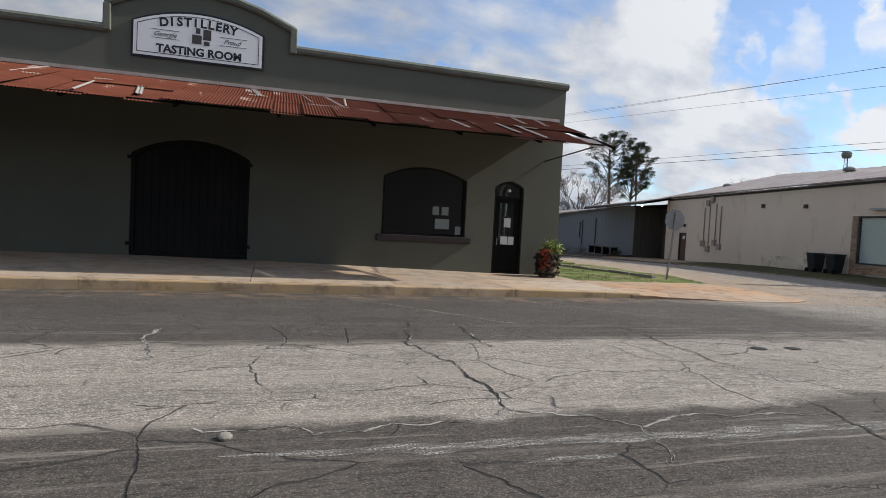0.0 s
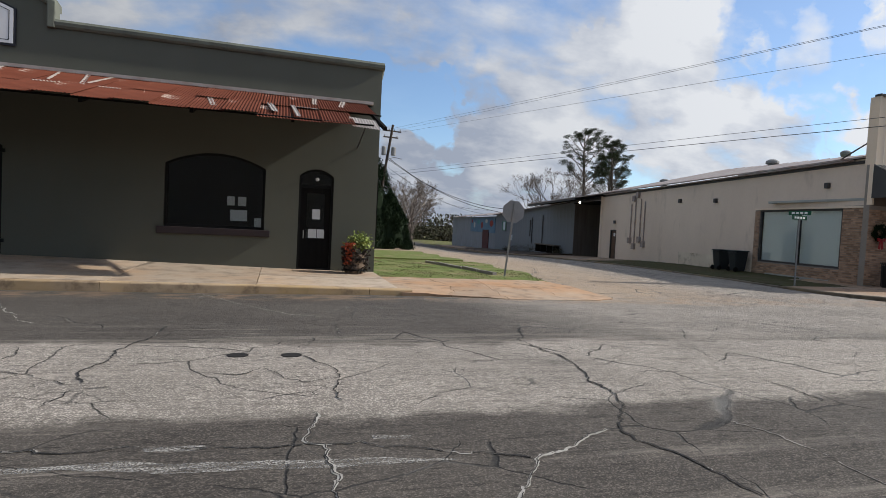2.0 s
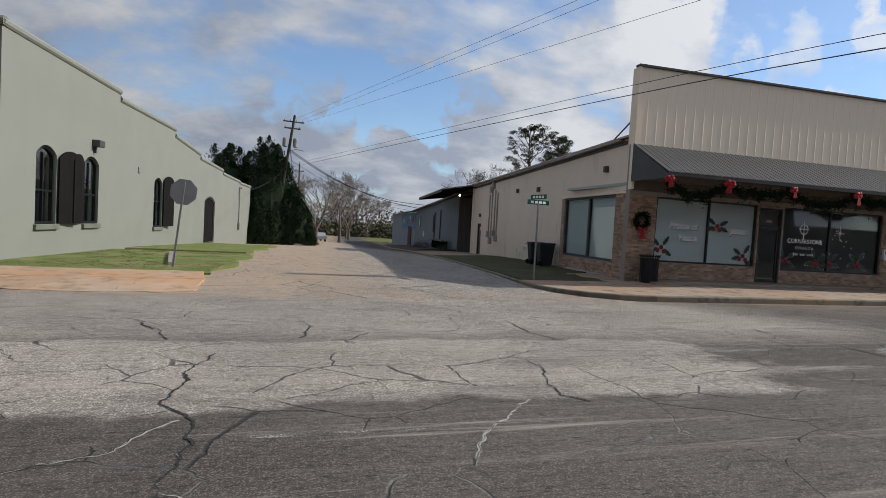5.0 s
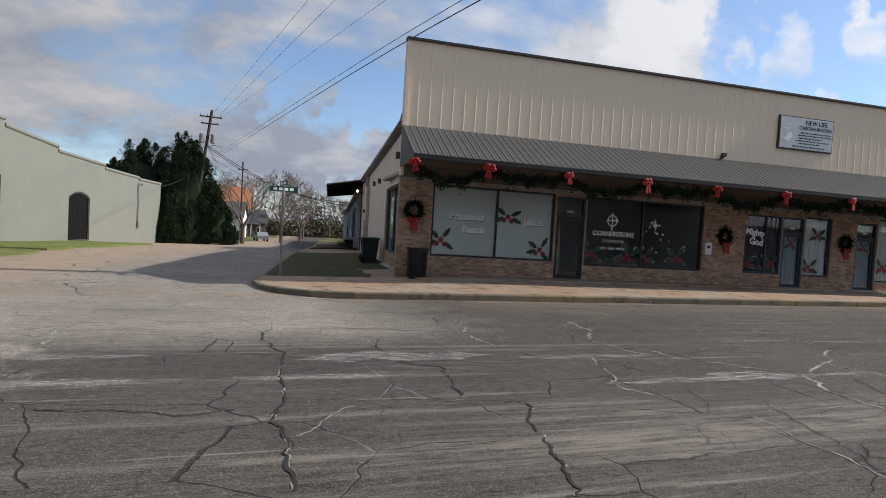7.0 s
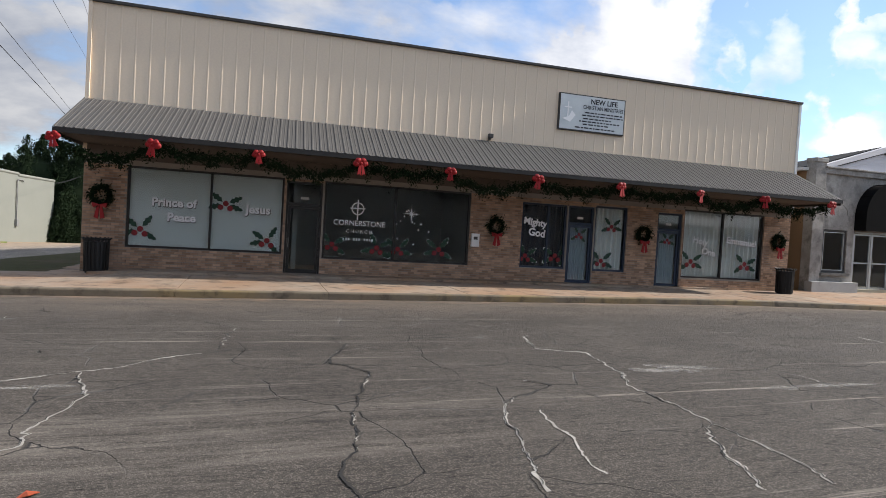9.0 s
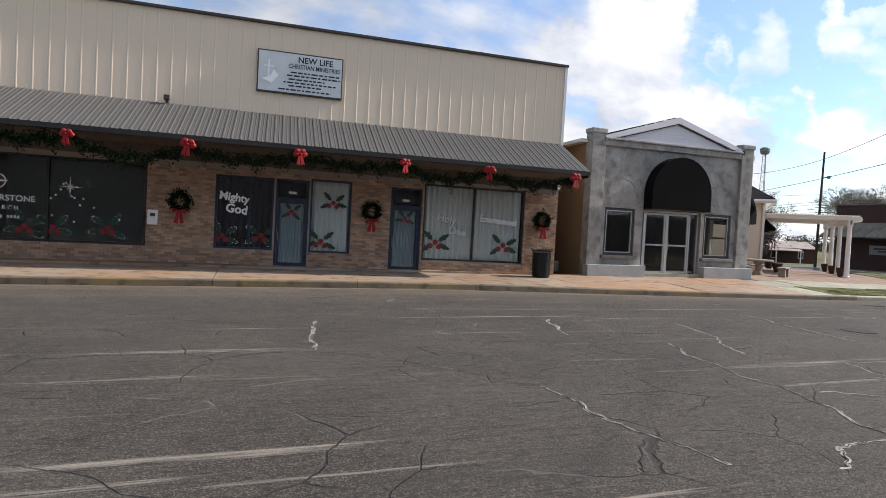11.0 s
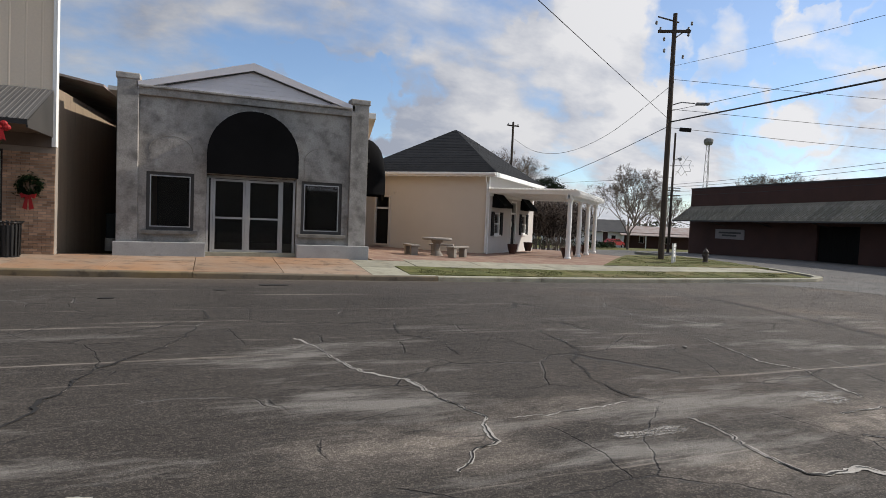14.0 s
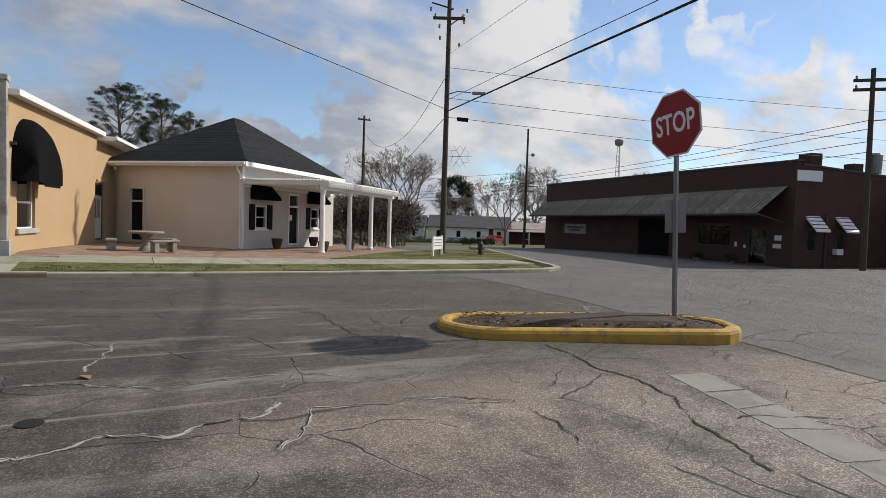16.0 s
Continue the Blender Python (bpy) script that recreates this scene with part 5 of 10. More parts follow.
for a, b, z in bricks:
    if bme is None:
        ob = part("brick", boxed(0, BL, -BD, 0.001, 0, BH), BRICK, row, m=pose(a, NY, z))
        bme = ob.data
    else:
        share("brick", bme, row, pose(a, NY - random.uniform(0, 0.003), z))
bm = bmesh.new()
for a, b, z in more:
    box(bm, a, b, NY - BD - random.uniform(0, 0.003), NY + 0.001, z, z + BH)
tagged(part("brickwork", bm, BRICK, row, "buff and brown brick facing"), kind="stuff")
# ribbed panels above the awning
pw = (NX1 - NX0) / 32
pm = None
for i in range(32):
    m = pose(NX0 + i * pw, NY - 0.05, 3.3)
    if pm is None:
        prof = [(0, 0), (0.014, -0.005), (0.03, -0.0065), (0.046, -0.005), (0.06, 0), (pw / 2, 0)]
        prof += [(p[0] + pw / 2, p[1]) for p in prof[1:]]
        bm = bmesh.new()
        f = [[bm.verts.new((p[0], p[1], z)) for p in prof] for z in (0.0, 4.3)]
        for k in range(len(prof) - 1):
            bm.faces.new((f[0][k], f[0][k + 1], f[1][k + 1], f[1][k]))
        g = [[bm.verts.new((p[0], 0.02, z)) for p in (prof[0], prof[-1])] for z in (0.0, 4.3)]
        bm.faces.new((g[0][0], g[1][0], g[1][1], g[0][1]))
        pm = part("panel", bm, BEIGE_METAL, row, m=m).data
    else:
        share("panel", pm, row, m)
part("parapet", boxed(NX0, NX1, NY - 0.028, NY + 0.1, 4.9, 7.6), BEIGE_METAL, row)
part("parapet_return", boxed(NX0, NX0 + 0.1, NY + 0.12, NY + 0.34, 4.9, 7.58), BEIGE_METAL, row)
part("parapet_brace", tube(bmesh.new(), (NX0 + 0.15, NY + 1.6, 5.25), (NX0 + 0.15, NY + 0.12, 5.95), 0.03, n=6), DARK_TRIM, row)
part("parapet_cap", boxed(NX0 - 0.05, NX1 + 0.05, NY - 0.14, NY + 0.13, 7.58, 7.66, bevel=0.01), DARK_TRIM, row)
part("corner_trim", boxed(NX0 - 0.02, NX0 + 0.08, NY - 0.1, NY + 0.12, 3.3, 7.585), BEIGE_METAL, row)
part("corner_trim", boxed(NX1 - 0.08, NX1 + 0.02, NY - 0.1, NY + 0.12, 3.3, 7.585), WHITE_PAINT, row)
# side wall along the side street
NA = math.degrees(math.atan(0.105))
NM = pose(NX0, NY, 0, 0, 0, 90 - NA)            # x runs along the wall, -y points into the building
NMr = ROW_I @ NM
nw_o = rect(2.05, 6.95, 0.62, 3.2)
wd_o = rect(22.35, 23.35, -0.4, 1.95)
side = wall([(0.9, -0.9), (25.0, -1.2), (25.0, 4.75), (0.9, 5.2)], [nw_o, wd_o], 0.25)
part("side_wall", side, BEIGE_WALL, row, m=NMr @ Matrix.Translation((0, -0.25, 0)) )
for (a, b, z0, z1) in ((0.66, 2.05, -0.4, 3.3), (2.05, 6.95, -0.4, 0.62), (6.95, 7.3, -0.4, 3.2)):
    bm = bmesh.new()
    j = 0
    z = z0
    while z + BH <= z1:
        x = a + (0.11 if j % 2 else 0.0)
        if j % 2:
            box(bm, a, a + 0.099, 0.0, BD + 0.002, z, z + BH)
        while x < b - 0.03:
            box(bm, x, min(x + BL, b), 0.0, BD + random.uniform(0, 0.003), z, z + BH)
            x += BL + 0.011
        z += 0.0755
        j += 1
    tagged(part("brickwork", bm, BRICK, row, m=NMr), kind="stuff")
    part("brick_backing", boxed(a, b, -0.02, 0.006, z0, z1), MORTAR, row, m=NMr)
part("lintel_trim", boxed(0.7, 7.3, 0.0, 0.06, 3.2, 3.28), BEIGE_METAL, row, m=NMr)
part("back_wall", boxed(0, 24, 0, 0.25, -1.5, 4.7, m=ROW_I @ pose(31.9, 41.4, 0)), BEIGE_WALL, row)
part("east_wall", boxed(0, 25, -0.25, 0, -1.0, 4.8, m=ROW_I @ pose(53.85, 16.45, 0, 0, 0, 90 - NA) @ Matrix.Translation((0, 0.25, 0))), ALLEY, row)
bm = bmesh.new()
for s in range(1):
    ridge = 42.0
    a = [(29.25, NY + 0.27, 5.2), (31.7, 41.6, 4.78), (44.5, 41.6, 7.75), (ridge, NY + 0.27, 7.3)]
    b = [(ridge, NY + 0.27, 7.3), (44.5, 41.6, 7.75), (57.3, 41.6, 4.8), (54.8, NY + 0.27, 5.2)]
    for q in (a, b):
        lo = [bm.verts.new((x, y, z)) for x, y, z in q]
        hi = [bm.verts.new((x, y, z + 0.07)) for x, y, z in q]
        bm.faces.new(lo)
        bm.faces.new(hi)
        for i in range(4):
            bm.faces.new((lo[i], lo[(i + 1) % 4], hi[(i + 1) % 4], hi[i]))
part("roof", bm, OLD_METAL, row, "faded rust-streaked metal roof", m=ROW_I @ Matrix.Translation((0, 0.8, 0)))
bm = bmesh.new()
for i in range(26):
    y = NY + 0.6 + i * 0.95
    t = (y - NY) / 25
    tube(bm, (29.3 + 2.45 * t, y, 5.29 - 0.42 * t), (42.0 + 2.5 * t, y, 7.38 + 0.45 * t), 0.022, n=5)
part("roof_seams", bm, OLD_METAL, row, m=ROW_I @ Matrix.Translation((0, 0.8, 0)))
part("eave_fascia", boxed(1.0, 25.2, 0.0, 0.05, 5.02, 5.14, m=NMr @ pose(0, 0, 0, 0, 1.03, 0)), DARK_TRIM, row)
part("eave_sheet", boxed(1.55, 25.2, -0.1, 0.26, 5.15, 5.2, m=NMr @ pose(0, 0, 0, 0, 1.03, 0)), OLD_METAL, row, "rusty roof edge")
part("wall_base", boxed(7.32, 22.2, 0.0, 0.014, -0.9, 0.72, m=NMr), mat("peeling_cream_base", (0.80, 0.70, 0.56), (0.68, 0.57, 0.44), 0.9, 0.9, 25.0, 0.4, dirt=(0.33, 0.25, 0.18), dirt_at=(0.52, 0.68)), row, "peeling cream paint along the wall's foot")
part("ceiling", boxed(29.6, 54.3, NY + 0.26, 22.0, 3.5, 3.6), SHOP_ROOM, row)
part("floor_slab", boxed(29.7, 54.3, NY + 0.1, 22.0, 0.0, 0.1), SHOP_ROOM, row)
part("inner_wall", boxed(30.2, 54.6, 22.0, 22.2, 0.1, 3.5), SHOP_ROOM, row)
for x in (35.2, 41.5, 47.4):
    part("inner_wall", boxed(x, x + 0.15, NY + 0.4, 22.0, 0.1, 3.5), SHOP_ROOM, row)
# side window
sw = thing("window", "wide side window with white backing and dark frame", "window", NM, kind="structure")
part("window_frame", frame_of(nw_o, 0.09, -0.12, -0.02), DARK_TRIM, sw)
part("mullion", boxed(4.4, 4.52, -0.13, -0.03, 0.62, 3.2), DARK_TRIM, sw)
for a, b in ((2.14, 4.4), (4.52, 6.86)):
    glazed("pane", boxed(a, b, -0.09, -0.08, 0.71, 3.11), sw)
    part("white_backing", boxed(a, b, -0.17, -0.15, 0.71, 3.11), FROST, sw)
wdoor = thing("door", "narrow brown steel side door", "door", NM, kind="structure")
part("door_frame", frame_of(wd_o, 0.07, -0.2, 0.02), DARK_TRIM, wdoor)
part("door_leaf", boxed(22.42, 23.28, -0.14, -0.09, -0.4, 1.9), mat("brown_door", (0.14, 0.085, 0.06), (0.11, 0.07, 0.05), 0.6, 2.0), wdoor)
part("notice", boxed(22.7, 23.0, -0.085, -0.08, 1.45, 1.7), PAPER, wdoor)
meters = thing("electric_meters", "rusty conduits and meter boxes on the beige wall", "utility", NM)
for x, z0, z1 in ((18.2, 0.9, 4.0), (18.75, 1.3, 4.2), (19.5, 0.8, 4.5), (20.1, 1.2, 3.9)):
    part("conduit", tube(bmesh.new(), (x, 0.07, z0), (x, 0.07, z1), 0.04, n=8), OLD_METAL, meters)
for x, z in ((18.2, 0.8), (18.75, 1.1), (19.5, 0.6), (20.1, 1.0), (19.2, 4.3), (19.7, 4.05)):
    part("meter_box", boxed(x - 0.17, x + 0.17, 0.0, 0.2, z, z + 0.42, bevel=0.02), OLD_METAL, meters)
for x, z in ((22.6, 2.55), (14.0, 3.9), (10.5, 3.8), (2.9, 4.2)):
    tagged(part("wall_fitting", boxed(x - 0.1, x + 0.1, 0.0, 0.16, z - 0.12, z + 0.12, bevel=0.02), DARK_TRIM, None, m=NM), "small dark fitting on the beige wall", "fitting")
for x, y, z in ((36.5, 29.3, 6.25), (36.4, 40.5, 5.75)):
    v = thing("roof_vent", "round galvanised roof vent with a wide cap", "vent", pose(x, y, z))
    part("pipe", lathe(bmesh.new(), [(0.24, -0.7), (0.24, 0.42)], 16), STEEL, v)
    part("cap", lathe(bmesh.new(), [(0.38, 0.4), (0.40, 0.46), (0.38, 0.58), (0.2, 0.68)], 16), STEEL, v)
# awning of grey ribbed metal
NB_Y, NB_Z, NT_Z = 14.36, 3.76, 4.88
nawn = thing("awning", "long grey ribbed metal awning with a dark fascia", "awning")
nrun = math.hypot(NY - 0.08 - NB_Y, NT_Z - NB_Z)
nslope = math.degrees(math.atan2(NT_Z - NB_Z, NY - 0.08 - NB_Y))
aw0, aw1 = 29.3, 54.45
k = (aw1 - aw0) / 28
am = None
for i in range(28):
    m = Matrix.Translation((aw0 + i * k, NY - 0.08, NT_Z)) @ pose(0, 0, 0, nslope, 0, 0)
    if am is None:
        prof = []
        for r in range(4):
            u = r * k / 4
            prof += [(u, 0), (u + 0.012, 0.018), (u + 0.045, 0.018), (u + 0.058, 0), (u + 0.13, 0), (u + 0.138, 0.007), (u + 0.152, 0.007), (u + 0.16, 0)]
        prof.append((k, 0))
        bm = bmesh.new()
        rings = [[bm.verts.new((p[0], -nrun * t, p[1] + dz)) for p in prof] for t, dz in ((0, 0), (1, 0), (1, -0.01), (0, -0.01))]
        for u, w in zip(rings, rings[1:] + rings[:1]):
            for q in range(len(prof) - 1):
                bm.faces.new((u[q], w[q], w[q + 1], u[q + 1]))
        am = part("panel", bm, GREY_METAL, nawn, m=m).data
    else:
        share("panel", am, nawn, m)
part("fascia", boxed(aw0, aw1, NB_Y - 0.02, NB_Y + 0.04, NB_Z - 0.13, NB_Z - 0.012), BRONZE, nawn)
for x in (aw0, aw1 - 0.04):
    part("gable_end", prism(bmesh.new(), [(NB_Y + 0.04, NB_Z - 0.2), (NY - 0.08, NB_Z - 0.2), (NY - 0.08, NT_Z - 0.02), (NB_Y + 0.04, NB_Z - 0.03)], "x", x, x + 0.04), DARK_TRIM, nawn)
part("soffit", boxed(aw0 + 0.04, aw1 - 0.04, NB_Y + 0.04, NY - 0.06, NB_Z - 0.12, NB_Z - 0.08), mat("soffit_board", (0.16, 0.13, 0.11), (0.11, 0.09, 0.075), 0.8), nawn)
# windows and doors of the front
def shopfront(key, mull=(), backing=None, frame_mat=BRONZE, label="shop window with dark metal frame", folds=False):
    x0, x1, z0, z1 = opens[key]
    w = thing("window", label, "window", pose(0, NY, 0), kind="structure")
    part("window_frame", frame_of(rect(x0, x1, z0, z1), 0.06, 0.04, 0.14), frame_mat, w)
    for x in mull:
        part("mullion", boxed(x - 0.03, x + 0.03, 0.04, 0.14, z0, z1), frame_mat, w)
    xs = [x0 + 0.06, *mull, x1 - 0.06]
    for a, b in zip(xs, xs[1:]):
        glazed("pane", boxed(a + 0.005, b - 0.005, 0.09, 0.1, z0 + 0.06, z1 - 0.06), w)
        if backing and not folds:
            part("white_backing", boxed(a, b, 0.13, 0.15, z0 + 0.06, z1 - 0.06), backing, w)
        if folds:
            part("curtain", drape(a, b, z0 + 0.05, z1 - 0.06, 0.20, 0.2, 0.06), backing, w)
    return w


def drape(a, b, z0, z1, y, pitch=0.16, amp=0.035):
    bm = bmesh.new()
    n = int((b - a) / 0.025)
    rng = random.Random(int(a * 100))
    ph = [rng.uniform(0.7, 1.3) for _ in range(n + 1)]
    u, acc = [], 0
    for i in range(n + 1):
        acc += 0.025 / pitch * 2 * math.pi * ph[i]
        u.append(acc)
    lo = [bm.verts.new((a + (b - a) * i / n, y + amp * math.sin(u[i]), z0)) for i in range(n + 1)]
    hi = [bm.verts.new((a + (b - a) * i / n, y + 0.6 * amp * math.sin(u[i]), z1)) for i in range(n + 1)]
    for i in range(n):
        bm.faces.new((lo[i], lo[i + 1], hi[i + 1], hi[i]))
    got = bmesh.ops.extrude_face_region(bm, geom=bm.faces[:])
    bmesh.ops.translate(bm, verts=[v for v in got["geom"] if isinstance(v, bmesh.types.BMVert)], vec=(0, 0.01, 0))
    return bm


def shopdoor(key, label, frame_mat, leaf_mat, backing=None):
    x0, x1, z0, z1 = opens[key]
    d = thing("door", label, "door", pose(0, NY, 0), kind="structure")
    part("door_frame", frame_of(rect(x0, x1, z0, z1), 0.06, 0.04, 0.16), frame_mat, d)
    part("transom_bar", boxed(x0 + 0.06, x1 - 0.06, 0.05, 0.14, 2.3, 2.38), frame_mat, d)
    part("door_leaf", wall(rect(x0 + 0.065, x1 - 0.065, z0 + 0.01, 2.29), [rect(x0 + 0.14, x1 - 0.14, z0 + 0.2, 2.2)], 0.045), leaf_mat, d, m=pose(0, 0.07, 0))
    glazed("pane", boxed(x0 + 0.14, x1 - 0.14, 0.09, 0.098, z0 + 0.2, 2.2), d)
    glazed("pane", boxed(x0 + 0.06, x1 - 0.06, 0.09, 0.098, 2.38, z1 - 0.06), d)
    part("door_handle", tube(bmesh.new(), (x0 + 0.11, 0.04, 1.0), (x0 + 0.11, 0.04, 1.3), 0.014, n=8), STEEL, d)
    if backing:
        part("curtain", drape(x0 + 0.14, x1 - 0.14, z0 + 0.15, 2.25, 0.17, 0.09, 0.02), backing, d)
    part("number_plate", boxed((x0 + x1) / 2 - 0.12, (x0 + x1) / 2 + 0.12, 0.08, 0.085, 2.5, 2.58), PAPER, d)
    return d


w1 = shopfront("w1", (32.78,), FROST, label="shop window backed white with painted holly and greeting")
w2 = shopfront("w2", (38.45,), None, label="dark shop window with white church lettering and painted holly")
w3 = shopfront("w3", (43.94,), CURTAIN_DARK, NAVY, label="dark curtained window with white painted greeting", folds=True)
w4 = shopfront("w4", (), CURTAIN, NAVY, "white-curtained window with painted holly", True)
w5 = shopfront("w5", (51.34,), CURTAIN, BRONZE, "white-curtained shop window with faint painted greeting", True)
shopdoor("d1", "dark glass shop door with transom", BRONZE, BRONZE)
d2 = shopdoor("d2", "navy door with a pale curtain behind its glass", NAVY, NAVY, BLUE_CURTAIN)
d3 = shopdoor("d3", "navy door with a blue-grey curtain behind its glass", NAVY, NAVY, BLUE_CURTAIN)
words("Prince of", 0.34, WHITE_INK, w1, pose(31.75, 0.082, 2.12), bold=0.012)
words("Peace", 0.34, WHITE_INK, w1, pose(31.97, 0.082, 1.7), bold=0.012)
words("Jesus", 0.36, WHITE_INK, w1, pose(34.15, 0.082, 2.08), bold=0.012)
# dark outline of the letters, made as an offset shadow copy
for t, sz, x, z in (("Prince of", 0.34, 31.75, 2.12), ("Peace", 0.34, 31.97, 1.7), ("Jesus", 0.36, 34.15, 2.08)):
    words(t, sz, DARK_TRIM, w1, pose(x + 0.011, 0.087, z - 0.013), "letter_edge", bold=0.02, depth=0.001)
words("CORNERSTONE", 0.235, WHITE_INK, w2, pose(37.3, 0.08, 1.86), bold=0.002)
words("C H U R C H", 0.155, WHITE_INK, w2, pose(37.3, 0.08, 1.6))
for i in range(12):
    if i not in (3, 7):
        part("phone_bar", boxed(36.78 + i * 0.085, 36.83 + i * 0.085, 0.08, 0.084, 1.31, 1.39), SIGN_GREY, w2)
bm = bmesh.new()
n = 24
ra = [[bm.verts.new((37.22 + r * math.cos(2 * math.pi * i / n), 0.08, 2.33 + r * math.sin(2 * math.pi * i / n))) for i in range(n)] for r in (0.17, 0.205)]
for i in range(n):
    bm.faces.new((ra[0][i], ra[0][(i + 1) % n], ra[1][(i + 1) % n], ra[1][i]))
box(bm, 37.2, 37.24, 0.078, 0.082, 1.98, 2.62)
box(bm, 36.98, 37.46, 0.078, 0.082, 2.32, 2.36)
part("emblem", bm, WHITE_INK, w2)
bm = bmesh.new()
for a in range(0, 360, 45):
    L = 0.32 if a % 90 == 0 else 0.14
    prism(bm, [(-0.022, 0), (0.022, 0), (0, L)], "y", 0.078, 0.083, m=Matrix.Translation((39.0, 0, 2.28)) @ pose(0, 0, 0, 0, a, 0))
part("painted_star", bm, WHITE_INK, w2)
rs = random.Random(8)
for _ in range(16):
    x, z = rs.uniform(38.4, 40.3), rs.uniform(1.15, 2.4)
    part("painted_snow_dot", lathe(bmesh.new(), [(0.03, 0), (0.03, 0.004)], 8), WHITE_INK, w2, m=pose(x, 0.084, z, 90, 0, 0))
words("Mighty", 0.33, WHITE_INK, w3, pose(43.47, 0.082, 2.28, 0, 6, 0), bold=0.012)
words("God", 0.36, WHITE_INK, w3, pose(43.55, 0.082, 1.92, 0, 6, 0), bold=0.012)
words("Holy", 0.36, WHITE_INK, w5, pose(50.38, 0.082, 2.0, 0, 8, 0), bold=0.004)
words("One", 0.36, WHITE_INK, w5, pose(50.78, 0.082, 1.6, 0, 8, 0), bold=0.004)
words("Emmanuel", 0.34, WHITE_INK, w5, pose(52.28, 0.082, 2.05, 0, 4, 0), bold=0.008)
# grey offset copies draw a faint shadow behind these letters
for t, sz, x, z, tip in (("Holy", 0.36, 50.38, 2.0, 8), ("One", 0.36, 50.78, 1.6, 8), ("Emmanuel", 0.34, 52.28, 2.05, 4)):
    words(t, sz, STEEL, w5, pose(x + 0.011, 0.087, z - 0.013, 0, tip, 0), "letter_edge", bold=0.016, depth=0.001)


def holly(parent, x, z, s, seed):
    """A painted sprig: toothed leaves with a pale edge, and three berries."""
    rng = random.Random(seed)
    for a in (rng.uniform(20, 60), rng.uniform(110, 150), rng.uniform(-50, -10), rng.uniform(190, 215)):
        for grow, y, mt in ((1.05, 0.086, SIGN_GREY), (1.0, 0.0835, HOLLY)):
            pts = []
            for i in range(8):
                t = i / 7
                pts.append((t, (0.14 if i % 2 else 0.26) * math.sin(math.pi * min(max(t, 0.02), 0.98)) ** 0.7))
            lo = [(u, -v) for u, v in pts[::-1]][1:-1]
            bm = prism(bmesh.new(), [(u * s * grow, v * s * 0.9 * grow) for u, v in pts + lo], "y", y, y + 0.002)
            part("holly_leaf", bm, mt, parent, m=Matrix.Translation((x, 0, z)) @ pose(0, 0, 0, 0, -a, 0) @ Matrix.Translation((s * 0.25, 0, 0)))
    for dx, dz in ((0, 0.03), (-0.35, -0.25), (0.3, -0.3)):
        part("berry", lathe(bmesh.new(), [(s * 0.2, 0), (s * 0.2, 0.003)], 12), HOLLY_RED, parent, m=pose(x + dx * s, 0.083, z + dz * s, 90, 0, 0))


for i, (w, x, z, s) in enumerate(((w1, 30.86, 1.3, 0.42), (w1, 33.2, 2.2, 0.42), (w1, 34.45, 1.15, 0.42), (w2, 36.45, 1.15, 0.4), (w2, 37.9, 1.1, 0.42), (w2, 38.6, 1.1, 0.4), (w2, 40.0, 1.15, 0.42),
                                  (w3, 43.15, 1.1, 0.4), (w3, 44.3, 1.15, 0.42), (d2, 45.2, 1.95, 0.3), (d3, 48.9, 1.95, 0.3), (w4, 46.5, 2.3, 0.36), (w4, 46.15, 1.05, 0.42), (w5, 50.0, 1.2, 0.46), (w5, 52.5, 1.2, 0.46))):
    holly(w, x, z, s, i)
# sign on the siding
ns = thing("wall_sign", "pale weathered ministry signboard with dark lettering and a cross", "sign", pose(0.52, NY - 0.1, 0.12))
part("board", boxed(43.46, 46.06, -0.05, 0.06, 5.42, 6.68, bevel=0.008), DARK_TRIM, ns)
part("face", boxed(43.5, 46.02, -0.056, -0.051, 5.46, 6.64), SIGN_GREY, ns)
words("NEW LIFE", 0.25, INK, ns, pose(45.2, -0.058, 6.47), bold=0.005)
words("CHRISTIAN MINISTRIES", 0.19, INK, ns, pose(45.18, -0.058, 6.26), squeeze=0.82, bold=0.002)
for i, (x0, x1, z) in enumerate(((44.45, 45.95, 6.08), (44.35, 45.98, 5.98), (44.4, 45.5, 5.87), (44.25, 45.85, 5.77), (44.4, 45.4, 5.67), (44.1, 45.7, 5.55))):
    x = x0
    while x < x1:
        l = rs.uniform(0.06, 0.2)
        part("text_bar", boxed(x, min(x + l, x1), -0.06, -0.057, z - 0.022, z + 0.022), INK, ns)
        x += l + 0.04
part("cross", box(boxed(43.78, 43.82, -0.06, -0.057, 5.75, 6.4), 43.66, 43.94, -0.06, -0.057, 6.18, 6.22), WHITE_INK, ns)
part("dove", prism(bmesh.new(), [(43.6, 5.8), (43.9, 5.7), (44.1, 5.95), (43.95, 6.1), (43.85, 5.9)], "y", -0.062, -0.058), WHITE_INK, ns)
nl = thing("wall_lamp", "small dark floodlight above the awning", "lamp", pose(41.5, NY - 0.06, 5.0))
part("bracket", boxed(-0.03, 0.03, -0.12, 0, -0.1, 0.0), DARK_TRIM, nl)
part("head", boxed(-0.08, 0.08, -0.22, -0.06, -0.04, 0.1, bevel=0.02), DARK_TRIM, nl)
nb = thing("mailbox", "white notice box on the brick pier", "mailbox", pose(41.22, NY - 0.024, 1.55))
part("box", boxed(-0.14, 0.14, -0.1, 0, -0.22, 0.22, bevel=0.015), WHITE_PAINT, nb)
part("slot", boxed(-0.07, 0.07, -0.104, -0.1, 0.02, 0.12), DARK_TRIM, nb)
# garland with bows, wreaths
rs = random.Random(3)
gar = thing("garland", "dark green garland swagged under the awning", "garland", pose(0, NB_Y + 0.12, 0))
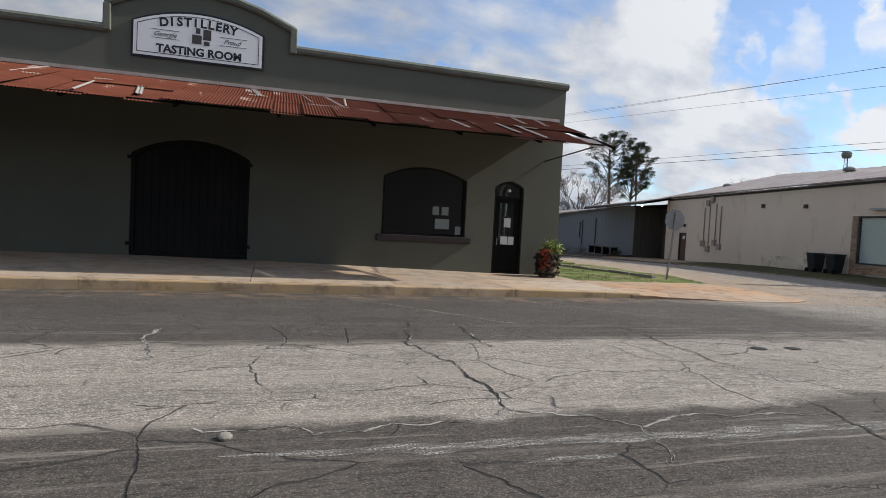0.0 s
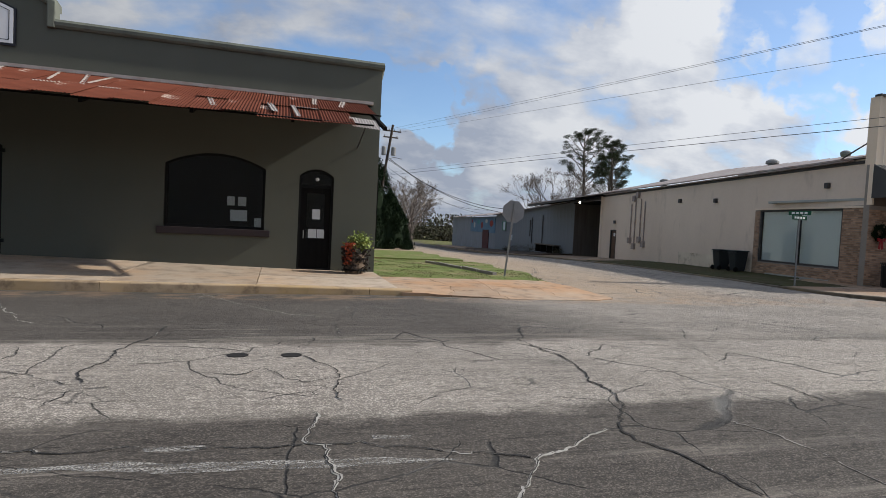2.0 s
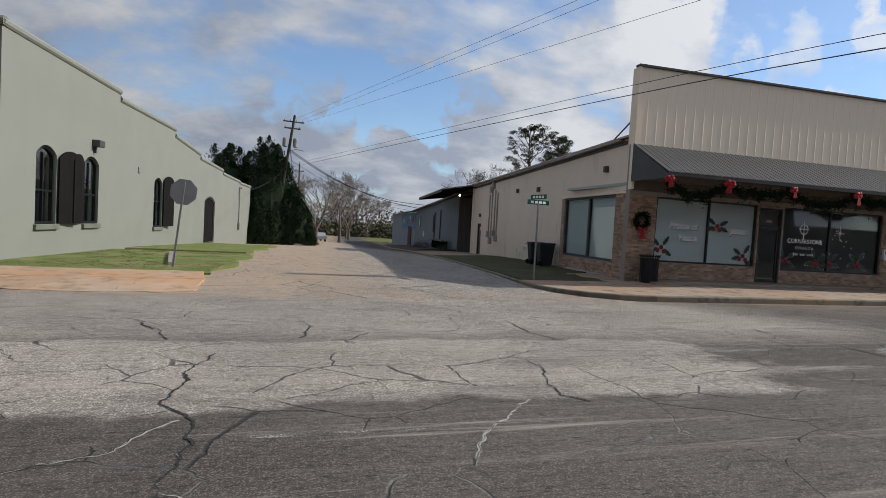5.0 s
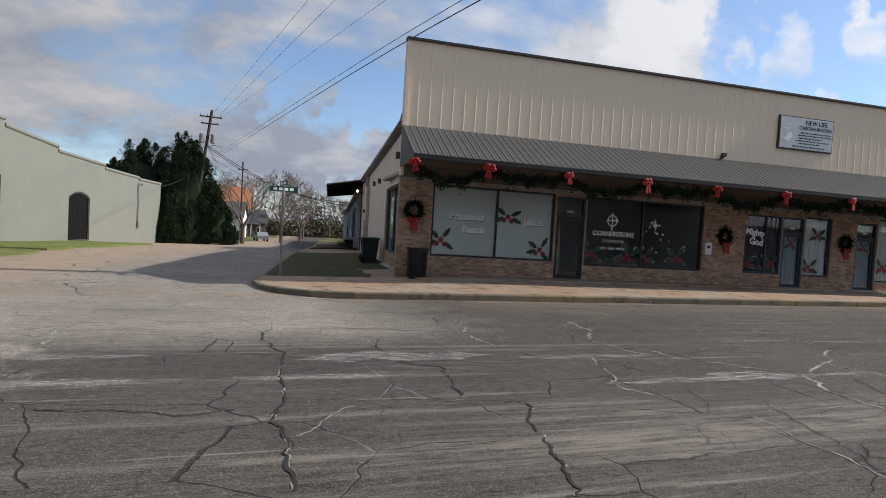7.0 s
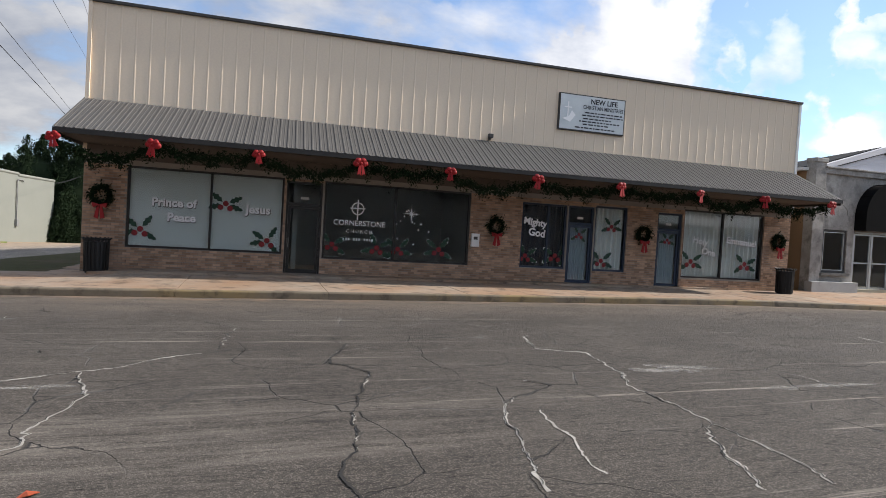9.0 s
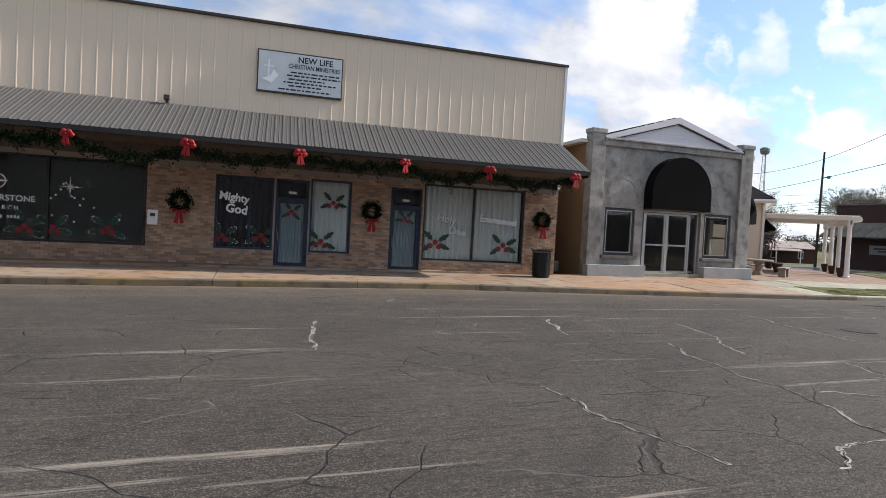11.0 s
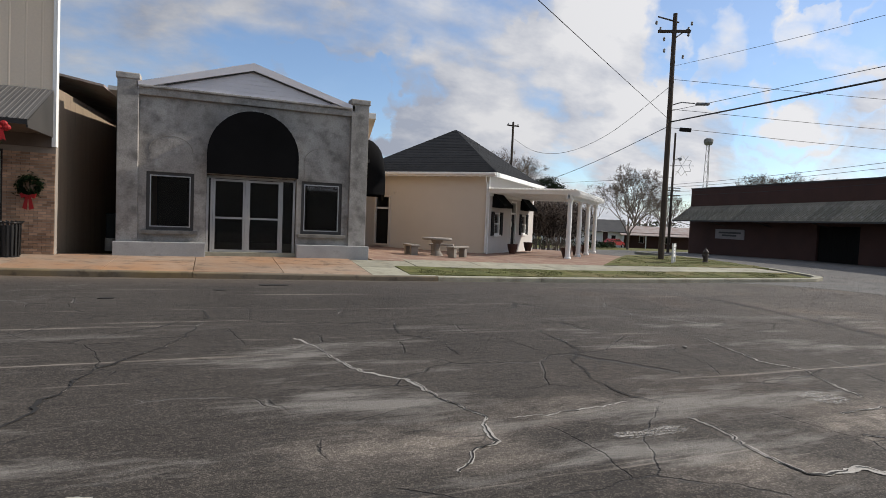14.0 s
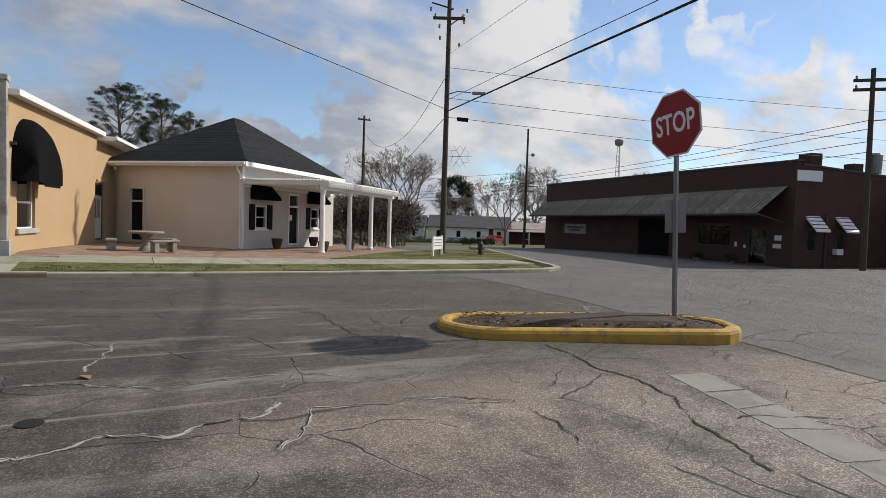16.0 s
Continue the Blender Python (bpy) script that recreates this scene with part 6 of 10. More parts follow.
bows_x = [29.34, 31.6, 34.2, 36.95, 39.6, 42.4, 45.3, 48.3, 50.95, 53.9]


def swag_z(x):
    for a, b in zip(bows_x, bows_x[1:]):
        if a <= x <= b:
            t = (x - a) / (b - a)
            return 3.50 - t * (1 - t) * 4 * (0.26 + 0.14 * math.sin(a * 3.7))
    return 3.5


for a, b in zip(bows_x, bows_x[1:]):
    bm = bmesh.new()
    leaf_cloud(bm, 1500, lambda r: (lambda x: (x, r.gauss(0, 0.08), swag_z(x) + r.gauss(0, 0.075) - abs(r.gauss(0, 0.07)) * (1 + math.sin(x * 9))))(r.uniform(a, b)), 0.05, int(a * 10), 0.35)
    tagged(part("swag", bm, GARLAND, gar), kind="stuff")


def puff(cx, cy, cz, rx, ry, rz):
    bm = bmesh.new()
    bmesh.ops.create_uvsphere(bm, u_segments=12, v_segments=8, radius=1.0)
    for v in bm.verts:
        k = 1 + 0.18 * noise.noise(v.co * 2.3 + Vector((cx, cz, 0)))
        v.co = Vector((cx + v.co.x * rx * k, cy + v.co.y * ry * k, cz + v.co.z * rz * k))
    return bm


def bow(x, z, y, s):
    o = thing("bow", "red ribbon bow with short tails on the garland", "bow", pose(x, y, z, 0, random.uniform(-12, 12), random.uniform(-20, 20)), group="red bows along the awning")
    for sg in (-1, 1):
        part("loop", puff(sg * 0.13 * s, 0, 0.05 * s, 0.14 * s, 0.08 * s, 0.11 * s), RED_RIBBON, o)
        part("loop", puff(sg * 0.09 * s, -0.03, 0.15 * s, 0.11 * s, 0.07 * s, 0.09 * s), RED_RIBBON, o)
        part("tail", prism(bmesh.new(), [(0, 0), (sg * 0.07 * s, 0.02), (sg * 0.15 * s, -0.34 * s), (sg * 0.08 * s, -0.29 * s), (sg * 0.02 * s, -0.36 * s)], "y", -0.05, -0.038), RED_RIBBON, o)
    part("knot", puff(0, -0.04, 0.05 * s, 0.06 * s, 0.06, 0.06 * s), RED_RIBBON, o)


for x in bows_x:
    bow(x, 3.47, NB_Y - 0.06, random.uniform(0.66, 0.84))


def wreath(x, z):
    o = thing("wreath", "green wreath with a red bow hung on the brick pier", "wreath", pose(x, NY - 0.1, z), group="wreaths on the brick piers")
    bm = bmesh.new()

    def at(r):
        a, t, k = r.uniform(0, 6.283), r.uniform(0, 6.283), abs(r.gauss(0, 0.075))
        return ((0.24 + k * math.cos(t)) * math.cos(a), k * math.sin(t), (0.24 + k * math.cos(t)) * math.sin(a))
    leaf_cloud(bm, 800, at, 0.055, int(x * 7), 0.35)
    part("foliage", bm, GARLAND, o)
    part("bow_loops", prism(bmesh.new(), [(-0.2, -0.2), (-0.16, -0.34), (0, -0.28), (0.16, -0.34), (0.2, -0.2), (0, -0.25)], "y", -0.13, -0.08), RED_RIBBON, o)
    for s in (-1, 1):
        part("tail", prism(bmesh.new(), [(0, -0.27), (s * 0.06, -0.27), (s * 0.14, -0.62), (s * 0.03, -0.66)], "y", -0.11, -0.095), RED_RIBBON, o)


for x, z in ((29.85, 2.2), (41.95, 2.05), (47.74, 2.1), (53.9, 2.15)):
    wreath(x, z)


for ob in set(bpy.data.objects) - known:
    if ob.parent is None and ob not in (sw, wdoor, meters) and not ob.name.startswith("wall_fitting"):
        ob.matrix_basis = ROW_T @ ob.matrix_basis


def litter_bin(x, y, z):
    o = thing("litter_bin", "black slatted steel litter bin on the pavement", "litter bin", pose(x, y, z), group="black litter bins")
    part("liner", lathe(bmesh.new(), [(0.26, 0.03), (0.29, 0.85), (0.27, 0.85)], 20), BIN_BLACK, o)
    part("base", lathe(bmesh.new(), [(0.27, 0.0), (0.27, 0.05)], 20), BIN_BLACK, o)
    me = None
    for i in range(20):
        m = pose(0, 0, 0, 0, 0, i * 18)
        if me is None:
            me = part("slat", prism(bmesh.new(), [(0.285, 0.04), (0.297, 0.04), (0.315, 0.88), (0.38, 0.96), (0.365, 0.97), (0.303, 0.9)], "y", -0.02, 0.02), BIN_BLACK, o, m=m).data
        else:
            share("slat", me, o, m)
    bm = bmesh.new()
    chain(bm, [(0.34 * math.cos(a), 0.34 * math.sin(a), 0.92) for a in np.linspace(0, 6.283, 21)], 0.018, 6)
    part("rim", bm, BIN_BLACK, o)


litter_bin(29.72, 16.55, walk_z(29.72, 16.55))
litter_bin(52.95, 15.35, walk_z(52.95, 15.35))


def wheelie(x, y, ang):
    o = thing("wheelie_bin", "dark plastic wheelie bin against the beige wall", "wheelie bin", pose(x, y, walk_z(x, y), 0, 0, ang), group="wheelie bins")
    bm = bmesh.new()
    lo = [bm.verts.new(p) for p in ((-0.24, -0.28, 0.04), (0.24, -0.28, 0.04), (0.24, 0.26, 0.04), (-0.24, 0.26, 0.04))]
    hi = [bm.verts.new(p) for p in ((-0.32, -0.38, 1.02), (0.32, -0.38, 1.02), (0.32, 0.36, 1.02), (-0.32, 0.36, 1.02))]
    bm.faces.new(lo)
    bm.faces.new(hi)
    for i in range(4):
        bm.faces.new((lo[i], lo[(i + 1) % 4], hi[(i + 1) % 4], hi[i]))
    bmesh.ops.bevel(bm, geom=bm.edges[:], offset=0.03, segments=2, affect="EDGES")
    part("body", bm, BIN_GREEN, o)
    part("lid", boxed(-0.34, 0.34, -0.42, 0.38, 1.02, 1.09, bevel=0.03), BIN_GREEN, o)
    part("handle", tube(bmesh.new(), (-0.24, 0.46, 0.98), (0.24, 0.46, 0.98), 0.018, n=8), BIN_GREEN, o)
    for s in (-1, 1):
        part("wheel", tube(bmesh.new(), (s * 0.24, 0.3, 0.12), (s * 0.3, 0.3, 0.12), 0.12, n=14), BLACK_PAINT, o)


wheelie(29.55, 24.2, 84)
wheelie(29.7, 25.5, 84)
# canopy and the grey sheds further along
shed = thing("warehouse", "grey corrugated loading sheds with a rusty canopy", "building")
shed_top = lambda a: 4.36 - (a - 31.0) * 0.034


def slab4(quad, th):
    """A flat plate through four corners, with thickness downwards."""
    bm = bmesh.new()
    hi = [bm.verts.new(p) for p in quad]
    lo = [bm.verts.new((p[0], p[1], p[2] - th)) for p in quad]
    bm.faces.new(hi)
    bm.faces.new(lo[::-1])
    for i in range(4):
        bm.faces.new((hi[i], lo[i], lo[(i + 1) % 4], hi[(i + 1) % 4]))
    return bm


part("canopy", slab4([(24.4, -0.3, 4.98), (36.2, -0.3, 4.6), (36.2, 2.7, 4.2), (24.4, 2.7, 4.42)], 0.06), OLD_METAL, shed, "rusty canopy over the loading bay", m=NM)
part("canopy_fascia", slab4([(24.4, 2.66, 4.35), (36.2, 2.66, 4.13), (36.2, 2.72, 4.13), (24.4, 2.72, 4.35)], 0.16), DARK_TRIM, shed, m=NM)
for k in range(8):
    a = 24.6 + k * 1.62
    part("canopy_rafter", slab4([(a, -0.2, 4.86 - k * 0.05), (a + 0.1, -0.2, 4.86 - k * 0.05), (a + 0.1, 2.66, 4.33 - k * 0.03), (a, 2.66, 4.33 - k * 0.03)], 0.16), DARK_WOOD, shed, m=NM)
BAY_BOARD = mat("weathered_brown_boards", (0.17, 0.145, 0.13), (0.11, 0.092, 0.082), 0.9, 1.2, 25.0, 0.2, stretch=(3, 3, 0.3))
part("bay_back_wall", boxed(25.0, 31.0, -3.2, -3.0, -1.2, 4.6, m=NM), BAY_BOARD, shed)
part("bay_cheek", boxed(30.9, 31.0, -3.0, -0.12, -1.2, 4.3, m=NM), BAY_BOARD, shed)
part("bay_ceiling", boxed(25.0, 31.0, -3.0, 0.0, 4.2, 4.3, m=NM), DARK_WOOD, shed)
part("bay_door", boxed(27.6, 30.4, -2.99, -2.93, -0.6, 3.0, m=NM), mat("dim_grey_door", (0.14, 0.15, 0.16), (0.11, 0.12, 0.13), 0.7), shed)
me = None
for i in range(30):
    m = NM @ pose(31.0 + i * 0.9, 0, shed_top(31.9 + i * 0.9) - 6.1)
    if me is None:
        bm = bmesh.new()
        seg = 24
        f = [[bm.verts.new((0.9 * q / seg, -0.1 + 0.02 * math.sin(q / seg * 8 * 2 * math.pi * 0.75), z)) for q in range(seg + 1)] for z in (0, 6.1)]
        for q in range(seg):
            bm.faces.new((f[0][q], f[0][q + 1], f[1][q + 1], f[1][q]))
        me = part("siding_sheet", bm, GREY_SIDING, shed, m=m).data
    else:
        share("siding_sheet", me, shed, m)
part("shed_core", prism(bmesh.new(), [(31.0, -2.5), (58.0, -2.5), (58.0, shed_top(58) - 0.1), (31.0, shed_top(31) - 0.1)], "y", -20, -0.14, m=NM), GREY_SIDING, shed)
part("far_shed", boxed(58.2, 90, -20, -0.14, -3.2, 3.25, m=NM), GREY_SIDING, shed)
part("core_roof", slab4([(25.0, -0.25, 4.98), (31.2, 0.35, 4.52), (31.2, -14, 6.9), (25.0, -14, 7.1)], 0.07), OLD_METAL, shed, "pale rust-streaked roof sheets", m=NM)
part("core_roof", slab4([(31.2, 0.35, 4.45), (58.2, 0.35, 3.5), (58.2, -14, 5.9), (31.2, -14, 6.9)], 0.07), OLD_METAL, shed, "pale rust-streaked roof sheets", m=NM)
part("core_roof", slab4([(58.0, 0.5, 3.42), (90.5, 0.5, 3.32), (90.5, -14, 5.4), (58.0, -14, 5.6)], 0.07), OLD_METAL, shed, "pale rust-streaked roof sheets", m=NM)
part("eave_board", slab4([(31.2, 0.34, 4.36), (58.2, 0.34, 3.41), (58.2, 0.37, 3.41), (31.2, 0.37, 4.36)], 0.1), DARK_TRIM, shed, m=NM)
MAROON = mat("maroon_door", (0.10, 0.022, 0.022), (0.07, 0.02, 0.02), 0.7)
part("shed_door", boxed(62.0, 65.5, -0.1, -0.02, -1.6, 1.3, m=NM), MAROON, shed)
part("mural_board", boxed(58.6, 74, -0.12, -0.06, 0.9, 3.1, m=NM), mat("faded_blue_mural", (0.16, 0.27, 0.36), (0.10, 0.17, 0.26), 0.8, 0.35, 6.0), shed, "faded blue mural with red and white shapes")
MURAL = [mat("mural_" + c, q, tuple(v * 0.75 for v in q), 0.8, 0.8, 8.0) for c, q in (("red", (0.34, 0.06, 0.045)), ("white", (0.58, 0.56, 0.52)), ("teal", (0.10, 0.32, 0.33)))]
for k, (x, z, w, h) in enumerate(((59.2, 1.7, 2.6, 1.1), (62.6, 2.2, 1.8, 0.7), (65.4, 1.3, 1.6, 1.3), (67.4, 2.0, 2.2, 0.9), (70.4, 1.4, 1.5, 1.2), (72.2, 2.2, 1.4, 0.7))):
    blot = [(x + w / 2 + w / 2 * (0.8 + 0.3 * noise.noise((k, q * 0.8, 1))) * math.cos(q * 0.524), z + h / 2 + h / 2 * (0.8 + 0.3 * noise.noise((k, q * 0.8, 5))) * math.sin(q * 0.524)) for q in range(12)]
    part("mural_shape", prism(bmesh.new(), blot, "y", -0.055, -0.045, m=NM), MURAL[(0, 1, 0, 2, 1, 0)[k]], shed)
part("shed_window", frame_of(rect(53.0, 54.6, 1.35, 2.6), 0.12, -0.12, 0.0), mat("green_window_frame", (0.16, 0.30, 0.24), (0.13, 0.25, 0.2), 0.7), shed, "green window frame", m=NM @ pose(0, 0.06, 0))
part("shed_window_board", boxed(53.1, 54.5, -0.09, -0.05, 1.45, 2.5, m=NM), SIGN_GREY, shed)
part("notice_board", boxed(50.0, 50.8, -0.06, -0.02, 0.2, 0.9, m=NM), SIGN_GREY, shed)
for x, z0, z1 in ((39.0, 0.3, 3.2), (42.4, 0.2, 3.0), (43.1, 0.9, 2.7)):
    part("conduit", tube(bmesh.new(), (x, 0.02, z0), (x, 0.02, z1), 0.06, n=8), DARK_TRIM, shed, m=NM)
bed = tagged(sheet("planting_bed", lambda y: SIDE_E(y) + 0.3, lambda y: 29.3 + 0.105 * (y - 16.5), 47.0, 78, lambda x, y: walk_z(x, y) + 0.12 * min(1.0, max(0.0, x - SIDE_E(y) - 0.3)) + 0.08 * noise.noise((x, y, 4)), 0.9, MULCH), "bare brown earth bed along the sheds", "ground", kind="structure")
bench = thing("loading_ledge", "low weathered plank ledge against the shed", "bench", NM @ pose(0, 0, -0.45))
part("plank", boxed(33.0, 38.6, 0.25, 0.95, 0.62, 0.72, bevel=0.01), mat("weathered_plank", (0.20, 0.165, 0.13), (0.15, 0.125, 0.10), 0.9, 2.0), bench)
for x in (33.2, 35.0, 36.8, 38.3):
    part("leg", boxed(x, x + 0.14, 0.3, 0.9, -0.1, 0.62), DARK_WOOD, bench)
for k, (a, o_, h) in enumerate(((32.2, 0.9, 0.55), (40.0, 1.0, 0.9), (44.6, 1.1, 0.95), (49.0, 0.9, 0.6))):
    q = NM @ Vector((a, o_, 0))
    sb = thing("dry_shrub", "small dry brown shrub on the earth bed", "shrub", pose(q.x, q.y, walk_z(q.x, q.y)), group="dry shrubs")
    part("foliage", leaf_cloud(bmesh.new(), 500, lambda r: (r.gauss(0, h * 0.45), r.gauss(0, h * 0.4), abs(r.gauss(h * 0.45, h * 0.3))), 0.06, k + 40, 0.3), FAR_WOOD, sb)
    part("stem", tube(bmesh.new(), (0, 0, -0.1), (0, 0, h * 0.6), 0.03, 0.01, 6), BARK, sb)
canlamp = thing("canopy_lamp", "small lit lamp under the loading canopy", "lamp", NM)
lm = bpy.data.materials.new("lamp_glow")
lm.use_nodes = True
lm.node_tree.nodes["Principled BSDF"].inputs["Emission Color"].default_value = (1, 0.92, 0.8, 1)
lm.node_tree.nodes["Principled BSDF"].inputs["Emission Strength"].default_value = 6.0
part("globe", lathe(bmesh.new(), [(0.03, -0.1), (0.09, -0.04), (0.09, 0.04), (0.03, 0.1)], 10, (29.0, 0.3, 4.25)), lm, canlamp)
part("stem", tube(bmesh.new(), (29.0, 0.3, 4.33), (29.0, 0.3, 4.62), 0.02, n=6), DARK_TRIM, canlamp)

# ---- the grey stucco front and its ochre side ----
gb = thing("storefront_building", "patched grey stucco storefront with a white pediment", "building")
GY = 16.5
gw1, gw2, gdo = rect(56.15, 57.5, 0.8, 2.6), rect(60.82, 62.2, 0.8, 2.58), rect(57.86, 60.66, 0.1, 2.62)
part("front_wall", wall(rect(55.6, 62.8, -0.6, 5.0), [gw1, gw2, gdo], 0.25), STUCCO, gb, m=pose(0, GY, 0))
for x0, x1 in ((55.36, 55.93), (62.42, 63.03)):
    part("pilaster", boxed(x0, x1, GY - 0.14, GY + 0.3, -0.5, 5.42, bevel=0.02), STUCCO, gb)
    part("pilaster_cap", boxed(x0 - 0.04, x1 + 0.04, GY - 0.18, GY + 0.32, 5.3, 5.48, bevel=0.03), STUCCO, gb)
for x0, x1 in ((55.3, 57.86), (60.66, 63.12)):
    part("plinth", boxed(x0, x1, GY - 0.34, GY + 0.0, -0.5, 0.44, bevel=0.02), STUCCO_BASE, gb)
part("cornice", boxed(55.9, 62.45, GY - 0.12, GY + 0.2, 4.88, 5.12, bevel=0.03), STUCCO, gb)
part("cornice_lip", boxed(55.9, 62.45, GY - 0.18, GY + 0.2, 5.1, 5.17, bevel=0.02), STUCCO, gb)
# pediment with lap boards
for i in range(7):
    z = 5.17 + i * 0.13
    half = 3.05 * (1 - (z - 5.17) / 1.0)
    if half > 0.2:
        part("lap_board", boxed(59.2 - half, 59.2 + half, GY - 0.04 + 0.0, GY + 0.02, z, z + 0.135, m=Matrix.Translation((0, GY, z)) @ pose(0, 0, 0, -4, 0, 0) @ Matrix.Translation((0, -GY, -z))), WHITE_SIDING, gb)
part("pediment_back", prism(bmesh.new(), [(55.95, 5.1), (62.45, 5.1), (59.2, 6.1)], "y", GY + 0.03, GY + 0.12), WHITE_SIDING, gb)
for s in (-1, 1):
    part("rake_trim", prism(bmesh.new(), [(59.2, 6.0), (59.2, 6.24), (59.2 + s * 3.32, 5.24), (59.2 + s * 3.32, 5.06)], "y", GY - 0.14, GY + 0.1), WHITE_SIDING, gb)
    # thin dark strip drawn as the shadow line under the rake trim
    part("rake_shadow_strip", prism(bmesh.new(), [(59.2, 5.962), (59.2, 5.998), (59.2 + s * 2.6, 5.245), (59.2 + s * 2.5, 5.245)], "y", GY - 0.10, GY - 0.03), DARK_TRIM, gb)
bm = bmesh.new()
for s in (-1, 1):
    q = [(59.2, GY + 0.1, 6.22), (59.2 + s * 3.5, GY + 0.1, 5.2), (59.2 + s * 3.6 + 3.1, GY + 15, 5.12), (62.4, GY + 15, 6.1)]
    lo = [bm.verts.new(p) for p in q]
    hi = [bm.verts.new((p[0], p[1], p[2] + 0.05)) for p in q]
    bm.faces.new(lo)
    bm.faces.new(hi)
    for i in range(4):
        bm.faces.new((lo[i], lo[(i + 1) % 4], hi[(i + 1) % 4], hi[i]))
part("roof", bm, SHINGLE, gb)
# blind arches scratched into the stucco over the windows
for xc in (56.83, 61.5):
    bm = bmesh.new()
    n = 14
    ra = [[bm.verts.new((xc + r * math.cos(math.pi * i / n), -0.012, 3.25 + 0.75 * r * math.sin(math.pi * i / n))) for i in range(n + 1)] for r in (0.60, 0.625)]
    rb = [[bm.verts.new((v.co.x, 0.01, v.co.z)) for v in r] for r in ra]
    for i in range(n):
        bm.faces.new((ra[0][i], ra[0][i + 1], ra[1][i + 1], ra[1][i]))
        bm.faces.new((ra[1][i], ra[1][i + 1], rb[1][i + 1], rb[1][i]))
        bm.faces.new((ra[0][i], rb[0][i], rb[0][i + 1], ra[0][i + 1]))
    part("blind_arch", bm, STONE, gb, m=pose(0, GY, 0))
    part("arch_panel", prism(bmesh.new(), arched(xc - 0.59, xc + 0.59, 2.66, 3.26, 3.7), "y", -0.006, 0.01), STUCCO, gb, m=pose(0, GY, 0))
for o in (gw1, gw2):
    w = thing("window", "fixed shop window in the grey stucco with a stucco sill", "window", pose(0, GY, 0), kind="structure")
    part("window_frame", frame_of(o, 0.10, 0.045, 0.16), DARK_TRIM, w)
    part("inner_frame", frame_of(rect(o[0][0] + 0.06, o[1][0] - 0.06, o[0][1] + 0.06, o[2][1] - 0.06), 0.072, 0.05, 0.11), ALU, w)
    glazed("pane", boxed(o[0][0] + 0.05, o[1][0] - 0.05, 0.11, 0.12, o[0][1] + 0.05, o[2][1] - 0.05), w)
    part("window_sill", boxed(o[0][0] - 0.12, o[1][0] + 0.12, -0.14, 0.06, o[0][1] - 0.12, o[0][1], bevel=0.02), CONCRETE_WORN, w)
gd = thing("door", "aluminium double glass doors with side lights", "door", pose(0, GY + 0.1, 0), kind="structure")
for x in (57.9, 58.02, 59.08, 60.2, 60.6):
    part("post", boxed(x - 0.035, x + 0.035, 0.0, 0.1, 0.1, 2.6), ALU, gd)
part("head_rail", boxed(57.86, 60.66, 0.0, 0.1, 2.52, 2.6), ALU, gd)
part("threshold", boxed(57.86, 60.66, -0.2, 0.15, 0.0, 0.14), CONCRETE_PALE, gd)
for a, b in ((58.06, 59.04), (59.12, 60.16)):
    lf = part("door_leaf", frame_of(rect(a, b, 0.15, 2.5), 0.07, 0.02, 0.07), ALU, gd)
    part("mid_rail", boxed(a, b, 0.025, 0.065, 1.22, 1.28), ALU, gd)
    glazed("pane", boxed(a + 0.06, b - 0.06, 0.04, 0.05, 0.2, 2.44), gd)
for a, b in ((57.93, 57.99), (60.24, 60.57)):
    glazed("pane", boxed(a, b, 0.04, 0.05, 0.16, 2.5), gd)
for x in (59.0, 59.18):
    part("door_handle", tube(bmesh.new(), (x, -0.03, 1.05), (x, -0.03, 1.4), 0.014, n=8), ALU, gd)
# barrel awning
ba = thing("awning", "black canvas barrel awning over the doors", "awning", pose(0, GY, 0))
bm = bmesh.new()
n, xc, hw = 20, 59.25, 1.39
outer = []
for y in (-0.5, -0.25, 0.0):
    outer.append([bm.verts.new((xc + hw * math.cos(math.pi * i / n), y, 3.25 + 1.4 * math.sin(math.pi * i / n))) for i in range(n + 1)])
drop = [[bm.verts.new((xc + sg * hw, y, 2.62)) for y in (-0.5, -0.25, 0.0)] for sg in (1, -1)]
for u, w in zip(outer, outer[1:]):
    for i in range(n):
        bm.faces.new((u[i], w[i], w[i + 1], u[i + 1]))
for d, idx in ((drop[0], 0), (drop[1], n)):
    for j in range(2):
        bm.faces.new((d[j], d[j + 1], outer[j + 1][idx], outer[j][idx]))
bm.faces.new(outer[0] + [drop[1][0], drop[0][0]])
part("canvas", bm, CANVAS_BLACK, ba)
for i in range(1, 5):
    a = math.pi * i / 5
    part("hoop_rib", tube(bmesh.new(), (xc + hw * math.cos(a), -0.5, 3.25 + 1.4 * math.sin(a)), (xc + hw * math.cos(a), 0, 3.25 + 1.4 * math.sin(a)), 0.012, n=6), CANVAS_BLACK, ba)
# shell
GA = math.degrees(math.atan(0.215))
GM = pose(63.0, GY + 0.05, 0, 0, 0, 90 - GA)
gs_w, gs_d = rect(0.75, 2.25, 0.75, 2.5), rect(9.3, 10.75, 0.05, 2.75)
part("side_wall", wall([(0.1, -0.8), (15.4, -0.8), (15.4, 5.0), (0.1, 5.0)], [gs_w, gs_d], 0.25), ORANGE_WALL, gb, m=GM @ Matrix.Translation((0, 0.0, 0)))
part("eave_board", boxed(0.1, 9.8, -0.32, 0.05, 4.92, 5.12, bevel=0.02), WHITE_PAINT, gb, m=GM)
part("eave_board", boxed(9.6, 15.6, -0.75, 0.05, 4.72, 4.92, bevel=0.02), WHITE_PAINT, gb, m=GM)
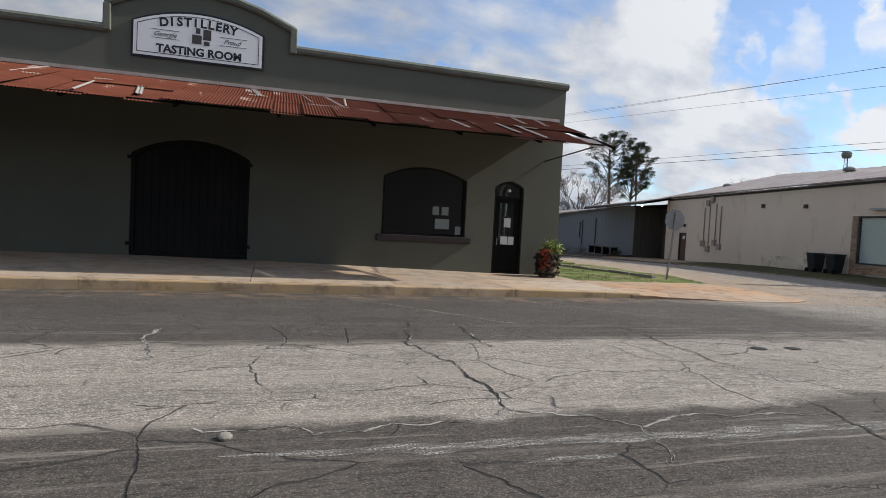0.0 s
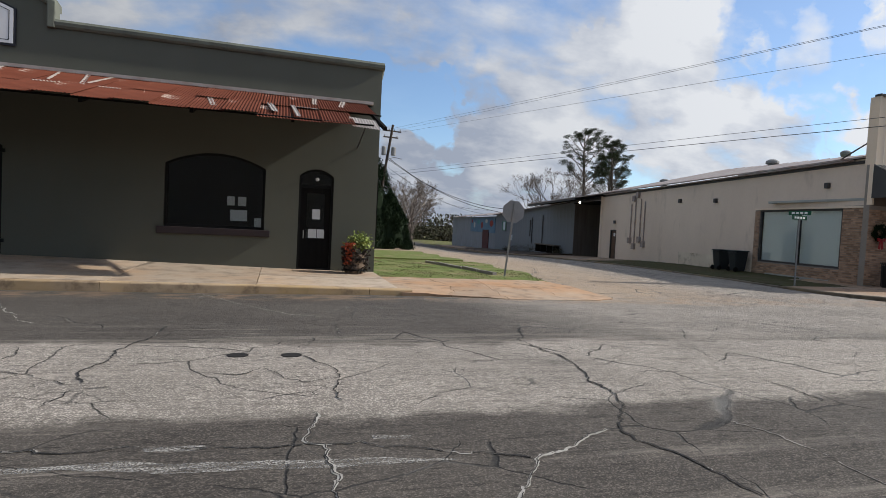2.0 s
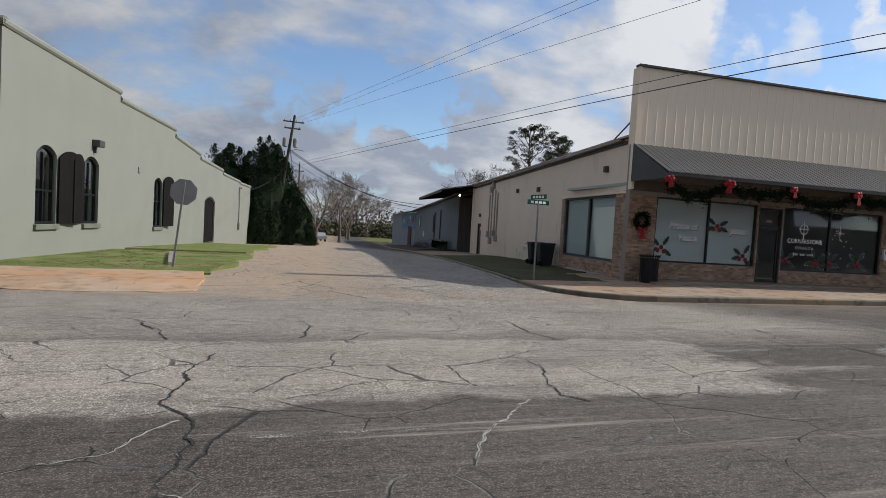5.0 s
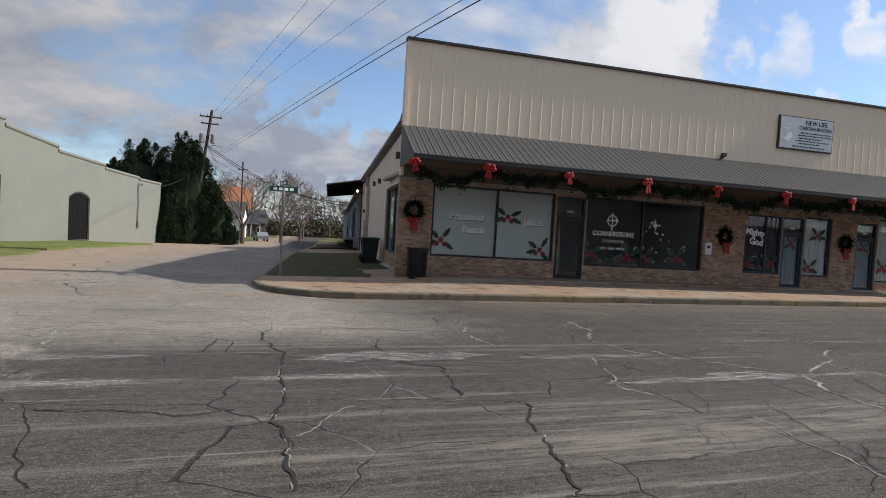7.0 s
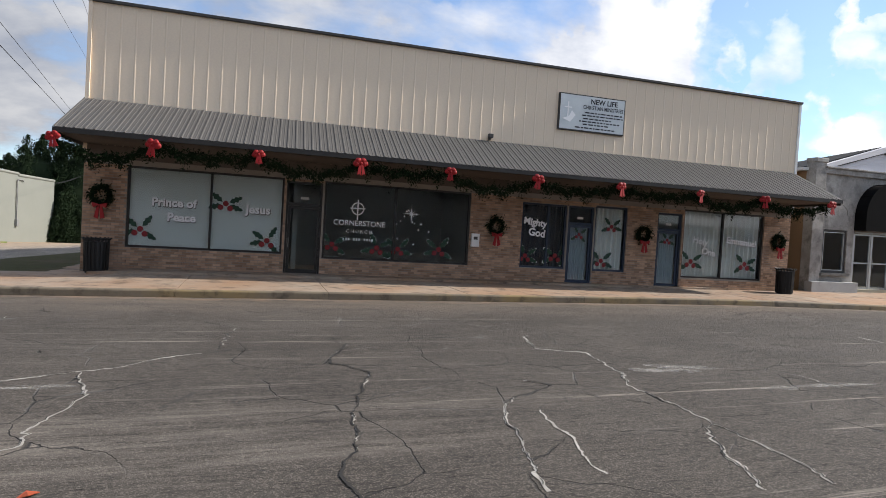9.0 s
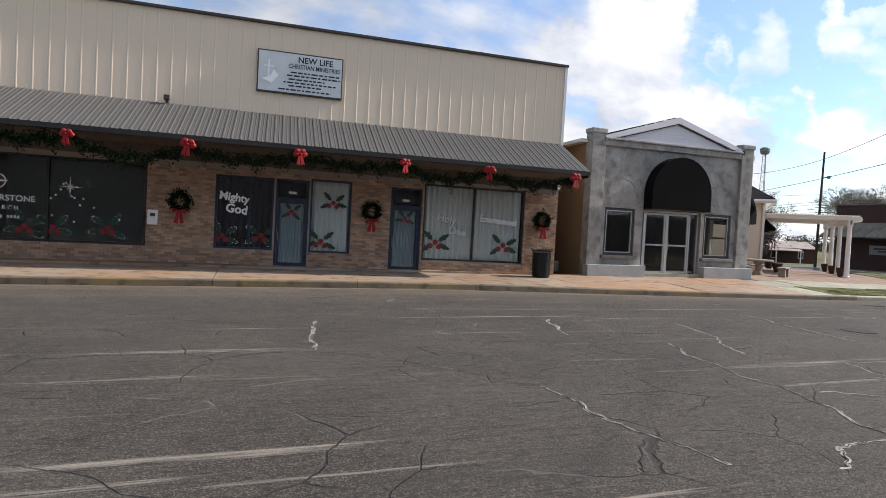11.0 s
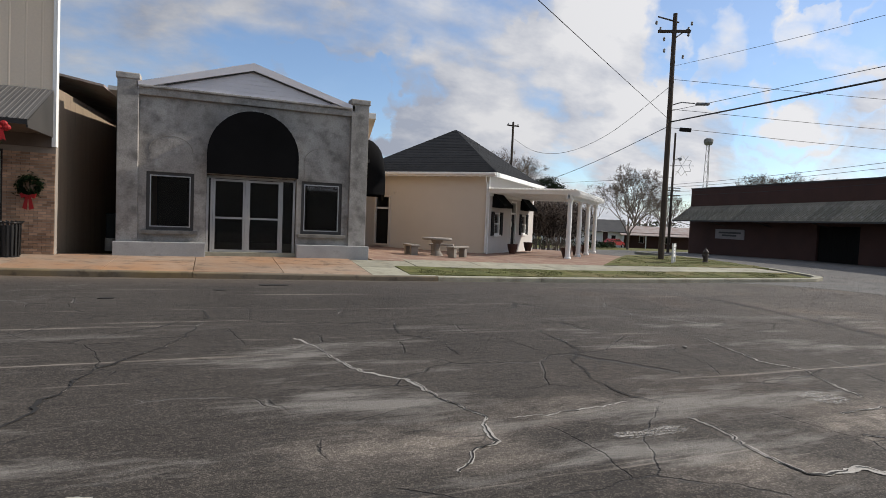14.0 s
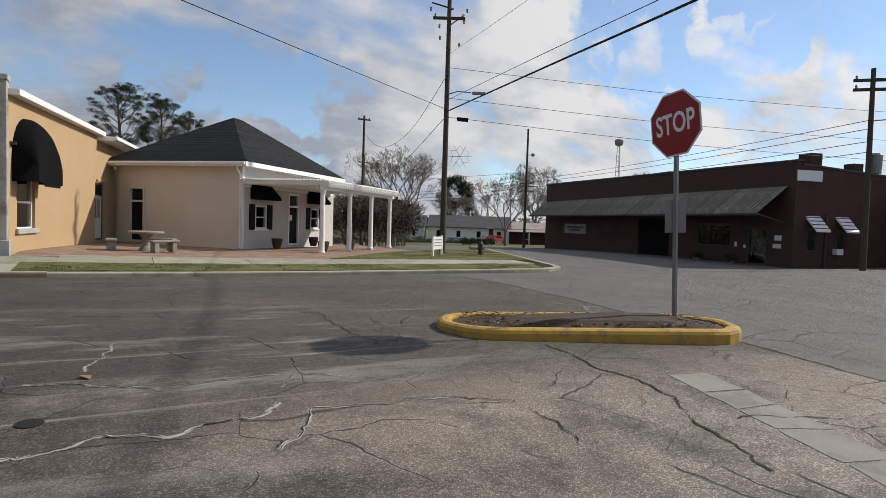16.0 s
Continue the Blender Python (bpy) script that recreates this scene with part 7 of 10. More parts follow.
part("eave_gutter", boxed(9.6, 15.6, -0.85, -0.72, 4.78, 4.95, bevel=0.03), WHITE_PAINT, gb, m=GM)
part("west_wall", boxed(0, 15, -0.25, 0.0, -0.6, 5.0, m=pose(55.42, GY + 0.2, 0, 0, 0, 88)), mat("brown_stucco", (0.36, 0.23, 0.13), (0.30, 0.19, 0.11), 0.9), gb)
part("west_eave", boxed(0, 15, -0.05, 0.35, 4.98, 5.1, m=pose(55.42, GY + 0.2, 0, 0, 0, 88)), WHITE_PAINT, gb)
part("back_wall", boxed(56, 66.5, GY + 15, GY + 15.2, -0.8, 5.3), ORANGE_WALL, gb)
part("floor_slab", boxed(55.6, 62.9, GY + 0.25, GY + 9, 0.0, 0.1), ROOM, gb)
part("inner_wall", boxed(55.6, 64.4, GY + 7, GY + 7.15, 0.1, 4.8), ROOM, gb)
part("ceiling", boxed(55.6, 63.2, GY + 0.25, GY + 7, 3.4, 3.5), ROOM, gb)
sw2 = thing("window", "tall side window with a green stone sill", "window", GM, kind="structure")
part("window_frame", frame_of(gs_w, 0.06, 0.1, 0.18), SIGN_GREY, sw2)
part("meeting_rail", boxed(0.8, 2.2, 0.1, 0.16, 1.6, 1.67), WHITE_PAINT, sw2)
glazed("pane", boxed(0.82, 2.18, 0.12, 0.13, 0.8, 2.45), sw2)
part("window_sill", boxed(0.6, 2.4, -0.1, 0.1, 0.6, 0.76, bevel=0.02), STUCCO_BASE, sw2)
sd2 = thing("door", "pale panelled side door with glass and a dark transom", "door", GM, kind="structure")
part("door_frame", frame_of(gs_d, 0.08, 0.05, 0.15), DARK_TRIM, sd2)
part("door_leaf", wall(rect(9.38, 10.67, 0.06, 2.15), [rect(9.6, 10.45, 1.1, 2.0)], 0.05), mat("pale_door", (0.62, 0.63, 0.60), (0.56, 0.57, 0.54), 0.6), sd2, m=pose(0, 0.08, 0))
glazed("pane", boxed(9.6, 10.45, 0.1, 0.11, 1.1, 2.0), sd2)
for x in (9.88, 10.16):
    part("glazing_bar", boxed(x - 0.012, x + 0.012, 0.085, 0.1, 1.1, 2.0), WHITE_PAINT, sd2)
part("transom_panel", boxed(9.38, 10.67, 0.1, 0.13, 2.2, 2.67), BLACK_PAINT, sd2)
part("hood_trim", boxed(9.5, 10.95, -0.06, 0.0, 2.8, 2.92, bevel=0.02), ORANGE_WALL, sd2)
sa = thing("awning", "black canvas dome awning over the side window", "awning", GM)
bm = bmesh.new()
prev = None
n = 8
for x in [0.35 + 1.1 * (1 - math.cos(math.pi * k / 22)) for k in range(23)]:
    t = (x - 0.35) / 2.2
    rise = math.sqrt(max(0.0, 1 - (2 * t - 1) ** 2)) * 0.95
    prof = [(0.0, 3.0 + rise * 1.45), (-0.15, 3.0 + rise * 1.43), (-0.30, 3.0 + rise * 1.36), (-0.47, 2.98 + rise * 1.23), (-0.61, 2.95 + rise * 1.05), (-0.70, 2.85 + rise * 0.83), (-0.74, 2.7 + rise * 0.6), (-0.74, 2.28)]
    dip = 0.12 if 0.75 < x < 2.3 else 0.0
    prof[-1] = (-0.74, 2.28 - dip + 0.02 * math.sin(x * 19))
    rng = [bm.verts.new((x, p[0], p[1])) for p in prof]
    if prev:
        for i in range(len(prof) - 1):
            bm.faces.new((prev[i], rng[i], rng[i + 1], prev[i + 1]))
    else:
        e = bm.verts.new((x, 0, 2.28))
        bm.faces.new(rng + [e])
    prev = rng
e = bm.verts.new((2.55, 0, 2.28))
bm.faces.new(prev[::-1] + [e])
part("canvas", bm, CANVAS_BLACK, sa, smooth=True)
tagged(part("wall_can", lathe(bmesh.new(), [(0.16, 0), (0.16, 0.38), (0.14, 0.4)], 16), STEEL, None, m=pose(55.0, 18.0, walk_z(55, 18))), "small grey steel can in the alley", "can")
ac = thing("alley_bin", "dark bin standing in the alley between the buildings", "bin", pose(54.85, 21.0, walk_z(55, 21)))
part("body", boxed(-0.35, 0.35, -0.5, 0.5, 0, 1.2, bevel=0.04), BIN_GREEN, ac)

# ---- the cream house with the hip roof ----
hz = -0.15
HM = pose(71.0, 22.85, hz, 0, 0, 45)           # x along the white wall, y along the cream wall
house = thing("house", "cream stucco house with a dark hip roof", "house", HM)
HL, HWd, HH = 9.3, 7.4, 4.0
hw = [rect(1.05, 2.0, 0.95, 2.1), rect(6.45, 7.4, 0.95, 2.1)]
hd = rect(4.05, 5.15, 0.05, 2.85)
part("white_wall", wall(rect(0, HL, -0.5, HH), [*hw, hd], 0.2), WHITE_STUCCO, house)
hcd = rect(5.55, 6.55, 0.1, 2.85)
part("cream_wall", wall([(0.0, -0.5), (HWd, -0.5), (HWd, HH), (0.0, HH)], [hcd], 0.2), CREAM, house, m=pose(0, 0, 0, 0, 0, 90) @ Matrix.Translation((0, -0.2, 0)))
part("back_wall", boxed(0, HL, HWd - 0.2, HWd, -0.5, HH), CREAM, house)
part("end_wall", boxed(HL - 0.2, HL, 0.2, HWd - 0.2, -0.5, HH), CREAM, house)
part("corner_board", boxed(-0.02, 0.14, -0.02, 0.05, -0.1, HH), WHITE_PAINT, house)
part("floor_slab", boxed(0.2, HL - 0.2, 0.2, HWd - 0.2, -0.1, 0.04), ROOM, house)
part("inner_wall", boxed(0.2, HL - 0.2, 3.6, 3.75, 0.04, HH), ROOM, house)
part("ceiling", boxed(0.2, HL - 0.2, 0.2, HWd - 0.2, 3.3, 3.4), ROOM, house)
ov = 0.5
bm = bmesh.new()
base = [bm.verts.new(p) for p in ((-ov, -ov, HH + 0.08), (HL + ov, -ov, HH + 0.08), (HL + ov, HWd + ov, HH + 0.08), (-ov, HWd + ov, HH + 0.08))]
r1, r2 = bm.verts.new((HL / 2 - 0.35, HWd / 2, 7.0)), bm.verts.new((HL / 2 + 0.35, HWd / 2, 7.0))
bm.faces.new((base[0], base[1], r2, r1))
bm.faces.new((base[1], base[2], r2))
bm.faces.new((base[2], base[3], r1, r2))
bm.faces.new((base[3], base[0], r1))
bm.faces.new(base[::-1])
part("roof", bm, SHINGLE, house)
# shingle courses as thin raised strips on the two slopes in view
def courses(a, b, apex_a, apex_b, nrm, n=26):
    bm = bmesh.new()
    a, b, c, d = Vector(a), Vector(b), Vector(apex_b), Vector(apex_a)
    nrm = Vector(nrm).normalized()
    for i in range(n):
        t0, t1 = i / n, (i + 1.12) / n
        t1 = min(t1, 1.0)
        p = [a.lerp(d, t0), b.lerp(c, t0), b.lerp(c, t1), a.lerp(d, t1)]
        lo = [bm.verts.new(q + nrm * h) for q, h in zip(p, (0.012, 0.012, 0.004, 0.004))]
        bm.faces.new(lo)
        under = [bm.verts.new(q) for q in p[:2]]
        bm.faces.new((lo[0], lo[1], under[1], under[0]))
    return bm


h0 = HH + 0.08
tagged(part("shingle_facing", courses((-ov, -ov, h0), (HL + ov, -ov, h0), (HL / 2 - 0.35, HWd / 2, 7.0), (HL / 2 + 0.35, HWd / 2, 7.0), (0, -0.62, 0.8)), SHINGLE, house), kind="stuff")
tagged(part("shingle_facing", courses((-ov, HWd + ov, h0), (-ov, -ov, h0), (HL / 2 - 0.35, HWd / 2, 7.0), (HL / 2 - 0.35, HWd / 2, 7.0), (-0.55, 0, 0.8)), SHINGLE, house), kind="stuff")
for q in ((-ov, HL + ov, -ov - 0.03, -ov + 0.03), (-ov, HL + ov, HWd + ov - 0.03, HWd + ov + 0.03), (-ov - 0.03, -ov + 0.03, -ov, HWd + ov), (HL + ov - 0.03, HL + ov + 0.03, -ov, HWd + ov)):
    part("fascia", boxed(*q, HH - 0.14, HH + 0.075), WHITE_PAINT, house)
part("gutter", boxed(-ov - 0.12, -ov - 0.035, -ov, HWd + ov, HH - 0.06, HH + 0.05, bevel=0.02), WHITE_PAINT, house)
part("soffit", boxed(-ov + 0.03, HL + ov - 0.03, -ov + 0.03, HWd + ov - 0.03, HH - 0.03, HH + 0.0), WHITE_PAINT, house)
for i in range(18):
    part("rafter_tail", boxed(-ov + 0.04, -0.02, i * 0.44, i * 0.44 + 0.05, HH - 0.13, HH - 0.035), WHITE_PAINT, house)
part("downspout", chain(bmesh.new(), [(-ov - 0.02, 0.0, HH - 0.05), (-0.25, 0.08, HH - 0.3), (-0.06, 0.08, HH - 0.5), (-0.06, 0.08, 0.05)], 0.045, 8), WHITE_PAINT, house)
for o in hw:
    x0, x1 = o[0][0], o[1][0]
    part("window_frame", frame_of(o, 0.07, -0.02, 0.1), WHITE_PAINT, house)
    part("meeting_rail", boxed(x0, x1, 0.03, 0.08, 1.5, 1.55), WHITE_PAINT, house)
    glazed("pane", boxed(x0 + 0.05, x1 - 0.05, 0.05, 0.06, 1.0, 2.05), house)
    part("window_sill", boxed(x0 - 0.1, x1 + 0.1, -0.08, 0.05, 0.86, 0.95), WHITE_PAINT, house)
    for s in (x0 - 0.5, x1 + 0.05):
        part("shutter", boxed(s, s + 0.45, -0.05, 0.0, 0.9, 2.15, bevel=0.01), BLACK_PAINT, house)
        for k in range(10):
            part("louvre", boxed(s + 0.05, s + 0.4, -0.065, -0.05, 0.97 + k * 0.115, 1.04 + k * 0.115), BLACK_PAINT, house)
    part("awning", prism(bmesh.new(), [(0.0, 3.15), (-0.62, 2.5), (-0.62, 2.38), (0.0, 2.38)], "x", x0 - 0.4, x1 + 0.4), CANVAS_BLACK, house, "black canvas window awning")
part("door_frame", frame_of(hd, 0.1, -0.03, 0.12), WHITE_PAINT, house)
part("door_leaf", boxed(4.17, 5.03, 0.06, 0.11, 0.06, 2.1), BLACK_PAINT, house)
part("transom_bar", boxed(4.15, 5.05, 0.0, 0.12, 2.1, 2.2), WHITE_PAINT, house)
glazed("pane", boxed(4.15, 5.05, 0.06, 0.07, 2.2, 2.75), house)
part("notice", boxed(4.3, 4.55, 0.05, 0.056, 1.4, 1.7), PAPER, house)
cm = pose(0, 0, 0, 0, 0, 90)
part("door_frame", frame_of(hcd, 0.1, -0.06, 0.1), CREAM, house, m=cm @ Matrix.Translation((0, -0.2, 0)) @ pose(0, 0.2, 0))
part("door_leaf", boxed(5.66, 6.44, -0.1, -0.05, 0.1, 2.1), BLACK_PAINT, house, m=cm)
part("transom_bar", boxed(5.65, 6.45, -0.12, 0.0, 2.1, 2.18), WHITE_PAINT, house, m=cm)
glazed("pane", boxed(5.65, 6.45, -0.08, -0.07, 2.18, 2.75), house, m=cm)
part("hood_trim", boxed(5.35, 6.75, -0.03, 0.05, 2.93, 3.02), CREAM, house, m=cm)
# pergola
perg = thing("pergola", "white painted pergola with turned posts and scalloped rafters", "pergola", HM)
for i, u in enumerate((0.3, 3.15, 5.85, 8.6)):
    bm = bmesh.new()
    lathe(bm, [(0.17, 0.0), (0.17, 0.1), (0.13, 0.14), (0.125, 0.3), (0.12, 1.5), (0.105, 2.75), (0.13, 2.8), (0.15, 2.86), (0.15, 2.95)], 16, (u, -4.05, -0.05))
    part("post", bm, WHITE_PAINT, perg)
for y in (-4.15, -3.99):
    part("beam", boxed(-0.1, 9.0, y, y + 0.05, 2.86, 3.1), WHITE_PAINT, perg)
tail = [(-4.55, 3.12), (-4.5, 3.0), (-4.38, 3.06), (-4.3, 2.98), (-4.15, 3.08), (-0.05, 3.08), (-0.05, 3.28), (-4.5, 3.28)]
rm = None
for i in range(45):
    m = pose(0.0 + i * 0.2, 0, 0)
    if rm is None:
        rm = part("rafter", prism(bmesh.new(), tail, "x", 0, 0.05), WHITE_PAINT, perg, m=m).data
    else:
        share("rafter", rm, perg, m)
for j in range(26):
    part("batten", boxed(-0.3, 9.0, -4.4 + j * 0.172, -4.3 + j * 0.172, 3.28, 3.33), WHITE_PAINT, perg)
part("ledger", boxed(0, 9.0, -0.05, 0.0, 2.95, 3.15), WHITE_PAINT, perg)
for k, (u, v) in enumerate(((0.75, -3.9), (3.6, -3.9), (6.3, -3.9), (1.6, -0.9), (5.6, -0.7))):
    pt = thing("planter_pot", "dark glazed planter pot by the pergola", "planter", HM @ pose(u, v, 0.0), group="pots on the patio")
    part("pot", lathe(bmesh.new(), [(0.16, 0), (0.25, 0.3), (0.28, 0.5), (0.26, 0.5), (0.22, 0.42)], 16), TERRACOTTA, pt)
    part("soil", lathe(bmesh.new(), [(0.24, 0.4), (0.24, 0.44)], 14), MULCH, pt)
# stone table and benches
tb = thing("picnic_table", "round cast-stone garden table on two pedestals", "table", pose(66.9, 19.3, walk_z(66.9, 19.3) + 0.01))
part("tabletop", lathe(bmesh.new(), [(0.6, 0.66), (0.64, 0.69), (0.64, 0.74), (0.6, 0.76)], 28), STONE, tb)
part("pedestal", lathe(bmesh.new(), [(0.28, 0), (0.24, 0.08), (0.15, 0.2), (0.15, 0.5), (0.28, 0.66)], 16), STONE, tb)
for a in (60, 180, 300):
    m = pose(66.9 + 1.15 * math.cos(radians(a)), 19.3 + 1.05 * math.sin(radians(a)), walk_z(66.9, 19.3) + 0.01, 0, 0, a + 90)
    b = thing("stone_bench", "curved cast-stone bench at the garden table", "bench", m, group="benches round the garden table")
    part("seat", boxed(-0.55, 0.55, -0.19, 0.19, 0.38, 0.46, bevel=0.03), STONE, b)
    for x in (-0.36, 0.36):
        part("leg", boxed(x - 0.09, x + 0.09, -0.15, 0.15, 0, 0.38, bevel=0.02), STONE, b)

# ---- the dark brick building across the far street ----
BM = pose(99.0, 13.3, 0, 0, 0, 74.28)          # x along the front, y out towards the street
bb = thing("commercial_building", "low dark-red brick building with a mossy shed awning", "building", BM)
fwin, fdoor, fwin2 = rect(4.9, 8.2, 0.45, 1.95), rect(11.4, 15.6, -1.0, 2.2), rect(1.9, 3.4, -0.5, 1.7)
part("front_wall", wall([(0.0, -1.4), (34.8, -2.4), (34.8, 6.1), (0.0, 5.5)], [fwin, fdoor, fwin2], 0.35), RED_BRICK, bb, m=pose(0, -0.35, 0))
sb_w = [rect(0.95, 1.6, 0.45, 1.75), rect(3.0, 3.6, 0.45, 1.75)]
part("side_wall", wall([(0.35, -1.4), (7.0, -1.4), (7.0, 4.85), (0.35, 5.3)], sb_w, 0.3), RED_BRICK, bb, m=pose(0, 0, 0, 0, 0, -90))
part("rear_extension", boxed(-3.0, 12, -20, -7.0, -1.5, 3.9), RED_BRICK, bb)
part("roof", boxed(0.3, 34.8, -20, -0.35, 4.7, 4.85), SHINGLE, bb)
part("end_wall", boxed(34.5, 34.8, -20, -0.35, -2.4, 5.6), RED_BRICK, bb)
part("back_wall", boxed(0.0, 34.8, -20.3, -20, -2.4, 5.2), RED_BRICK, bb)
part("floor_slab", boxed(0.4, 34.4, -19, -0.4, -1.6, -1.0), ROOM, bb)
part("inner_wall", boxed(0.4, 34.4, -5, -4.8, -1.0, 4.6), ROOM, bb)
part("parapet_cap", prism(bmesh.new(), [(-0.08, 5.48), (34.9, 6.08), (34.9, 6.18), (-0.08, 5.58)], "y", -0.42, 0.06), DARK_TRIM, bb)
part("parapet_cap", prism(bmesh.new(), [(-0.4, 5.28), (-7.0, 4.84), (-7.0, 4.94), (-0.4, 5.38)], "x", -0.06, 0.36), DARK_TRIM, bb)
part("chimney", boxed(0.6, 1.5, -2.3, -1.5, 4.9, 6.1, bevel=0.03), RED_BRICK, bb)
part("chimney", boxed(0.9, 1.6, -5.6, -4.9, 4.8, 5.7, bevel=0.03), RED_BRICK, bb)
MOSS = mat("mossy_tin_roof", (0.26, 0.235, 0.19), (0.17, 0.16, 0.115), 0.85, 0.6, 10.0, 0.3, dirt=(0.36, 0.33, 0.30), dirt_at=(0.5, 0.62), each=0.5)
ms = None
for i in range(39):
    mm = Matrix.Translation((0.5 + i * 0.88, 0.02, 4.08)) @ pose(0, 0, 0, -38, 0, 0)
    if ms is None:
        bm = bmesh.new()
        for r in range(2):
            box(bm, 0.0, 0.87, r * 1.27, r * 1.27 + 1.3, 0.02 - r * 0.012, 0.045 - r * 0.012)
        for xr in (0.0, 0.29, 0.58):
            box(bm, xr, xr + 0.04, 0, 2.57, 0.04, 0.07)
        ms = part("awning_sheet", bm, MOSS, bb, m=mm).data
    else:
        share("awning_sheet", ms, bb, mm)
part("awning_edge", boxed(0.4, 34.9, 1.98, 2.08, 2.4, 2.52), DARK_TRIM, bb)
for x in (0.5, 7.0, 14.0, 21.0, 28.0, 34.6):
    part("awning_bracket", tube(bmesh.new(), (x, 0.0, 2.0), (x, 1.95, 2.45), 0.04, n=6), DARK_TRIM, bb)
for o in (fwin, fwin2):
    part("window_frame", frame_of(o, 0.08, -0.12, -0.02), DARK_TRIM, bb)
    glazed("pane", boxed(o[0][0] + 0.05, o[1][0] - 0.05, -0.1, -0.09, o[0][1] + 0.05, o[2][1] - 0.05), bb)
for k in range(6):
    part("bay_board", boxed(11.4 + k * 0.7 + 0.01, 12.09 + k * 0.7, -0.25, -0.2, -1.4, 2.2), DARK_WOOD, bb)
part("sign_board", boxed(24.8, 29.6, 0.0, 0.06, 0.72, 1.7, bevel=0.01), mat("dulled_signboard", (0.36, 0.32, 0.31), (0.28, 0.25, 0.245), 0.8, 1.5, 20.0, 0.1), bb, "weathered grey signboard")
for z, a, b in ((1.35, 25.3, 29.0), (1.08, 26.0, 28.4)):
    part("sign_bar", boxed(a, b, 0.061, 0.066, z - 0.09, z + 0.09), DARK_TRIM, bb)
for x, z, w, h in ((0.8, 1.0, 0.5, 0.3), (0.8, 0.55, 0.6, 0.25), (3.55, 0.45, 0.18, 0.2), (4.3, 0.5, 0.2, 0.3)):
    part("notice", boxed(x, x + w, 0.0, 0.02, z, z + h), PAPER, bb)
sm = pose(0, 0, 0, 0, 0, -90)
part("sign_board", boxed(0.03, 1.7, -0.06, -0.0, 4.4, 5.0), SIGN_WHITE, bb, "blank white signboard", m=sm)
for k, o in enumerate(sb_w):
    part("window_frame", frame_of(o, 0.06, 0.02, 0.12), DARK_TRIM, bb, m=sm)
    glazed("pane", boxed(o[0][0] + 0.04, o[1][0] - 0.04, 0.06, 0.07, 0.5, 1.7), bb, m=sm)
    aw = prism(bmesh.new(), [(0.0, 2.45), (-0.75, 1.65), (-0.75, 1.56), (0.0, 2.3)], "x", o[0][0] - 0.15, o[1][0] + 0.15)
    part("awning", aw, SIGN_WHITE, bb, "white aluminium window awning", m=sm)
    for q in range(4):
        part("awning_stripe", prism(bmesh.new(), [(0.0 - q * 0.19 - 0.06, 2.47 - (q * 0.19 + 0.06) * 1.067), (-q * 0.19 - 0.09, 2.47 - (q * 0.19 + 0.09) * 1.067), (-q * 0.19 - 0.09, 2.44 - (q * 0.19 + 0.09) * 1.067), (-q * 0.19 - 0.06, 2.44 - (q * 0.19 + 0.06) * 1.067)], "x", o[0][0] - 0.15, o[1][0] + 0.15), RED_BRICK, bb, m=sm)
part("window_unit", boxed(2.75, 3.2, -0.3, 0.05, 0.3, 0.62, bevel=0.02), WHITE_PAINT, bb, "small air conditioner", m=sm)
part("downpipe", tube(bmesh.new(), (2.15, -0.06, -0.6), (2.15, -0.06, 2.6), 0.05, n=8), DARK_TRIM, bb, m=sm)
for k, x in enumerate((4.0, 7.0)):
    pl = thing("planter_pot", "concrete planter under the brick building's awning", "planter", BM @ pose(x, 0.8, -0.85))
    part("pot", lathe(bmesh.new(), [(0.2, 0), (0.32, 0.45), (0.28, 0.45)], 14), STONE, pl)
    part("shrub", leaf_cloud(bmesh.new(), 150, lambda r: (r.gauss(0, 0.18), r.gauss(0, 0.18), 0.55 + r.gauss(0, 0.16)), 0.09, k), LEAF_DARK, pl)
side_pave = tagged(part("pavement", boxed(-4.0, 36.0, 0.0, 2.6, -2.2, -0.55, m=BM @ pose(0, 0, 0, 0, 1.5, 0)), CONCRETE_WET), "strip of pavement along the brick building", "pavement", kind="structure")

# ---- poles, wires, signs ----
def pole(name, base, top, r0, r1, label):
    o = thing(name, label, "utility pole", pose(*base))
    t = Vector(top) - Vector(base)
    part("shaft", tube(bmesh.new(), (0, 0, -0.4), t, r0, r1, 14), POLE_WOOD, o)
    return o, t


def crossarm(o, t, f, half, ang, pins=3):
    m = Matrix.Translation(t * f) @ pose(0, 0, 0, 0, 0, ang)
    part("crossarm", boxed(-half, half, -0.06, 0.06, -0.07, 0.07, m=m, bevel=0.01), POLE_WOOD, o)
    for i in range(pins):
        x = -half + 0.12 + i * (2 * half - 0.24) / max(1, pins - 1)
        part("insulator", lathe(bmesh.new(), [(0.03, 0.07), (0.06, 0.1), (0.045, 0.15), (0.06, 0.19), (0.02, 0.25)], 10), STEEL, o, m=m @ pose(x, 0, 0))


p1, t1 = pole("utility_pole", (17.2, 68.0, -1.5), (19.1, 67.0, 13.1), 0.21, 0.14, "leaning creosoted utility pole with two transformers")
crossarm(p1, t1, 0.95, 1.15, 10, 4)
crossarm(p1, t1, 0.90, 0.9, 10, 3)
for dx in (-0.55, 0.6):
    part("transformer", lathe(bmesh.new(), [(0.24, -0.5), (0.27, -0.45), (0.27, 0.4), (0.2, 0.5)], 16), STEEL, p1, m=Matrix.Translation(t1 * 0.79 + Vector((dx, -0.1, 0))))
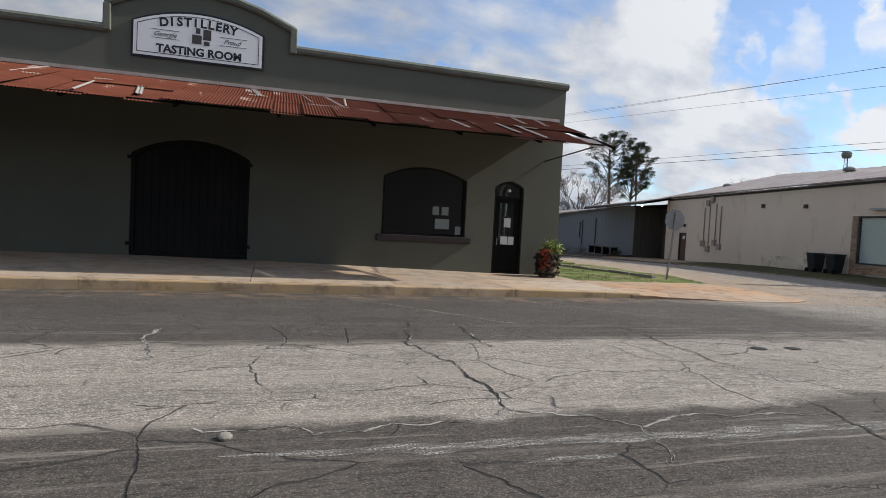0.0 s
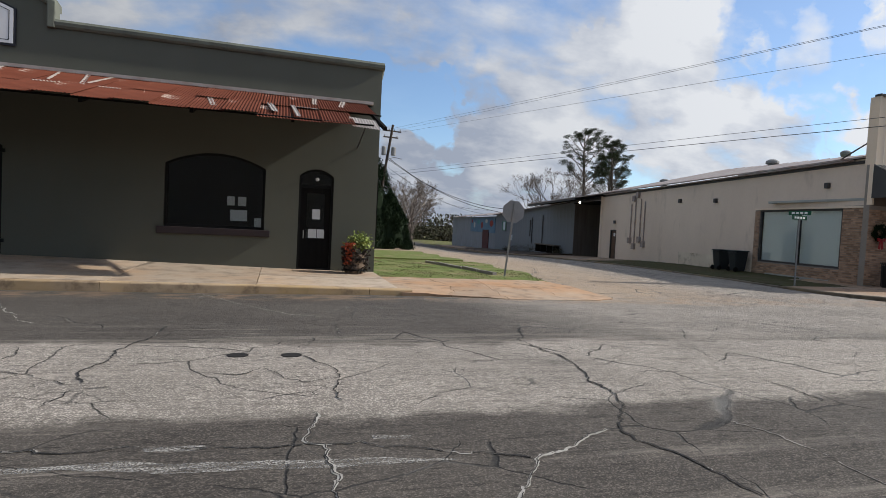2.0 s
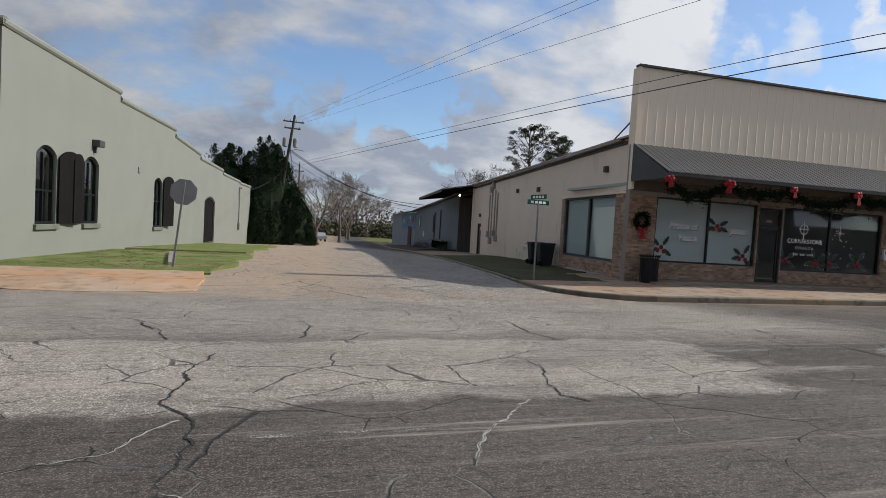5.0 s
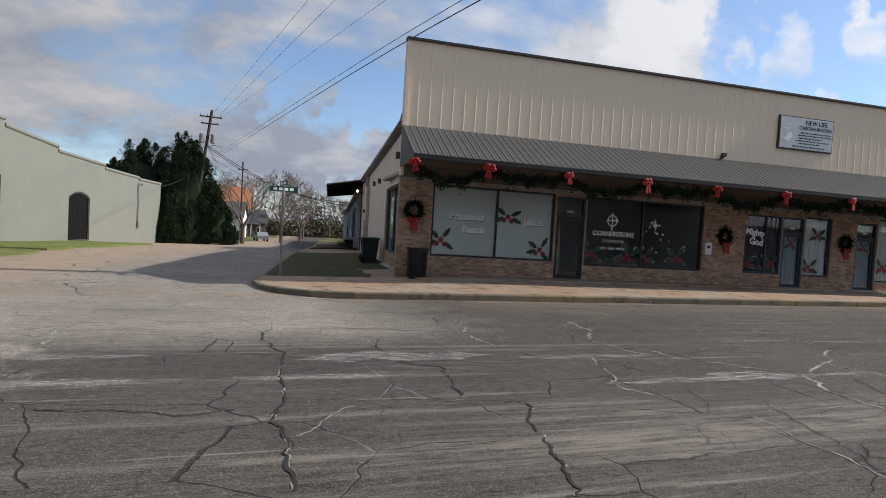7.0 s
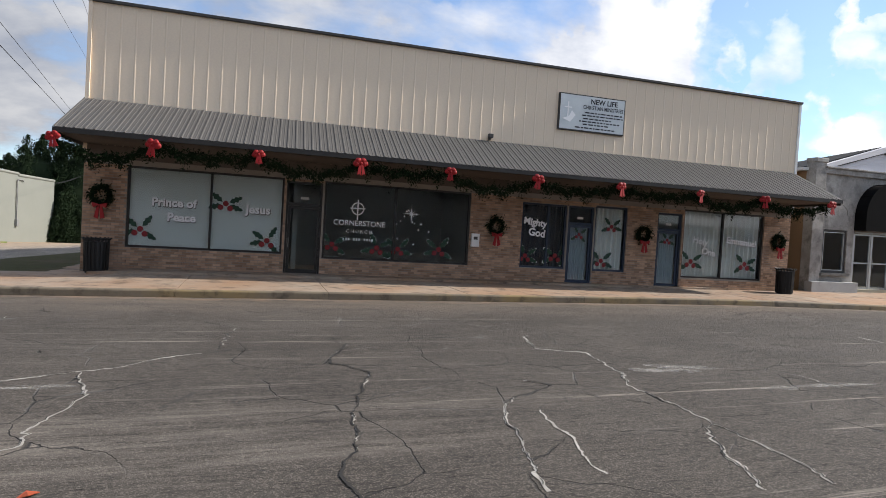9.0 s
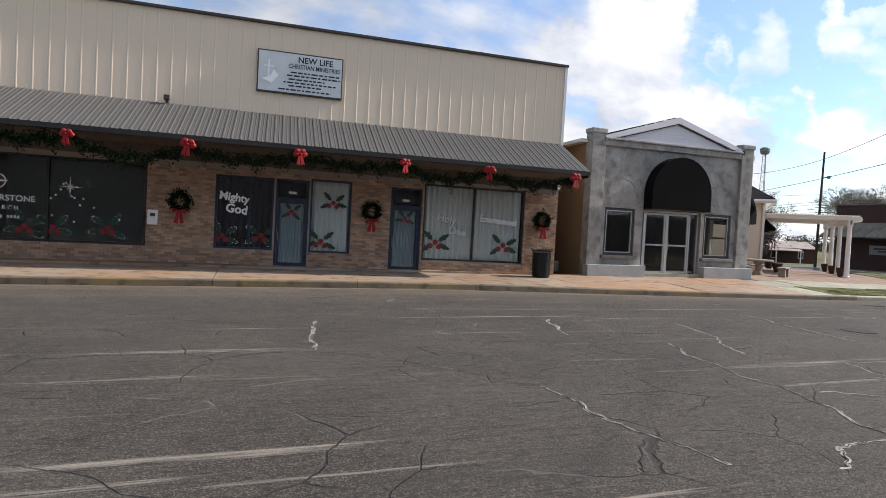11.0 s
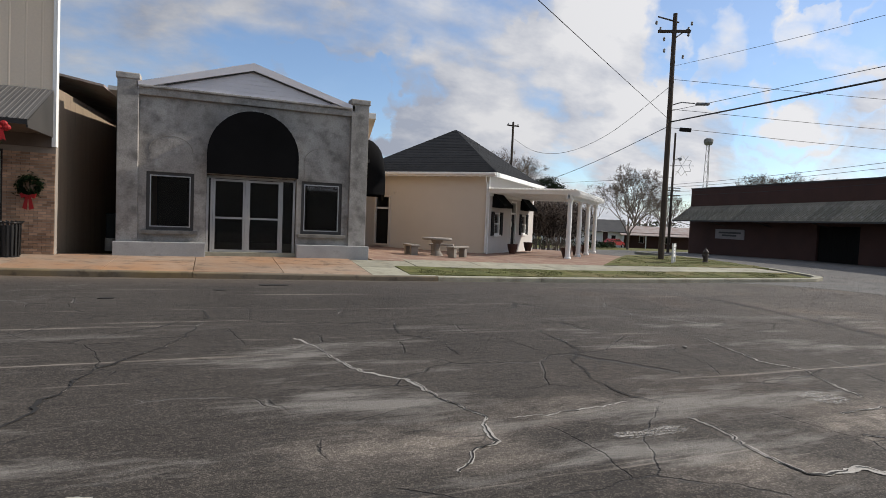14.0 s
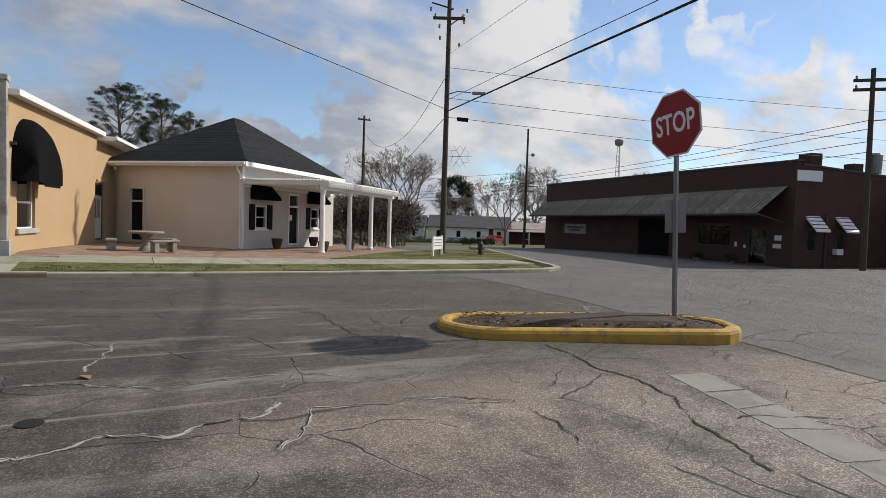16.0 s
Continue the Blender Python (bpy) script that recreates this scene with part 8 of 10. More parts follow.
part("lamp_arm", chain(bmesh.new(), [t1 * 0.72, t1 * 0.735 + Vector((0.8, -0.3, 0.1)), t1 * 0.73 + Vector((1.7, -0.5, 0.0))], 0.035, 8), STEEL, p1)
p2, t2 = pole("utility_pole", (81.15, 21.6, -0.35), (81.05, 21.5, 13.1), 0.17, 0.11, "tall creosoted utility pole with street light and wires")
crossarm(p2, t2, 0.93, 0.85, -30, 2)
part("crossarm", tube(bmesh.new(), t2 * 0.965 + Vector((-0.9, 0.3, 0.25)), t2 * 0.965 + Vector((0.2, -0.1, 0.0)), 0.04, n=6), POLE_WOOD, p2)
part("brace", tube(bmesh.new(), t2 * 0.90, t2 * 0.955 + Vector((0.75, -0.3, -0.1)), 0.035, n=6), STEEL, p2)
for v in ((-0.95, 0.35, 12.95), (0.85, -0.35, 13.0), (0.7, -0.3, 12.4), (-0.5, 0.2, 12.1), (0.5, -0.2, 11.2), (-0.45, 0.2, 11.5)):
    part("insulator", lathe(bmesh.new(), [(0.03, -0.1), (0.07, -0.05), (0.05, 0.0), (0.07, 0.06), (0.02, 0.12)], 10), STEEL, p2, m=Matrix.Translation(v))
lampa = part("lamp_arm", chain(bmesh.new(), [t2 * 0.635, t2 * 0.645 + Vector((0.5, -0.3, 0.05)), t2 * 0.643 + Vector((1.1, -0.65, 0.02))], 0.03, 8), STEEL, p2)
part("lamp_head", boxed(-0.35, 0.35, -0.13, 0.13, -0.06, 0.08, m=Matrix.Translation(t2 * 0.642 + Vector((1.45, -0.85, 0.0))) @ pose(0, 0, 0, 0, 0, -30), bevel=0.05), STEEL, p2)
part("splice_case", boxed(-0.3, 0.3, -0.09, 0.09, -0.1, 0.1, m=Matrix.Translation((0.7, -0.5, 7.25)) @ pose(0, 0, 0, 0, 5, -35), bevel=0.03), BLACK_PAINT, p2)
p5, t5 = pole("utility_pole", (105.3, 46.6, -1.6), (105.0, 46.2, 12.0), 0.16, 0.1, "slim dark utility pole by the brick building")
part("lamp_arm", tube(bmesh.new(), t5 * 0.79, t5 * 0.79 + Vector((0.5, -0.3, 0.05)), 0.03, n=6), STEEL, p5)
part("lamp_head", lathe(bmesh.new(), [(0.05, -0.15), (0.22, -0.05), (0.2, 0.15), (0.06, 0.22)], 12, t5 * 0.79 + Vector((0.55, -0.33, 0.0))), STEEL, p5)
for f in (0.56, 0.54, 0.5):
    part("crossarm", tube(bmesh.new(), t5 * f + Vector((-0.5, 0.2, 0)), t5 * f + Vector((0.9, -0.3, 0)), 0.05, n=6), POLE_WOOD, p5)
p3, t3 = pole("utility_pole", (88.0, 52.0, -1.4), (88.0, 51.95, 12.3), 0.16, 0.11, "utility pole with a short crossarm behind the house")
crossarm(p3, t3, 0.97, 0.7, 0, 2)
p3b, t3b = pole("utility_pole", (95.0, 70.0, -2.0), (95.0, 70.0, 10.3), 0.15, 0.1, "distant utility pole with crossarm")
crossarm(p3b, t3b, 0.92, 1.0, 10, 2)
p4, t4 = pole("utility_pole", (21.2, 100.2, -2.2), (21.2, 100.2, 10.8), 0.16, 0.11, "distant utility pole along the side street")
crossarm(p4, t4, 0.9, 0.8, 0, 2)
part("transformer", lathe(bmesh.new(), [(0.24, -0.5), (0.27, 0.4), (0.2, 0.5)], 12), STEEL, p4, m=Matrix.Translation(t4 * 0.68 + Vector((0.5, 0, 0))))
p7, t7 = pole("utility_pole", (96.4, 8.5, -0.7), (97.35, 9.05, 9.4), 0.14, 0.1, "leaning utility pole beside the brick building")
crossarm(p7, t7, 0.945, 0.8, -45, 2)
crossarm(p7, t7, 0.90, 0.8, -45, 2)
part("lamp_arm", tube(bmesh.new(), t7 * 0.75, t7 * 0.75 + Vector((0.7, -0.5, 0.1)), 0.03, n=6), STEEL, p7)
part("transformer", lathe(bmesh.new(), [(0.24, -0.45), (0.27, 0.4), (0.2, 0.5)], 12), STEEL, p7, m=Matrix.Translation(t7 * 0.55 + Vector((0.45, -0.1, 0))))


def wire(pts, r, label="black overhead cable slung between poles"):
    """A cable that hangs in a curve through its points."""
    pts = [Vector(p) for p in pts]
    bm = bmesh.new()
    line = []
    n = len(pts)
    for i in range(n - 1):
        p0, p1_, p2_, p3_ = pts[max(i - 1, 0)], pts[i], pts[i + 1], pts[min(i + 2, n - 1)]
        for k in range(10):
            t = k / 10
            line.append(0.5 * ((2 * p1_) + (p2_ - p0) * t + (2 * p0 - 5 * p1_ + 4 * p2_ - p3_) * t * t + (3 * p1_ - p0 - 3 * p2_ + p3_) * t ** 3))
    line.append(pts[-1])
    chain(bm, line, r, 4)
    o = part("overhead_wire", bm, WIRE)
    return tagged(o, label, "cable", "overhead cables")


def sag(a, b, s, r, label="black overhead cable slung between poles"):
    a, b = Vector(a), Vector(b)
    m = (a + b) / 2 - Vector((0, 0, s))
    return wire([a, a.lerp(b, 0.25) - Vector((0, 0, s * 0.75)), m, a.lerp(b, 0.75) - Vector((0, 0, s * 0.75)), b], r, label)


# from the leaning pole over the street
sag((18.7, 67.3, 9.3), (34.6, 70.5, 3.7), 1.1, 0.035)
sag((18.7, 67.3, 9.1), (34.0, 64.5, 3.9), 1.3, 0.03)
sag((18.65, 67.3, 8.2), (35.4, 78.0, 3.5), 1.0, 0.02)
sag((18.5, 67.5, 7.4), (14.6, 63.8, 4.3), 0.5, 0.03)
wire([(18.6, 67.4, 7.2), (27.35, 16.0, 6.0), (29.9, 0.0, 5.2), (31.9, -12.6, 6.2)], 0.013)
wire([(18.6, 67.4, 7.5), (27.55, 16.0, 6.35), (30.25, 0.0, 5.6), (32.3, -12.6, 6.6)], 0.009)
wire([(19.9, 66.8, 12.6), (28.36, 16.0, 9.9), (31.27, 0.0, 9.0), (33.4, -12.0, 8.8)], 0.008, "thin bare overhead conductor between poles")
wire([(19.2, 66.8, 12.7), (27.22, 16.0, 9.6), (29.76, 0.0, 8.7), (31.7, -12.0, 8.4)], 0.008, "thin bare overhead conductor between poles")
wire([(20.0, 66.9, 12.3), (29.21, 16.0, 9.1), (32.39, 0.0, 8.0), (34.8, -12.0, 7.6)], 0.008, "thin bare overhead conductor between poles")
for z, s, e in ((9.6, 2.2, 8.4), (9.3, 2.6, 7.9), (7.4, 1.0, 7.2)):
    sag((18.75, 67.3, z), (21.4, 100.2, e), s, 0.02)
sag((21.2, 100.2, 8.2), (34.0, 160.0, 7.0), 1.5, 0.02)
sag((18.6, 67.4, 7.6), (14.9, 63.9, 4.3), 0.5, 0.015)
sag((18.7, 67.2, 7.3), (34.5, 75.0, 4.0), 1.0, 0.015)
# from the tall pole
wire([(81.1, 21.5, 7.3), (78.34, 10.0, 6.65), (75.94, 0.0, 6.1), (73.05, -12.0, 5.8), (70, -24, 6.2)], 0.035, "thick bundled overhead cable")
wire([(81.1, 21.5, 7.9), (78.2, 10.0, 7.05), (75.8, 0.0, 6.35), (73.0, -12.0, 5.9), (70, -24, 6.3)], 0.012)
wire([(81.1, 21.5, 7.4), (66.8, 10.0, 6.71), (54.37, 0.0, 6.2), (39.44, -12.0, 6.0)], 0.014)
wire([(81.1, 21.5, 10.3), (77.2, 10.0, 8.4), (74.2, 0.0, 7.2), (70.5, -12.0, 6.2)], 0.008, "thin bare overhead conductor between poles")
sag((81.1, 21.5, 9.3), (88, 52, 10.6), 2.6, 0.016)
sag((81.1, 21.5, 7.1), (92, 60, 5.5), 0.6, 0.02)
for z, e in ((8.0, 7.6), (7.0, 6.3), (9.6, 9.2)):
    sag((81.1, 21.5, z), (130.0, 0.0, e), 0.9, 0.012)
for k, (a, b) in enumerate(((6.4, 6.9), (6.1, 6.5), (5.6, 5.9), (5.2, 5.4))):
    sag((105.2, 46.4, a), (96.95, 8.8, b), 0.25, 0.016)
    sag((105.2, 46.4, a), (97.0, 76.0, a - 1.2), 0.4, 0.016)
sag((97.1, 8.9, 8.9), (130, -10, 9.2), 0.5, 0.012)
sag((105.1, 46.3, 7.2), (80, 110, 7.5), 0.6, 0.014)
# snowflake ornament on the pole
sf = thing("snowflake_ornament", "white wire snowflake decoration fixed to the pole", "ornament", pose(81.75, 21.1, 4.95, 0, 0, -35))
for i in range(6):
    a = math.pi * i / 3
    c, s = math.cos(a), math.sin(a)
    part("arm", tube(bmesh.new(), (0, 0, 0), (0.62 * c, 0, 0.62 * s), 0.014, n=5), WHITE_PAINT, sf)
    for d in (0.5, -0.5):
        part("barb", tube(bmesh.new(), (0.36 * c, 0, 0.36 * s), (0.56 * math.cos(a + d), 0, 0.56 * math.sin(a + d)), 0.012, n=5), WHITE_PAINT, sf)
part("bracket", tube(bmesh.new(), (-0.6, 0, 0), (0, 0, 0), 0.015, n=6), STEEL, sf)


def octagon(r):
    return [(r / math.cos(math.pi / 8) * math.cos(math.pi / 8 + i * math.pi / 4), r / math.cos(math.pi / 8) * math.sin(math.pi / 8 + i * math.pi / 4)) for i in range(8)]


def stop_sign(x, y, z, face, lean, height, tail, second, label):
    """face: the heading in degrees that the red side looks along."""
    o = thing("stop_sign", label, "stop sign", pose(x, y, z) @ pose(0, 0, 0, 0, lean, 0))
    part("post", boxed(-0.03, 0.03, -0.02, 0.02, -0.3, height + 0.3), STEEL, o, m=pose(0, 0, 0, 0, 0, face))
    hm = pose(0, 0, height, 0, 0, face) @ pose(0, 0, 0, 0, -6 if second else 0, 0)
    r = 0.457 if second else 0.381
    part("plate", prism(bmesh.new(), octagon(r), "y", -0.034, -0.03), BACK_STEEL, o, m=hm)
    part("white_border", prism(bmesh.new(), octagon(r - 0.003), "y", -0.037, -0.0345), SIGN_WHITE, o, m=hm)
    part("red_face", prism(bmesh.new(), octagon(r - 0.024), "y", -0.040, -0.0375), SIGN_RED, o, m=hm)
    words("STOP", r * 0.9, SIGN_WHITE, o, hm @ pose(0, -0.0405, 0.0), bold=0.007, squeeze=0.72)
    if second:
        part("second_plate", boxed(-0.14, 0.15, 0.03, 0.035, -0.24, 0.24, bevel=0.002), BACK_STEEL, o, "back of a small square plate", m=pose(0, 0, height - 1.32, 0, 0, -40))
    return o


island_top = road_z(73.3, 0.15) + 0.1
stop_sign(73.3, 0.18, island_top, -94, -3.2, 2.95 - island_top, 0, True, "red octagonal stop sign on a steel post in the island")
stop_sign(14.3, 18.45, -0.03, 172, 5.5, 2.27, 0, False, "grey back of a stop sign on a leaning post")
ss = thing("street_sign", "green street name signs crossed on a thin post", "street sign", pose(25.62, 17.1, walk_z(25.6, 17.1)))
part("post", tube(bmesh.new(), (0, 0, -0.3), (0, 0, 2.62), 0.03, n=10), STEEL, ss)
for ang, z in ((8, 2.6), (-78, 2.78)):
    pl = part("name_plate", boxed(-0.42, 0.42, -0.01, 0.01, -0.08, 0.08), GREEN_SIGN, ss, m=pose(0, 0, z, 0, 0, ang))
    for k in range(4):
        part("name_bar", boxed(-0.3 + k * 0.16, -0.19 + k * 0.16, -0.014, 0.014, -0.04, 0.04), WHITE_INK, ss, m=pose(0, 0, z, 0, 0, ang))
# kerbed island
isl = thing("traffic_island", "kerbed island with worn yellow paint round bare soil", "traffic island", pose(71.95, 0.5, road_z(71.95, 0.5), 0, 0, -21), kind="structure")
def capsule(hl, hw, n=10):
    pts = [(hl - hw + hw * math.cos(a), hw * math.sin(a)) for a in np.linspace(-math.pi / 2, math.pi / 2, n)]
    return pts + [(-x, -y) for x, y in pts]


ring_o, ring_i = capsule(2.17, 0.74), capsule(1.97, 0.54)
prof = [(0.0, -0.3), (0.01, 0.09), (0.03, 0.13), (0.07, 0.15), (0.15, 0.15), (0.2, 0.13), (0.2, -0.2)]
N = len(ring_o)
cuts = [(0, 3), (3, 6), (6, 10), (10, 13), (13, 16), (16, 20)]
for a, b in cuts:
    bm = bmesh.new()
    rows_ = []
    for i in range(a, b + 1):
        po, pi_ = Vector(ring_o[i % N]), Vector(ring_i[i % N])
        d = (pi_ - po).normalized()
        rows_.append([bm.verts.new((po.x + d.x * u, po.y + d.y * u, h + 0.012 * noise.noise((po.x * 3, po.y * 3, h)))) for u, h in prof])
    for u, w in zip(rows_, rows_[1:]):
        for k in range(len(prof) - 1):
            bm.faces.new((u[k], w[k], w[k + 1], u[k + 1]))
    bm.faces.new(rows_[0])
    bm.faces.new(rows_[-1][::-1])
    part("kerbstone", bm, YELLOW_KERB, isl)
bm = bmesh.new()
c0 = bm.verts.new((0.4, 0.1, 0.25))
r1_ = [bm.verts.new((x * 0.6 + 0.15, y * 0.65, 0.19 + 0.05 * noise.noise((x * 2, y * 3, 1)))) for x, y in ring_i]
r2_ = [bm.verts.new((x, y, 0.10)) for x, y in ring_i]
for i in range(N):
    bm.faces.new((c0, r1_[i], r1_[(i + 1) % N]))
    bm.faces.new((r1_[i], r2_[i], r2_[(i + 1) % N], r1_[(i + 1) % N]))
part("soil", bm, MULCH, isl)
LITTER = mat("dry_leaf_litter", (0.20, 0.13, 0.08), (0.12, 0.08, 0.05), 0.9, 5.0, 40.0, 0.1, each=0.9)
bm = leaf_cloud(bmesh.new(), 900, lambda r: (r.uniform(-1.8, 1.8), r.uniform(-0.5, 0.5), 0.155 + r.uniform(0, 0.03)), 0.03, 5, 0.5, 0.35)
tagged(part("leaf_litter", bm, LITTER, isl), kind="stuff")


def ground_disc(name, x, y, rx, ry, material, label, cat, ang=0, lift=0.006, n=18, wob=0.0, kind="structure"):
    bm = bmesh.new()
    rng = random.Random(int(x * 31 + y * 7))
    pts = []
    for i in range(n):
        a = 2 * math.pi * i / n
        k = 1 + wob * rng.uniform(-1, 1)
        px, py = rx * k * math.cos(a), ry * k * math.sin(a)
        c, s = math.cos(radians(ang)), math.sin(radians(ang))
        pts.append((x + px * c - py * s, y + px * s + py * c))
    c = bm.verts.new((x, y, road_z(x, y) + lift + 0.002))
    vs = [bm.verts.new((p[0], p[1], road_z(*p) + lift)) for p in pts]
    lo = [bm.verts.new((p[0], p[1], road_z(*p) - 0.03)) for p in pts]
    for i in range(n):
        bm.faces.new((c, vs[i], vs[(i + 1) % n]))
        bm.faces.new((vs[i], lo[i], lo[(i + 1) % n], vs[(i + 1) % n]))
    return tagged(part(name, bm, material), label, cat, kind=kind)


TAR = mat("fresh_tar_patch", (0.05, 0.048, 0.046), (0.075, 0.072, 0.068), 0.8, 2.0, 60.0, 0.4)
IRON = mat("cast_iron_cover", (0.022, 0.019, 0.017), (0.014, 0.013, 0.012), 0.85, 4.0, 50.0, 0.4)
ground_disc("manhole_cover", 53.34, 4.85, 0.26, 0.26, IRON, "dark round cast-iron manhole cover", "manhole")
for x, y in ((6.3, 6.15), (6.85, 6.12), (56.6, 6.26), (58.17, 7.39)):
    ground_disc("valve_cover", x, y, 0.11, 0.1, IRON, "small dark valve cover in the road", "valve cover")
ground_disc("manhole_cover", 59.19, 8.53, 0.3, 0.26, IRON, "dark round cast-iron manhole cover near the kerb", "manhole")
ground_disc("pothole_patch", 51.85, 2.25, 0.26, 0.08, TAR, "short open pothole in the asphalt", "pothole", 10, wob=0.25)
ground_disc("manhole_cover", 65.68, -0.9, 0.085, 0.085, IRON, "small rusty cover in the road", "manhole")
# pale worn concrete strip by the island
bar = thing("pavement", "broken strip of pale concrete across the lane", "pavement", kind="structure")
rs = random.Random(6)
cut = [(0.0, 0.0)] + [(k * 0.52 + rs.uniform(-0.1, 0.1), k * 0.52 + rs.uniform(-0.1, 0.1)) for k in range(1, 9)]
for (u0, w0), (u1, w1) in zip(cut, cut[1:]):
    bm = bmesh.new()
    quad = []
    for s0, s1, e0, e1 in ((u0, u1, 0, 0), (w1, w0, 1, 1)):
        for k in range(6):
            a = s0 + (s1 - s0) * k / 5 + (0.02 if k == 0 else -0.02 if k == 5 else 0) * (1 if s1 > s0 else -1)
            off = (0.0 if e0 == 0 else 0.5) + 0.035 * noise.noise((a * 4, e0 * 7, 2.0))
            quad.append((71.17 + off - 0.30 * a * 0.95, -1.5 - a * 0.95 - off * 0.14))
    vs = [bm.verts.new((*p, road_z(*p) + 0.004)) for p in quad]
    lo = [bm.verts.new((*p, road_z(*p) - 0.05)) for p in quad]
    bm.faces.new(vs)
    for q in range(len(quad)):
        bm.faces.new((vs[q], lo[q], lo[(q + 1) % len(quad)], vs[(q + 1) % len(quad)]))
    part("slab", bm, CONCRETE_WORN, bar)
for x, y, s in ((-0.26, 3.86, 0.05), (63.2, 1.8, 0.03)):
    bm = bmesh.new()
    bmesh.ops.create_icosphere(bm, subdivisions=2, radius=s)
    for v in bm.verts:
        v.co *= 1 + 0.25 * noise.noise(v.co * 14)
        v.co.z *= 0.55
    tagged(part("stone", bm, STONE, None, m=pose(x, y, road_z(x, y) + s * 0.35)), "loose pale stone lying on the road", "stone")
LEAF_TAN = mat("tan_leaf", (0.34, 0.21, 0.09), (0.26, 0.16, 0.07), 0.8, 8.0, 60.0, 0.1)
for x, y, mt in ((32.8, 2.2, LEAF_RED), (65.95, 0.1, LEAF_TAN)):
    bm = bmesh.new()
    vs = [bm.verts.new(p) for p in ((-0.07, 0, 0.0), (-0.02, -0.04, 0.02), (0.065, -0.012, 0.01), (0.025, 0.045, 0.028))]
    bm.faces.new(vs)
    bm.faces.new([bm.verts.new(v.co + Vector((0, 0, -0.003))) for v in vs][::-1])
    tagged(part("fallen_leaf", bm, mt, None, m=pose(x, y, road_z(x, y) + 0.004, 0, 0, x * 40)), "dry curled leaf lying on the road", "leaf")
# white notice sign and hydrant
wsn = thing("yard_sign", "white wooden notice sign on two posts in the lawn", "sign", pose(79.3, 18.75, walk_z(79.3, 18.75), 0, 0, 42))
for x in (-0.6, 0.6):
    part("post", boxed(x - 0.05, x + 0.05, -0.05, 0.05, -0.2, 0.98, bevel=0.01), WHITE_PAINT, wsn)
part("board", boxed(-0.72, 0.72, -0.03, 0.03, 0.32, 0.92, bevel=0.01), WHITE_PAINT, wsn)
for z in (0.78, 0.64, 0.5):
    part("text_bar", boxed(-0.5, 0.5, -0.035, -0.03, z - 0.025, z + 0.025), STEEL, wsn)
hy = thing("fire_hydrant", "dark weathered fire hydrant at the lawn's edge", "hydrant", pose(82.32, 19.62, walk_z(82.3, 19.6)))
part("barrel", lathe(bmesh.new(), [(0.17, -0.1), (0.17, 0.05), (0.12, 0.07), (0.12, 0.5), (0.15, 0.52), (0.15, 0.57), (0.12, 0.62), (0.04, 0.72), (0.04, 0.77)], 16), HYDRANT, hy)
for a in (0, 90, 180):
    part("nozzle", tube(bmesh.new(), (0, 0, 0.38), (0.2 * math.cos(radians(a)), 0.2 * math.sin(radians(a)), 0.38), 0.06, n=10), HYDRANT, hy)
# planter by the distillery door
pb = thing("barrel_planter", "wooden barrel planter with lime foliage and red blooms", "planter", pose(9.0, 17.85, walk_z(9.0, 17.85)))
part("barrel", lathe(bmesh.new(), [(0.27, 0), (0.32, 0.2), (0.33, 0.4), (0.31, 0.62), (0.28, 0.62), (0.26, 0.55)], 20), BARREL, pb)
for z in (0.1, 0.45):
    part("hoop", lathe(bmesh.new(), [(0.325, z), (0.34, z), (0.34, z + 0.05), (0.325, z + 0.05)], 20), BLACK_PAINT, pb)
part("lime_foliage", leaf_cloud(bmesh.new(), 520, lambda r: (0.12 + r.gauss(0, 0.17), r.gauss(0, 0.14), 0.98 + r.gauss(0, 0.13)), 0.055, 1), LEAF_LIME, pb)
tagged(part("red_blooms", leaf_cloud(bmesh.new(), 420, lambda r: (-0.2 + r.gauss(0, 0.08), -0.2 + r.gauss(0, 0.07), r.uniform(0.3, 0.95)), 0.05, 2), LEAF_RED, pb), kind="stuff")
part("trailing_foliage", leaf_cloud(bmesh.new(), 700, lambda r: (lambda a, z: (0.34 * math.cos(a) + r.gauss(0, 0.05), 0.34 * math.sin(a) + r.gauss(0, 0.05), z))(r.uniform(0, 6.28), r.uniform(0.05, 0.8)), 0.055, 3), mat("purple_dark_leaves", (0.05, 0.03, 0.028), (0.025, 0.028, 0.018), 0.7, 6.0, each=0.9), pb)

